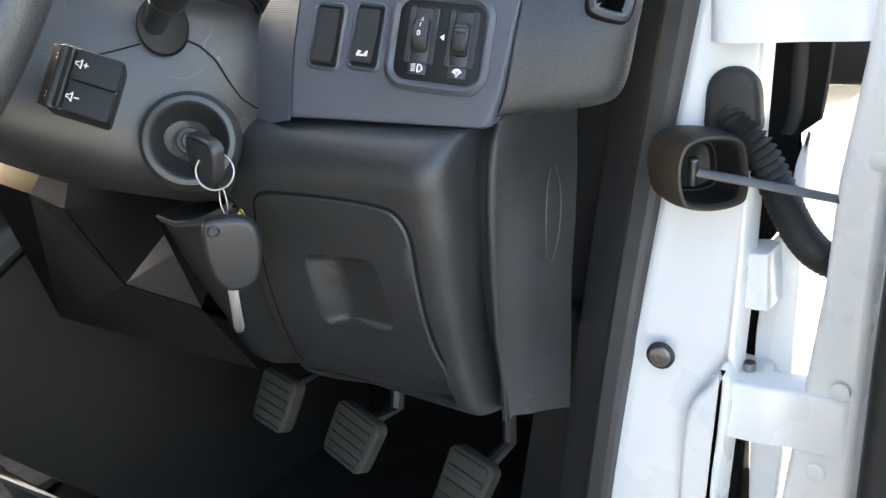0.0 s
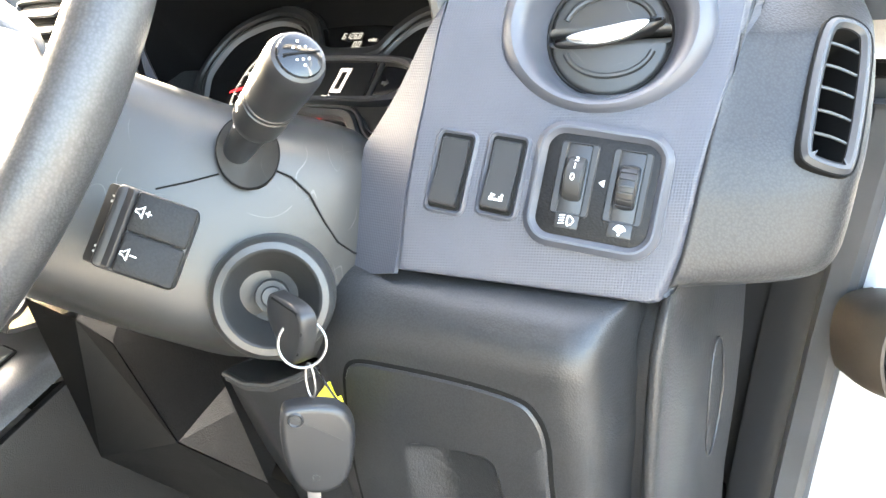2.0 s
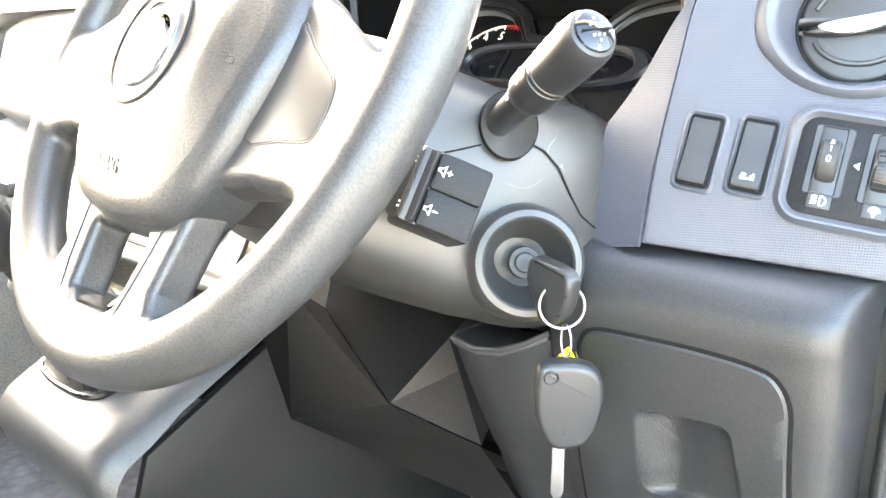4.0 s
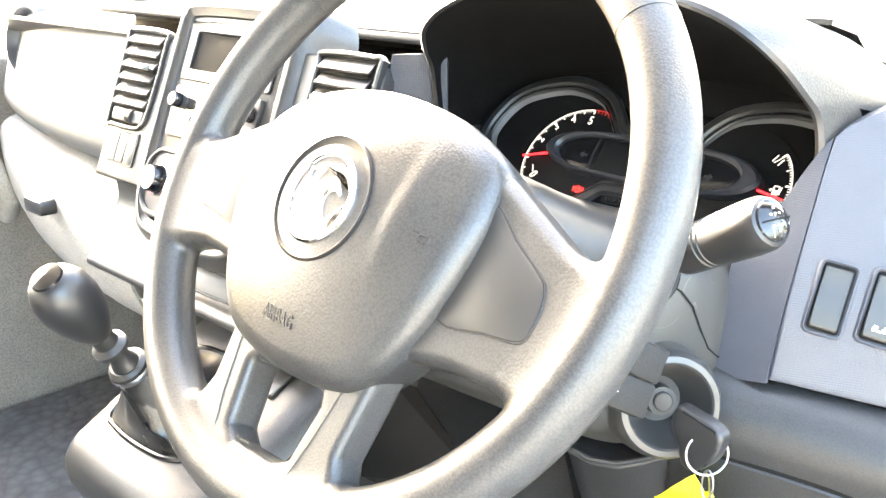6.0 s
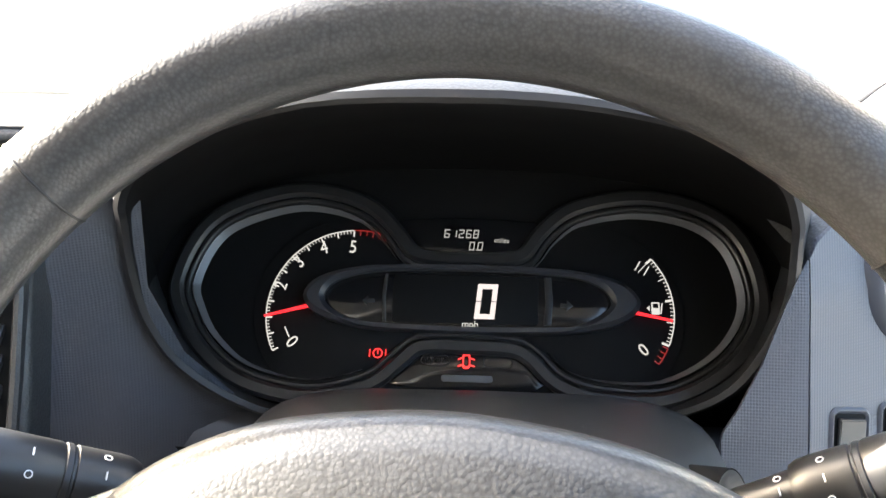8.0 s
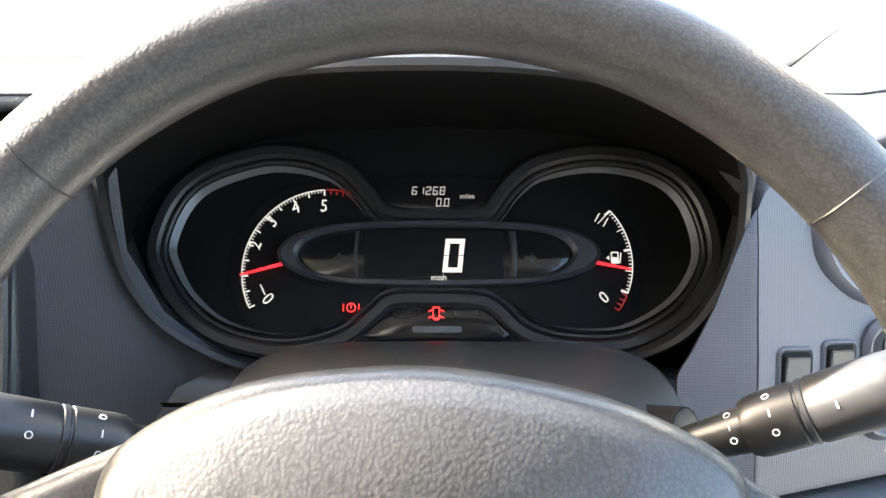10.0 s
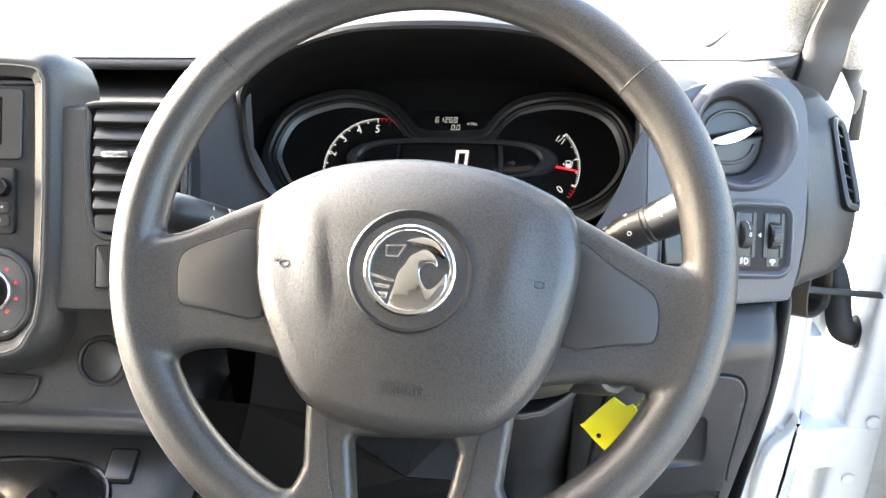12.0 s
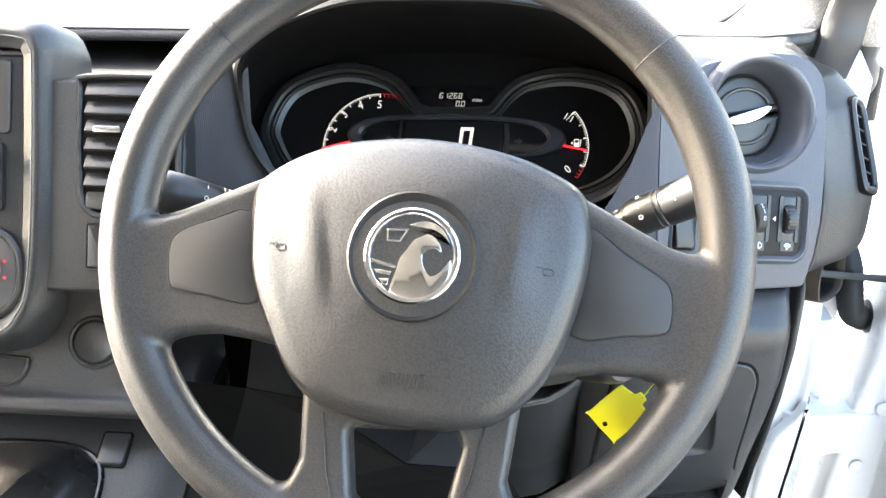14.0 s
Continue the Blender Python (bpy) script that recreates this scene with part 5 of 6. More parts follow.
rows = [[Vector((x, y, z)) for x, y, z in r] for r in (
    ((-0.161, 0.268, 1.345), (-0.164, 0.272, 1.29), (-0.150, 0.277, 1.25), (-0.098, 0.288, 1.19)),
    ((-0.178, 0.2585, 1.341), (-0.190, 0.252, 1.29), (-0.197, 0.245, 1.25), (-0.202, 0.236, 1.19)),
    ((-0.181, 0.257, 1.340), (-0.196, 0.2505, 1.29), (-0.205, 0.244, 1.25), (-0.210, 0.235, 1.19)),
    ((-0.208, 0.250, 1.338), (-0.215, 0.240, 1.29), (-0.219, 0.231, 1.25), (-0.226, 0.219, 1.19)),
    ((-0.211, 0.254, 1.337), (-0.218, 0.244, 1.29), (-0.222, 0.235, 1.25), (-0.229, 0.223, 1.19)))]
part("left_panel", sheet(rows, 0.004), M_BLUE, fascia, "folded blue-grey panel beside the vent")

# round vent in the fascia
def oval(m, prof, n=64):
    """A ring whose outer rim is wider than tall, round at its throat."""
    return rings(bmesh.new(), [[m @ Vector((r * math.cos(2 * math.pi * i / n), (r - 0.36 * max(0, r - 0.036)) * math.sin(2 * math.pi * i / n), z)) for i in range(n)] for r, z in prof])


VM = facing((VX, fascia_y(VX, VZ), VZ), (0.42, -1, 0.42))
rv = thing("round_air_vent", "round dashboard vent with a silver blade", "air vent", group="dashboard vents", at=VM.translation)
part("vent_bezel", oval(VM, [(0.0600, -0.045), (0.0595, -0.014), (0.0585, -0.004), (0.0570, 0.0008), (0.0545, 0.0038), (0.0520, 0.0062), (0.0495, 0.0074), (0.0470, 0.0066), (0.0440, 0.0040), (0.0420, 0.0005), (0.0400, -0.0045), (0.0380, -0.010), (0.0362, -0.0150), (0.0352, -0.0165), (0.0350, -0.026)]), M_BLUE_PLAIN, rv, "deep blue-grey vent bezel")
part("vent_well", lathe(VM, [(0.0352, -0.020), (0.0350, -0.034), (0, -0.034)], 40), M_DARK, rv)
VM = VM @ pose(0, 0, -0.0145)


def vent_dial():
    """The turning dial: two curved lips above and below the blade."""
    bms = []
    for s in (1, -1):
        o = [Vector((0.0335 * math.cos(a), s * 0.0335 * math.sin(a))) for a in np.linspace(0.045, math.pi - 0.045, 22)]
        if s < 0:
            o.reverse()
        bms.append(plate(VM, o, -0.014, -0.0035, 0.003, 3))
    for s in (1, -1):
        pts = [VM @ Vector((0.0245 * math.cos(a), s * (0.005 + 0.0175 * math.sin(a)), -0.0032)) for a in np.linspace(0.25, math.pi - 0.25, 18)]
        bms.append(tube(pts, 0.0018, 8))
    return joined(*bms)


part("vent_dial", vent_dial(), M_COLUMN, rv, "grey vent dial with a curved ridge")
part("vent_ring", lathe(VM, [(0.0350, -0.010), (0.0350, -0.0035), (0.0342, -0.0025), (0.0335, -0.0035), (0.0335, -0.010)], 48), M_BLACK, rv)
blade_o = [Vector((0.031 * math.cos(a), 0.0042 * math.sin(a) + 0.0022 * math.cos(a) ** 2 - 0.001)) for a in np.linspace(0, 2 * math.pi, 32, endpoint=False)]
part("blade", plate(VM @ pose(0, 0, 0, 0, 0, 10), blade_o, -0.008, 0.0035, 0.0022, 3), M_BLACK, rv)
part("blade_trim", plate(VM @ pose(0, 0, 0.0028, 0, 0, 10), [Vector((p.x * 0.74, p.y * 1.12)) for p in blade_o], -0.001, 0.0016, 0.0010, 3), M_CHROME, rv, "bright silver blade trim")

# switches
for x, z, lab in ((0.189, 1.2265, "blank black rocker switch"), (0.2165, 1.2245, "black rocker switch with a white symbol")):
    m = on_fascia(x, z)
    s = thing("rocker_switch", lab, "switch", group="fascia switches", at=m.translation)
    o = rrect(0.0185, 0.0415, 0.0022)
    part("switch_frame", hoop(m, shrink(o, -0.0030), o, -0.001, 0.0015, 0.0013), M_BLUE_PLAIN, s, "blue-grey raised frame")
    part("well", plate(m, o, -0.003, 0.0004, 0.0002), M_DARK, s)
    bm = bmesh.new()
    w = 0.0078
    prof = [(0.0188, 0.0004), (0.0180, 0.0035), (0.002, 0.0018), (-0.0165, 0.0058), (-0.0188, 0.0050), (-0.0192, 0.0004)]
    rings(bm, [[m @ Vector((sx * w, y, z)) for y, z in prof] for sx in (-1, 1)], True, True, True)
    bmesh.ops.bevel(bm, geom=bm.edges[:], offset=0.0006, segments=2, affect="EDGES")
    part("rocker", bm, M_BLACK, s)
    if "symbol" in lab:
        im = m @ pose(0.0, -0.0125, 0.0052, -12, 0, 0)
        part("switch_symbol", joined(bar(im, -0.0035, -0.001, -0.0015, -0.001, 0.0024), bar(im, -0.001, -0.0015, 0.0012, -0.0015, 0.0012), bar(im, -0.003, 0.0012, -0.0005, 0.0008, 0.0008), bar(im, 0.0022, -0.002, 0.0022, 0.0005, 0.0008), bar(im, 0.0034, -0.002, 0.0034, 0.0018, 0.0012)), M_PRINT, s, "white symbol")

DLM = on_fascia(0.2645, 1.2175)
dials = thing("thumbwheel_panel", "black headlamp level and dimmer thumbwheel panel", "control panel", at=DLM.translation)
do = [Vector((p.x * (1 + 0.06 * math.cos(p.y * 60)), p.y)) for p in rrect(0.057, 0.053, 0.008, 6)]
part("panel_frame", hoop(DLM, shrink(do, -0.0072), do, -0.002, 0.0036, 0.003), M_BLUE_PLAIN, dials, "blue-grey padded frame")
part("panel_plate", plate(DLM, shrink(do, -0.0003), -0.003, 0.0012, 0.0004), M_LOWER, dials)
for sx, lit in ((-0.0125, True), (0.0155, False)):
    m = DLM @ pose(sx, 0.0035, 0.0)
    part("wheel_well", joined(hoop(m, rrect(0.0205, 0.0385, 0.002), rrect(0.0125, 0.0365, 0.001), 0.0004, 0.0021, 0.0006), plate(m, rrect(0.0125, 0.0365, 0.001), 0.0004, 0.0014, 0.0002)), M_BLACK, dials)
    th = part("thumbwheel", lathe(m @ pose(0, 0, -0.0045) @ pose(0, 0, 0, 0, 90, 0), [(0, -0.0052), (0.0115, -0.0052), (0.0128, -0.004), (0.0133, 0), (0.0128, 0.004), (0.0115, 0.0052), (0, 0.0052)], 40), M_RUBBER if lit else M_BLACK, dials, "ribbed black thumbwheel")
    for q in range(-3, 4):
        if lit:
            break
        a = radians(q * 17)
        part("rib", moved(plate(Matrix(), rrect(0.0085, 0.0015, 0.0004), -0.0005, 0.0005, 0.0003), m @ pose(0, 0.0133 * math.sin(a), -0.0045 + 0.0133 * math.cos(a), -math.degrees(a), 0, 0)), M_BLACK, th)
    if lit:
        for ch, q in (("0", 0), ("1", 26), ("2", 48)):
            a = radians(q)
            part("numeral", text(ch, 0.0052, m @ pose(0, 0.0136 * math.sin(a), -0.0045 + 0.0136 * math.cos(a), -q, 0, 0), 0.0001), M_PRINT, th)
    im = DLM @ pose(sx, -0.0185, 0.0014)
    part("icon_plate", plate(im, rrect(0.0125, 0.0085, 0.0008), -0.001, 0.0003, 0.0002), M_BLACK, dials)
    if lit:
        part("lamp_symbol", joined(hoop(im @ pose(0.0012, 0, 0.0004), spline(mm([(-1, 2.6), (1.5, 2.2), (2.8, 0), (1.5, -2.2), (-1, -2.6)]), 3), spline(mm([(-0.3, 1.9), (1.2, 1.5), (2.0, 0), (1.2, -1.5), (-0.3, -1.9)]), 3), 0, 0.0003, 0.0001), *[bar(im @ pose(0, 0, 0.0004), -0.0042, y, -0.0012, y + 0.0006, 0.0005) for y in (-0.0022, -0.0008, 0.0006, 0.002)]), M_PRINT, dials, "white headlamp symbol")
    else:
        part("dimmer_symbol", joined(hoop(im @ pose(0, -0.0004, 0.0004), circle(0.0017, 14), circle(0.0011, 14), 0, 0.0003, 0.0001), bar(im @ pose(0, 0, 0.0004), -0.0007, -0.0028, 0.0007, -0.0028, 0.0007), hoop(im @ pose(0, 0, 0.0004), [Vector((0.0034 * math.cos(a), 0.0034 * math.sin(a) - 0.001)) for a in np.linspace(0.2, 2.94, 14)], [Vector((0.0026 * math.cos(a), 0.0026 * math.sin(a) - 0.001)) for a in np.linspace(0.2, 2.94, 14)], 0, 0.0003, 0.0001)), M_PRINT, dials, "white dimmer symbol")
part("pointer", plate(DLM, mm([(0.2, 3.5), (3.2, 1.4), (3.2, 5.6)]), 0.0008, 0.0016, 0.0002), M_PRINT, dials, "white pointer mark")

# dash end cap with the side vent
ecap = thing("dash_end_cap", "grained grey dashboard end cap with side vent", "end cap", at=(0.34, 0.33, 1.27))
SEC = spline([Vector(p) for p in ((-0.006, 0.022), (-0.0045, 0.008), (-0.002, 0.0035), (0.0015, 0.0015), (0.0055, 0.0045), (0.0160, 0.0115), (0.0320, 0.0225), (0.0460, 0.0345), (0.0555, 0.046), (0.0595, 0.057), (0.058, 0.066), (0.052, 0.071), (0.036, 0.073))], 4, False)


def endcap():
    loops = []
    n = len(SEC)
    levels = ((1.172, 0.040), (1.1665, 0.030), (1.1655, 0.018), (1.169, 0.007), (1.177, 0.0015), (1.19, 0), (1.21, 0), (1.23, 0), (1.25, 0.003), (1.27, 0.0075), (1.29, 0.0135), (1.305, 0.0205), (1.32, 0.028), (1.335, 0.036), (1.348, 0.043), (1.359, 0.049), (1.367, 0.054), (1.372, 0.058))
    curve = [(q.x, q.y) for q in spline([Vector(p) for p in levels], 5, False)]
    for z, inn in curve:
        lp = []
        x0 = float(np.interp(z, (1.165, 1.185, 1.21, 1.24, 1.27, 1.30, 1.325, 1.345, 1.36, 1.37), (0.303, 0.3065, 0.3095, 0.3115, 0.313, 0.3135, 0.313, 0.309, 0.303, 0.296)))
        for i, p in enumerate(SEC):
            f = min(1, max(0, (i - 6) / 16))
            lp.append(Vector((x0 + p.x - inn * f, edge_y(z) + p.y + inn * 0.25 * f, (z if z < 1.29 else 1.29 + (z - 1.29) * 0.58) - 0.014 * f * min(1, max(0, (z - 1.325) / 0.04)))))
        loops.append(lp)
    return sheet(loops, 0.004, (0.8, -0.6, 0.2))


s0, s1 = Vector((0.3590, 0.3215, 1.226)), Vector((0.3512, 0.3668, 1.294))
sn = Vector((0.76, -0.60, 0.28))
SVM = basis((s0 + s1) / 2, (s1 - s0).cross(sn) * -1, s1 - s0)
if SVM.col[2].xyz.dot(sn) < 0:
    SVM = basis(SVM.translation, -SVM.col[0].xyz, s1 - s0)
SVM = SVM @ pose(0, 0, 0.0006, -2.0, 0, 0)
so = spline(mm([(-10, -44), (8, -44), (14, -38), (16, -20), (16.5, 0), (16, 28), (12, 40), (0, 43), (-11, 36), (-15, 10), (-16, -20), (-15.5, -38)]), 4)
si = shrink(so, 0.0062)
cap_bm = endcap()
inv, hole = SVM.inverted(), shrink(so, 0.0035)
bmesh.ops.delete(cap_bm, geom=[f for f in cap_bm.faces if abs((inv @ f.calc_center_median()).z) < 0.02 and within((inv @ f.calc_center_median()).x, (inv @ f.calc_center_median()).y, hole)], context="FACES")
part("cap_shell", cap_bm, M_CAP, ecap, "leather-grained grey shell")
part("vent_frame", hoop(SVM, so, si, -0.010, 0.0032, 0.0022), M_FRAME, ecap, "smooth grey oval vent frame")
part("vent_joint", hoop(SVM, shrink(so, -0.0011), so, -0.006, 0.0012, 0.0003), M_DARK, ecap)
part("vent_duct", rings(bmesh.new(), [[SVM @ Vector((p.x, p.y, z)) for p in shrink(si, d)] for z, d in ((-0.0005, 0.0), (-0.012, 0.001), (-0.034, 0.002))], True, False, True), M_DARK, ecap)
for k in range(5):
    part("vent_bar", tube([SVM @ Vector((x, -0.0265 + 0.0130 * k + 0.0016 * math.cos(x * 110), -0.0012)) for x in np.linspace(-0.0102, 0.0102, 7)], 0.0009, 6), M_FRAME, ecap)

# knee bolster, flap, lower covers
bol = thing("knee_bolster", "dark grey grained lower dashboard panel with a flap", "lower dash panel", at=(0.17, 0.22, 1.06))
KP = [(q.x, q.y) for q in spline([Vector(p) for p in ((0.272, 1.1725), (0.240, 1.1748), (0.209, 1.1720), (0.191, 1.160), (0.1845, 1.141), (0.1858, 1.115), (0.190, 1.08), (0.197, 1.04), (0.208, 1.00), (0.222, 0.965), (0.236, 0.948), (0.270, 0.943))], 7, False)]
BACK = ((0.125, 0.145, 0.255, 0.28, 0.30), (0.0, 0.001, 0.026, 0.033, 0.040))


FLAP = spline(mm([(141, 1113), (149, 1121), (170, 1121.5), (211, 1119), (243, 1114), (254, 1107), (259, 1092), (258, 1066), (256, 1009), (259, 975), (260, 950), (250, 946.5), (206, 953), (154, 962), (128, 966), (129, 1010), (133, 1060), (138, 1098)]), 4)


FLAP_IN = shrink(FLAP, 0.008)


def bolster():
    """The panel's skin, sunk behind the flap."""
    cols = [(0.112, 0.03), (0.113, 0.004), (0.117, 0.0005)] + [(x, float(np.interp(x, (0.125, 0.145, 0.255, 0.272), (0.0, 0.001, 0.026, 0.0305)))) for x in np.arange(0.125, 0.273, 0.006)] + [(0.276, 0.0325), (0.2795, 0.0355), (0.2825, 0.040), (0.2843, 0.047), (0.2850, 0.056), (0.2852, 0.080)]
    rows = []
    for x, back in cols:
        rows.append([Vector((x - (0.12 * max(0, 1.09 - z) * min(1, max(0, (x - 0.255) / 0.03))), y + back + (0.02 if within(x, z, FLAP_IN) else 0), z - 0.085 * max(0, x - 0.13) * min(1, max(0, (z - 1.12) / 0.04)) - 0.22 * max(0, x - 0.18) * min(1, max(0, (1.0 - z) / 0.06)))) for y, z in KP])
    return sheet(rows, 0.002)


part("bolster_skin", bolster(), M_KNEE, bol)
KL = [(y, z) for y, z in KP if z < 1.104]
KL = [(0.21, 1.099), (0.171, 1.102), (0.1645, 1.100), (0.164, 1.096)] + [(y - 0.022 * max(0, (z - 1.0) / 0.1), z) for y, z in KL[1:]]
part("bolster_left", sheet([[Vector((x + 0.04 * max(0, 1.0 - z) * (x < 0.07), y + b, z + dz)) for y, z in KL] for x, b, dz in ((0.048, 0.03, 0), (0.0485, 0.002, 0), (0.052, 0.0, 0), (0.07, 0.002, -0.003), (0.088, 0.008, -0.002), (0.103, 0.015, 0.005), (0.1145, 0.0215, 0.011))], 0.003), M_KNEE, bol, "left end of the panel with a dipped lip")


def bolster_y(x, z):
    for (y0, z0), (y1, z1) in zip(KP, KP[1:]):
        if z0 >= z >= z1 and z0 > z1:
            y = y0 + (y1 - y0) * (z0 - z) / (z0 - z1)
            break
    else:
        y = 0.25
    back = np.interp(x, *BACK)
    return y + float(back)




def flap_ring(a, b, la, lb):
    return rings(bmesh.new(), [[Vector((q.x, bolster_y(q.x, q.y) - d, q.y)) for q in o] for o, d in ((a, -0.004), (a, la), (b, lb), (b, -0.004))])


part("flap_gap", flap_ring(shrink(FLAP, -0.0026), shrink(FLAP, 0.002), 0.0005, 0.0005), M_DARK, bol)
PULL = Vector((0.2005, 1.0455))


def pull_edge(a):
    c, s = math.cos(a), math.sin(a)
    return PULL + Vector((c, s)) * (abs(c / (0.031 - 0.003 * s)) ** 7 + abs(s / 0.0305) ** 7) ** (-1 / 7)


def flap_skin():
    """The flap with a scooped finger pull, deepest beside its upright wall."""
    o = []
    for a, b in zip(FLAP, FLAP[1:] + FLAP[:1]):
        o += [a, (a + b) / 2]
    ang = [math.atan2(p.y - PULL.y, p.x - PULL.x) for p in o]
    inner = [pull_edge(a) for a in ang]
    L = 0.0020
    loops = [[(p, -0.012) for p in o], [(p, L - 0.0012) for p in o], [(p, L) for p in shrink(o, 0.0012)]]
    for f in (0.25, 0.5, 0.75, 0.95, 1.0):
        loops.append([(p + (q - p) * f, L) for p, q in zip(shrink(o, 0.0012), inner)])
    for f in (0.97, 0.93, 0.85, 0.7, 0.5, 0.3, 0.1):
        lp = []
        for q in inner:
            r = PULL + (q - PULL) * f
            deep = float(np.interp(r.x, (0.169, 0.173, 0.188, 0.194, 0.212, 0.232), (0.0, 0.001, 0.010, 0.0105, 0.0065, 0.002)))
            deep *= min(1, (1 - f) / 0.10) * (1 - 0.35 * max(0, (PULL.y - r.y) / 0.03))
            lp.append((r, L - deep))
        loops.append(lp)
    return rings(bmesh.new(), [[Vector((q.x, bolster_y(q.x, q.y) - d, q.y)) for q, d in lp] for lp in loops], True, False, True)


flap = part("flap", flap_skin(), M_KNEE, bol, "hinged flap with a scooped finger pull")
# the side of the lower dash
COVER = spline([Vector(p) for p in ((0.288, 0.290), (0.2905, 0.268), (0.2945, 0.258), (0.2990, 0.2565), (0.3020, 0.2615), (0.3010, 0.280), (0.2960, 0.310), (0.2880, 0.345), (0.2840, 0.380), (0.283, 0.405))], 3, False)
rows = []
for z, dx, dy in ((1.166, 0.0, 0.030), (1.158, 0.001, 0.018), (1.148, 0.001, 0.010), (1.13, 0.0, 0.004), (1.10, -0.001, 0.0), (1.05, -0.005, 0.003), (1.0, -0.011, 0.014), (0.965, -0.015, 0.028), (0.925, -0.019, 0.038)):
    rows.append([Vector((p.x + dx + 0.0003 * i * (z - 1.07) + 0.004 * min(1, max(0, (1.02 - z) / 0.1)) * max(0, 1 - i / 20), p.y + dy * max(0, 1 - i / 20), z - 0.45 * max(0, p.y - 0.28) * min(1, max(0, (1.0 - z) / 0.06)))) for i, p in enumerate(COVER)])
part("side_cover", sheet(rows, 0.004, (0.9, -0.4, 0)), M_CAP, bol, "smooth side cover")
groove = [[Vector((x, 0.2625 + dy, z)) for x in (0.283 - 0.12 * max(0, 1.09 - z), 0.2945 + dx)] for z, dx, dy in ((1.166, 0.0, 0.024), (1.150, 0.0, 0.011), (1.13, 0.0, 0.004), (1.10, -0.001, 0.0), (1.05, -0.005, 0.003), (1.0, -0.011, 0.014), (0.965, -0.015, 0.028))]
part("cover_groove", sheet(groove, 0.004), M_KNEE, bol)
part("cover_ellipse", tube([Vector((0.2868 - 0.19 * (0.0165 * math.cos(a) + 0.004 * math.sin(a)) - 0.07 * max(0, -0.038 * math.sin(a)), 0.357 + 0.0165 * math.cos(a) + 0.004 * math.sin(a), 1.070 + 0.038 * math.sin(a))) for a in np.linspace(0, 2 * math.pi, 28, endpoint=False)], 0.0007, 6, True), M_BLACK, bol)

low = thing("column_lower_cover", "faceted cover below the steering column, shade put into its colour", "lower dash panel", at=(-0.05, 0.2, 1.02))


def facet(pts, name, mat=M_DASH, thick=0.006):
    bm = bmesh.new()
    vs = [bm.verts.new(p) for p in pts]
    bm.faces.new(vs)
    bmesh.ops.solidify(bm, geom=bm.faces[:], thickness=thick)
    return part(name, bm, mat, low, smooth=False)


# shaded facets are coloured near-black, the lit floor facet paler
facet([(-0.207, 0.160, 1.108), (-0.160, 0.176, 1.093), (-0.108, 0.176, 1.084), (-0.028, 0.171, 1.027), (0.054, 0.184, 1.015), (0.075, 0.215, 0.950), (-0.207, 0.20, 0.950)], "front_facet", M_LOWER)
facet([(-0.028, 0.172, 1.0275), (0.054, 0.185, 1.0155), (0.045, 0.235, 1.075), (-0.005, 0.245, 1.090)], "floor_facet", M_KNEE)
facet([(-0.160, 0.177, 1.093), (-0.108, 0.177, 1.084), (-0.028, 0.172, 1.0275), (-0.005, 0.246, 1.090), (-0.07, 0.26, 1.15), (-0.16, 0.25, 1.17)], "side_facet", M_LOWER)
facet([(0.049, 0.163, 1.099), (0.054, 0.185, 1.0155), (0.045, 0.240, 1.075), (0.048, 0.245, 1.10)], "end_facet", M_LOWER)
# back of the recess, near-black to carry its shade
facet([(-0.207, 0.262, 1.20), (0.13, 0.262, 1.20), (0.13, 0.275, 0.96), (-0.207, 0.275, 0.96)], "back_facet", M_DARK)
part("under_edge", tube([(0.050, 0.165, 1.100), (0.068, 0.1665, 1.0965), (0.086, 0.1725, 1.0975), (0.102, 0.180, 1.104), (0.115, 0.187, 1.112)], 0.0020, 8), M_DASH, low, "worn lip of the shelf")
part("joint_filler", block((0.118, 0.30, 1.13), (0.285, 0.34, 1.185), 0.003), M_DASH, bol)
# slab coloured near-black for the shade below the dash
alone("dash_underside", block((-0.20, 0.29, 0.925), (0.24, 0.50, 0.94), 0.004), M_DARK, "underside of the lower dashboard, shade put into its colour", "lower dash panel")

# passenger side of the dash
pdash = thing("passenger_dash", "grey passenger dashboard with glovebox", "dashboard", at=(-0.9, 0.3, 1.15))
# passenger face is coloured with the brightened dash grain as well
part("dash_face", across(np.linspace(-1.19, -0.62, 9), [(q.x, q.y) for q in spline([Vector(p) for p in ((0.27, 1.331), (0.250, 1.325), (0.235, 1.29), (0.215, 1.23), (0.205, 1.19), (0.225, 1.17), (0.25, 1.165))], 3, False)], 0.004, lambda x: 0.10 * max(0, (-0.62 - x) / 0.57) ** 2), M_DASH_LIT, pdash)
# lid is pale because this side's glare is in its colour
part("glovebox_lid", across(np.linspace(-1.19, -0.62, 9), [(q.x, q.y) for q in spline([Vector(p) for p in ((0.25, 1.16), (0.21, 1.155), (0.190, 1.13), (0.195, 1.05), (0.225, 0.98), (0.27, 0.96))], 3, False)], 0.004, lambda x: 0.10 * max(0, (-0.62 - x) / 0.57) ** 2), M_TRIM, pdash, "glovebox lid, pale with glare put into its colour")
part("latch", plate(facing((-0.82, 0.188, 1.10), (0, -1, 0)), rrect(0.05, 0.02, 0.006), -0.01, 0.012, 0.003), M_BLACK, pdash)
PVM = facing((-1.06, 0.305, 1.287), (0.1, -1, 0.2))
pv = thing("round_air_vent", "round dashboard vent near the passenger door", "air vent", group="dashboard vents", at=PVM.translation)
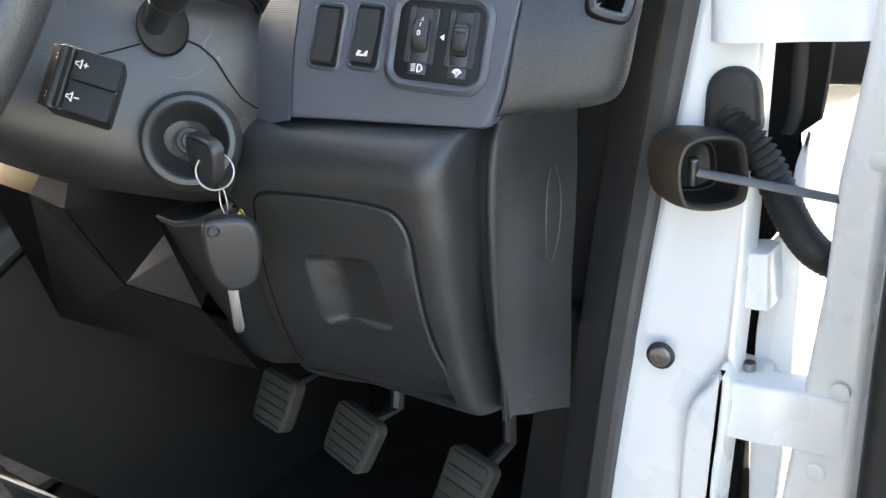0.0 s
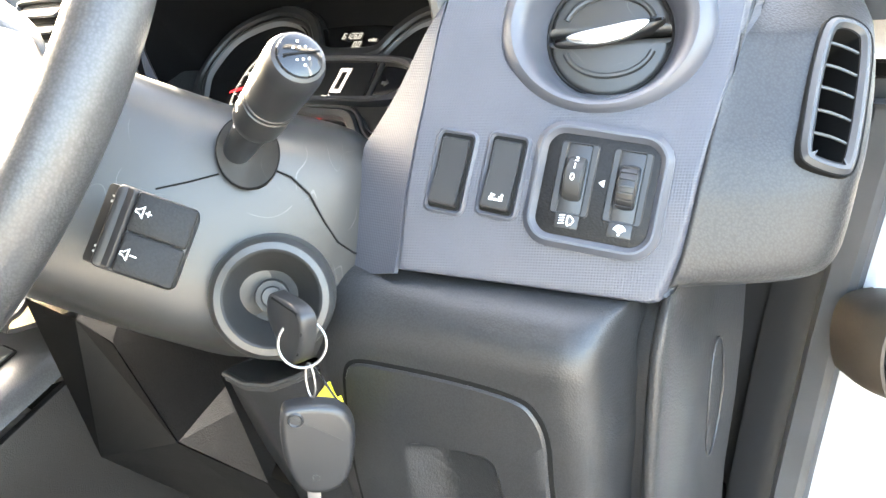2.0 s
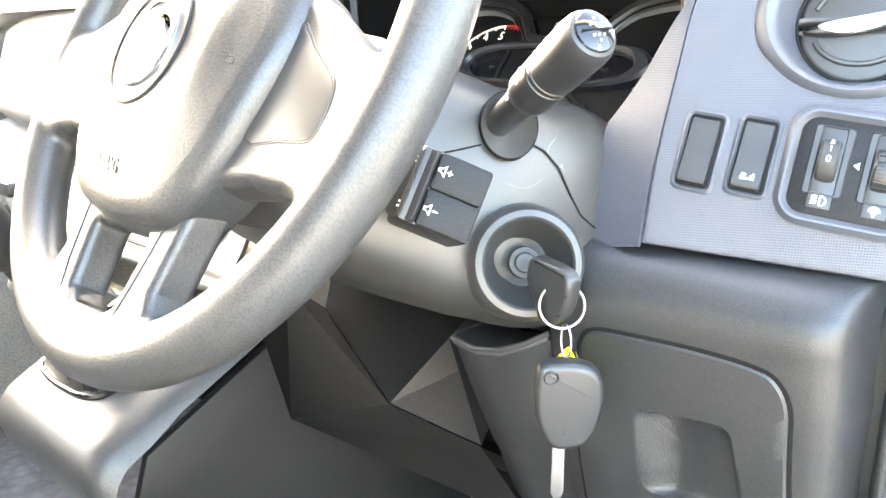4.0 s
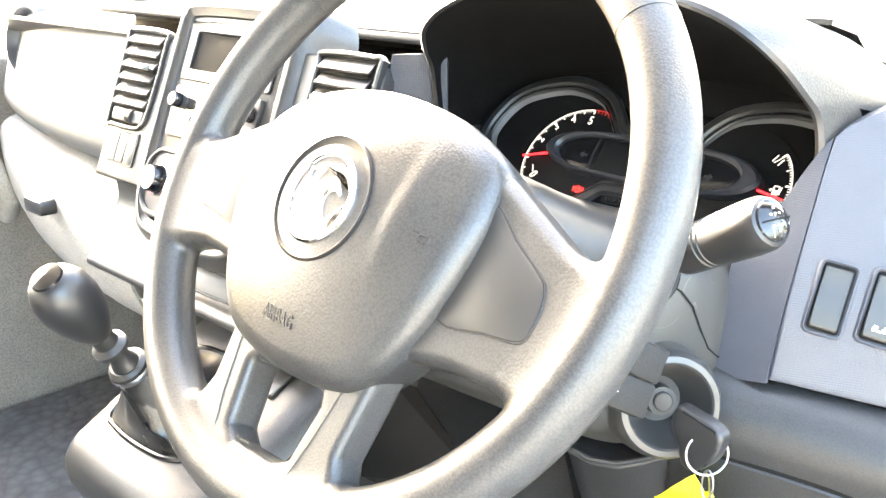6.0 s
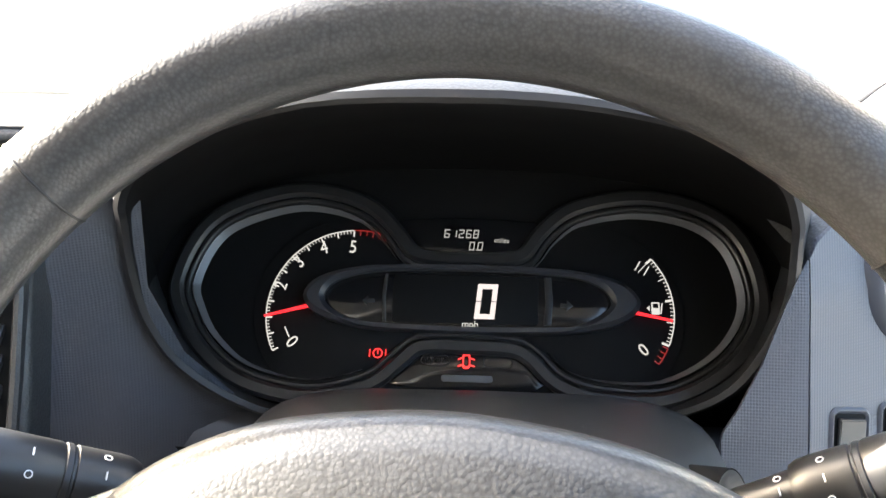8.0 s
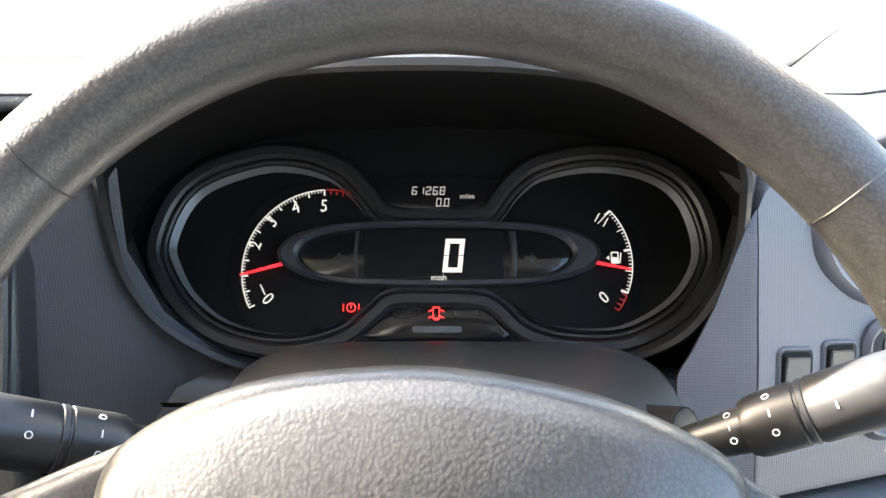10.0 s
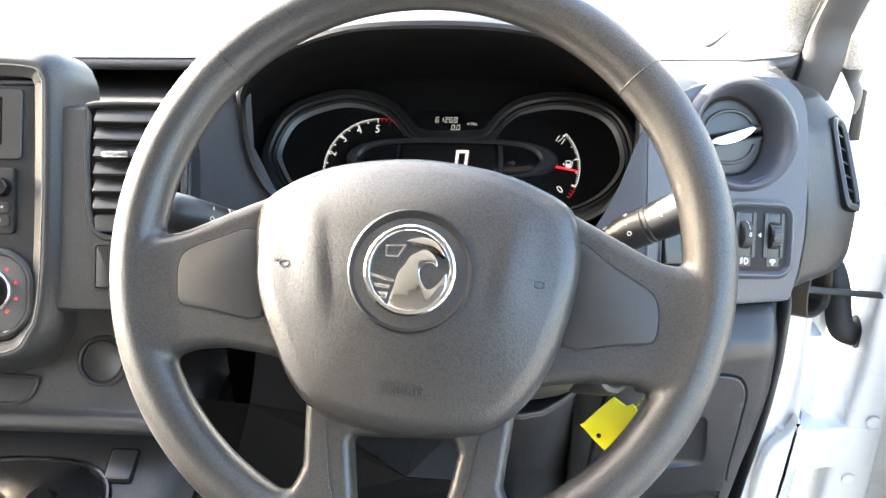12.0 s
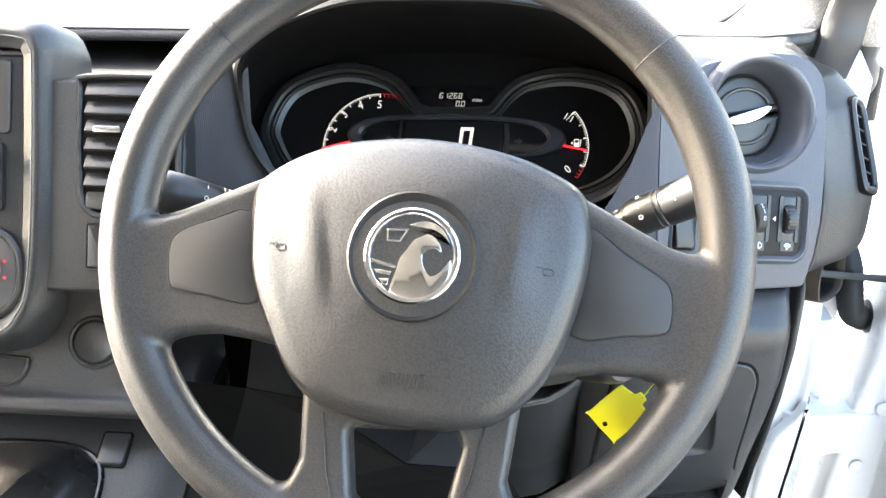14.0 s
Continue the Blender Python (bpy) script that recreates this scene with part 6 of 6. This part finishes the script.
part("vent_bezel", lathe(PVM, [(0.0615, -0.012), (0.060, 0.0015), (0.0525, 0.0105), (0.049, 0.0115), (0.041, 0.003), (0.0355, -0.008)], 48), M_BLUE_PLAIN, pv)
part("vent_dial", lathe(PVM, [(0.036, -0.006), (0.030, -0.003), (0, -0.003)], 36), M_BLACK, pv)

# pedals
M_PEDAL = material("worn_pedal_rubber", (0.026, 0.024, 0.020), 0.75, grain=("noise", 0.004), bump=0.4, vary=0.5)


def pedal(x, y, z, w, h, lean, label, tall=False):
    m = basis((x, y, z), (1, 0.0, 0.0), (0, 0.45, 1)) @ pose(0, 0, 0, 0, 0, lean)
    p = thing("pedal", label, "pedal", group="pedals", at=m.translation)
    o = [Vector((q.x * (1 + 1.6 * q.y), q.y)) for q in rrect(w, h, 0.011, 6)]
    part("pad", plate(m, o, -0.012, 0.004, 0.004, 3), M_PEDAL, p, "worn dusty rubber pad")
    k = 9 if tall else 6
    for i in range(k):
        cy = -h / 2 + h * (i + 0.5) / k
        part("rib", plate(m, rrect(w * (0.78 + 1.2 * cy), h / k * 0.42, 0.0012, cy=cy), 0.002, 0.0066, 0.0012), M_RUBBER, p)
    part("arm", tube([m @ Vector((0, h * 0.2, -0.010)), m @ Vector((0.006, h * 0.6, -0.05)), Vector((x + 0.01, y + 0.12, z + 0.22))], 0.008, 8), M_BLACK, p)


pedal(-0.105, 0.37, 0.797, 0.056, 0.064, -10, "worn dusty rubber clutch pedal")
pedal(0.010, 0.37, 0.782, 0.064, 0.062, -16, "worn dusty rubber brake pedal")
pedal(0.112, 0.40, 0.700, 0.056, 0.145, -14, "black ribbed accelerator pedal", True)

# ---- door opening: seal, post, hinges, open door ----
def strip(pts, w, d, name, mat, label, cat, kind=""):
    """A rubber or metal strip along a line in the door opening, w wide across x and d deep in y."""
    loops = []
    for p in spline(pts, 5, False):
        loops.append([p + Vector((a * w / 2, b * d / 2, 0)) for a, b in ((-1, -0.6), (-0.6, -1), (0.6, -1), (1, -0.6), (1, 1), (-1, 1))])
    return alone(name, rings(bmesh.new(), loops, True, True, True), mat, label, cat, kind=kind)


strip([Vector(p) for p in ((0.341, 0.484, 1.238), (0.3345, 0.49, 1.214), (0.3035, 0.493, 1.07), (0.267, 0.493, 0.885), (0.235, 0.493, 0.70), (0.216, 0.48, 0.58))], 0.024, 0.022, "trim_door_seal", M_SEAL, "black rubber door seal", "door seal", "structure")
strip([Vector(p) for p in ((0.312, 0.495, 1.238), (0.307, 0.500, 1.214), (0.276, 0.503, 1.07), (0.240, 0.503, 0.885), (0.211, 0.500, 0.70), (0.192, 0.485, 0.58))], 0.044, 0.014, "trim_kick_edge", M_BLACK, "black plastic sill edge trim", "trim", "structure")
strip([Vector(p) for p in ((0.432, 0.05, 1.88), (0.406, 0.28, 1.62), (0.368, 0.44, 1.392), (0.356, 0.450, 1.325), (0.350, 0.458, 1.29))], 0.038, 0.020, "trim_pillar_seal", M_SEAL, "grey rubber seal up the door opening", "door seal", "structure")
# footwell side
alone("wall_kick", plate(basis((0, 0.513, 0), (1, 0, 0), (0, 0, 1)), [Vector(p) for p in ((0.10, 0.56), (0.215, 0.56), (0.235, 0.74), (0.300, 1.07), (0.335, 1.25), (0.24, 1.25), (0.20, 1.0))], -0.01, 0.0, 0.002), M_BLACK, "black footwell side trim", "wall", kind="structure")
# white post
PE = [(0.385, 1.31), (0.362, 1.29), (0.344, 1.214), (0.312, 1.07), (0.277, 0.90), (0.248, 0.74), (0.238, 0.66), (0.230, 0.56), (0.350, 0.56), (0.361, 0.72), (0.371, 0.82), (0.3825, 0.948), (0.390, 1.05), (0.3975, 1.17), (0.402, 1.28)]
PM_ = basis((0, 0.50, 0), (1, 0, 0), (0, 0, 1))
post = thing("wall_door_post", "white painted front door post", "door post", kind="structure", at=(0.31, 0.55, 0.9))
part("post_face", plate(PM_, [Vector(p) for p in PE], -0.03, 0.0, 0.006, 3), M_PAINT, post)
part("post_swage", plate(PM_, spline([Vector(p) for p in ((0.333, 0.83), (0.358, 0.872), (0.371, 0.895), (0.376, 0.86), (0.366, 0.78), (0.356, 0.66), (0.340, 0.60), (0.325, 0.70))], 4), -0.01, 0.006, 0.0058, 4), M_PAINT, post, "pressed swage in the post")
bfm = facing((0.307, 0.499, 0.888), (0.1, -1, 0))
bo_ = thing("post_bolt", "steel bolt head in a black washer", "bolt", at=bfm.translation)
part("washer", lathe(bfm, [(0.0135, -0.002), (0.0135, 0.001), (0.011, 0.0018), (0, 0.0018)], 28), M_RUBBER, bo_)
part("head", lathe(bfm, [(0.0105, 0.001), (0.0105, 0.003), (0.009, 0.0042), (0.004, 0.0042), (0.0035, 0.003), (0, 0.003)], 24), M_STEEL, bo_)
# door check: boot and strap
ck = thing("door_check", "rubber door check boot with a steel strap", "door check", at=(0.33, 0.50, 1.067))
CKM = facing((0.374, 0.456, 1.083), (0.74, -0.66, 0.05))
bout = spline(mm([(-22, -26), (0, -31), (24, -29), (31, -20), (32, 2), (29, 22), (18, 30), (-6, 33), (-24, 27), (-31, 6), (-29, -16)]), 4)
bm = bmesh.new()
L = [(1.02, -0.056), (1.08, -0.032), (1.08, -0.018), (1.03, -0.002), (1.0, 0.003), (0.93, 0.0035), (0.88, 0.001), (0.86, -0.004)]
rings(bm, [[CKM @ Vector((p.x * s * 0.95, p.y * s * 0.95, z)) for p in bout] for s, z in L], True, True, False)
part("boot", bm, M_BOOT, ck, "dusty brown-black rubber boot")
# lining darker than the shell: the hollow's shade is painted in
part("boot_lining", rings(bmesh.new(), [[CKM @ Vector((p.x * s * 0.95, p.y * s * 0.95, z)) for p in bout] for s, z in ((0.865, -0.003), (0.82, -0.02), (0.70, -0.034), (0.66, -0.034), (0.60, -0.040), (0.2, -0.044))], True, False, True), M_BOOTIN, ck, "inside of the boot, the hollow's shade put into its colour")
st0 = CKM @ Vector((-0.010, 0.002, -0.012))
st1 = Vector((0.466, 0.50, 1.058))
part("strap", tube([st0, st0.lerp(st1, 0.5), st1], 0.0042, 8, flat=0.5), M_DULL, ck, "steel check strap")
part("strap_pin", lathe(facing(st0, (0.2, -0.3, 1)), [(0.0045, -0.012), (0.0045, 0.012), (0.003, 0.013), (0, 0.013)], 16), M_STEEL, ck)
# corrugated loom sleeve
ln = thing("wiring_sleeve", "black corrugated rubber wiring sleeve", "cable sleeve", at=(0.36, 0.5, 1.1))
line = spline([Vector(p) for p in ((0.378, 0.484, 1.130), (0.388, 0.474, 1.120), (0.404, 0.472, 1.103), (0.416, 0.478, 1.078), (0.424, 0.486, 1.052), (0.432, 0.497, 1.028), (0.443, 0.512, 1.006), (0.458, 0.522, 0.995), (0.478, 0.526, 0.990))], 14, False)
part("sleeve", tube(line, 0.012, 16, radii=[0.0125 + 0.0025 * math.sin(i * 2 * math.pi / 3) for i in range(len(line))]), M_RUBBER, ln)
sg = facing((0.383, 0.480, 1.134), (0.1, -1, 0))
part("door_grommet", lathe(facing((0.468, 0.525, 0.991), (-1, 0, 0)), [(0.025, -0.004), (0.025, 0.002), (0.021, 0.005), (0.015, 0.006), (0.0, 0.006)], 28), M_RUBBER, ln, "round rubber grommet in the door edge")
part("grommet", plate(sg, spline(mm([(-19, -22), (19, -22), (22, 0), (19, 20), (8, 30), (-8, 30), (-19, 20), (-22, 0)]), 4), -0.004, 0.010, 0.007, 3), M_RUBBER, ln, "flat rubber grommet")


def hinge(z, h):
    g = thing("hinge", "white painted steel hinge", "hinge", group="door hinges", at=(0.42, 0.53, z))
    o = spline([Vector(p) for p in ((0.346, 0.56), (0.349, 0.518), (0.362, 0.501), (0.398, 0.500), (0.425, 0.506), (0.478, 0.512), (0.480, 0.545), (0.425, 0.545), (0.402, 0.540), (0.392, 0.56))], 4)
    m = Matrix.Translation((0, 0, z))
    part("leaf", plate(m, o, -h / 2, h / 2, 0.004, 3), M_PAINT, g)
    part("pin", lathe(Matrix.Translation((0.381, 0.53, z)), [(0, -h / 2 - 0.008), (0.006, -h / 2 - 0.008), (0.006, h / 2 + 0.008), (0, h / 2 + 0.008)], 16), M_STEEL, g)


hinge(0.848, 0.056)
hinge(1.206, 0.052)
part("hinge_plate", plate(PM_, [Vector(p) for p in ((0.380, 0.945), (0.402, 0.945), (0.402, 1.0), (0.380, 0.998))], -0.05, -0.012, 0.003), M_PAINT, post, "white bracket")

door = thing("door_1", "open white driver's door with dark inner trim", "door", kind="structure", at=(0.9, 0.55, 1.0))
DL = [(0.398, 0.52), (0.408, 0.66), (0.420, 0.768), (0.449, 0.976), (0.456, 1.07), (0.472, 1.17), (0.480, 1.24), (0.486, 1.30)]
DR = [(0.512, 1.30), (0.508, 1.24), (0.502, 1.16), (0.494, 1.073), (0.489, 0.993), (0.480, 0.788), (0.472, 0.66), (0.466, 0.52)]
DM_ = basis((0, 0.508, 0), (1, 0, 0), (0, 0, 1))
part("door_return", plate(DM_, [Vector(p) for p in DL + DR], -0.03, 0.0, 0.008, 3), M_PAINT, door, "folded white door edge")
part("door_shell", plate(DM_, [Vector((x + 0.004, z)) for x, z in DL] + [Vector((1.42, 1.30)), Vector((1.42, 0.52))], -0.078, -0.028, 0.01, 3), M_PAINT, door)
part("door_trim", plate(DM_, [Vector((x + 0.032, z)) for x, z in DR[::-1]] + [Vector((1.38, 1.28)), Vector((1.38, 0.56))], 0.108, 0.145, 0.012, 3), M_BLACK, door, "dark plastic door trim")
part("trim_backing", plate(DM_, [Vector(p) for p in ((0.64, 0.56), (1.36, 0.56), (1.36, 1.26), (0.64, 1.26))], -0.026, 0.110, 0.012, 3), M_BLACK, door)
part("window_frame", joined(block((0.488, 0.53, 1.29), (0.52, 0.57, 1.75), 0.006), block((1.36, 0.53, 1.29), (1.42, 0.57, 1.86), 0.006), block((0.49, 0.53, 1.74), (1.42, 0.57, 1.80), 0.006)), M_PAINT, door, "white window frame")
part("frame_seal", block((0.470, 0.532, 1.20), (0.484, 0.552, 1.75), 0.004), M_RUBBER, door)
for x, z in ((0.455, 0.885), (0.438, 0.80), (0.474, 1.09)):
    part("shut_bolt", lathe(facing((x + 0.012, 0.5075, z), (0, -1, 0)), [(0.0085, -0.002), (0.0085, 0.001), (0.006, 0.0022), (0, 0.0022)], 20), M_PAINT, door)
GAPM = basis((0, 0.537, 0), (1, 0, 0), (0, 0, 1))
# sheet added behind the post to draw the hinge gap's shade
alone("trim_gap_shade", plate(GAPM, [Vector(p) for p in ((0.30, 0.58), (0.357, 0.58), (0.3665, 0.72), (0.3765, 0.82), (0.386, 0.96), (0.387, 0.992), (0.400, 1.011), (0.426, 1.049), (0.4185, 1.070), (0.416, 1.099), (0.419, 1.101), (0.433, 1.112), (0.437, 1.142), (0.440, 1.170), (0.440, 1.215), (0.30, 1.215))], -0.008, 0.0, 0.002), M_DARK, "near-black sheet standing for the shade in the hinge gap", "door seal", kind="structure")
strip([Vector(p) for p in ((0.419, 0.535, 1.215), (0.417, 0.535, 1.17), (0.414, 0.535, 1.12), (0.408, 0.535, 1.10))], 0.012, 0.008, "trim_gap_lip", M_RUBBER, "black rubber lip in the hinge gap", "door seal", "structure")
alone("wing", plate(basis((0, 0.556, 0), (1, 0, 0), (0, 0, 1)), [Vector(p) for p in ((0.372, 0.50), (0.392, 0.50), (0.400, 0.726), (0.410, 0.842), (0.416, 0.995), (0.420, 1.09), (0.417, 1.098), (0.408, 1.07), (0.396, 1.0), (0.385, 0.99), (0.376, 0.90), (0.372, 0.78))], -1.0, 0.0, 0.004, 2), M_PAINT, "white front wing edge behind the open door", "car wing")
mir = thing("door_mirror", "pale grey door mirror on a dark foot", "door mirror", at=(0.45, 0.62, 1.23))
part("mirror_shell", block((0.436, 0.612, 1.285), (0.458, 0.645, 1.47), 0.008, 4), M_TRIM, mir, "pale grey mirror shell")
part("mirror_neck", rings(bmesh.new(), [[Vector((0.447 + r * math.cos(a), 0.625 + 0.8 * r * math.sin(a), z)) for a in np.linspace(0, 2 * math.pi, 24, endpoint=False)] for r, z in ((0.006, 1.230), (0.012, 1.233), (0.0155, 1.242), (0.0165, 1.253), (0.0155, 1.264), (0.011, 1.272), (0.012, 1.277), (0.014, 1.287))], True, True, True), M_SEAL, mir, "dark grey rounded mirror neck")
part("mirror_foot", block((0.452, 0.622, 1.17), (0.470, 0.65, 1.262), 0.006, 3), M_BLACK, mir)
strip([Vector(p) for p in ((0.400, 0.07, 1.88), (0.375, 0.30, 1.62), (0.334, 0.462, 1.392), (0.327, 0.470, 1.34), (0.322, 0.474, 1.30))], 0.034, 0.018, "trim_pillar_cover", M_TRIM, "pale grey windscreen pillar cover", "pillar trim", "structure")
edge = spline([Vector(p) for p in ((0.223, 0.505, 1.322), (0.2318, 0.50, 1.3240), (0.2566, 0.50, 1.3357), (0.2696, 0.50, 1.3452), (0.290, 0.50, 1.3621), (0.318, 0.485, 1.386))], 5, False)
alone("screen_edge_line", tube(edge, 0.004, 8, radii=[0.0012 + 0.0032 * max(0, 1 - abs(i / (len(edge) - 1) - 0.22) / 0.5) for i in range(len(edge))], flat=0.7), M_BLACK, "thin black tapered line by the windscreen edge", "windscreen trim", kind="structure")
alone("bonnet", block((-1.30, 1.12, 0.98), (0.46, 1.75, 1.06), 0.03, 3), M_PAINT, "white bonnet beyond the windscreen", "bonnet")
alone("scuttle", block((-1.30, 0.98, 1.05), (0.46, 1.14, 1.18), 0.01, 2), M_BLACK, "black scuttle panel below the windscreen", "scuttle")
# sill and passenger door
alone("sill", block((0.22, -0.9, 0.52), (0.44, 0.50, 0.625), 0.02, 3), M_BLACK, "black plastic door sill tread", "sill")
pd = thing("door_2", "pale passenger door card with a pull handle", "door", kind="structure", at=(-1.28, 0, 1.0))
# card runs past the door to keep sun off the floor mat
part("door_card", block((-1.31, -0.98, 0.56), (-1.235, 0.74, 1.25), 0.02, 3), M_BEIGE, pd)
part("armrest", block((-1.25, -0.55, 0.93), (-1.16, 0.22, 1.0), 0.02, 3), M_TRIM, pd)
part("pull_handle", tube([(-1.235, 0.30, 0.98), (-1.185, 0.29, 1.02), (-1.175, 0.26, 1.10), (-1.19, 0.24, 1.18), (-1.235, 0.24, 1.20)], 0.016, 12), M_TRIM, pd)
pw = part("window", block((-1.29, -0.72, 1.25), (-1.284, 0.50, 1.85), 0), M_GLASS, pd)
pw.visible_shadow = False


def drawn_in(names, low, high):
    """Scale parts of the door opening about the camera's start position, rounded, by one share at knee height and
    another at elbow height.
    """
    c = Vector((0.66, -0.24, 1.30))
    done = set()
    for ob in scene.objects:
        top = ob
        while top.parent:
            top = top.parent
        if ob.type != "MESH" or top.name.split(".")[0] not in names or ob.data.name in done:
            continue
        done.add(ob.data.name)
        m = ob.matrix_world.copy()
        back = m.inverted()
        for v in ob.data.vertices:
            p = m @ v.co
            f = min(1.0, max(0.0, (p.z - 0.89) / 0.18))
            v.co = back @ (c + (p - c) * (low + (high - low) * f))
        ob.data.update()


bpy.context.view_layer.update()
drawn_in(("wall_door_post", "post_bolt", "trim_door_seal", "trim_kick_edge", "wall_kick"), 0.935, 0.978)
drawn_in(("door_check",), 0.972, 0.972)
drawn_in(("trim_gap_shade", "trim_gap_lip"), 0.97, 1.04)
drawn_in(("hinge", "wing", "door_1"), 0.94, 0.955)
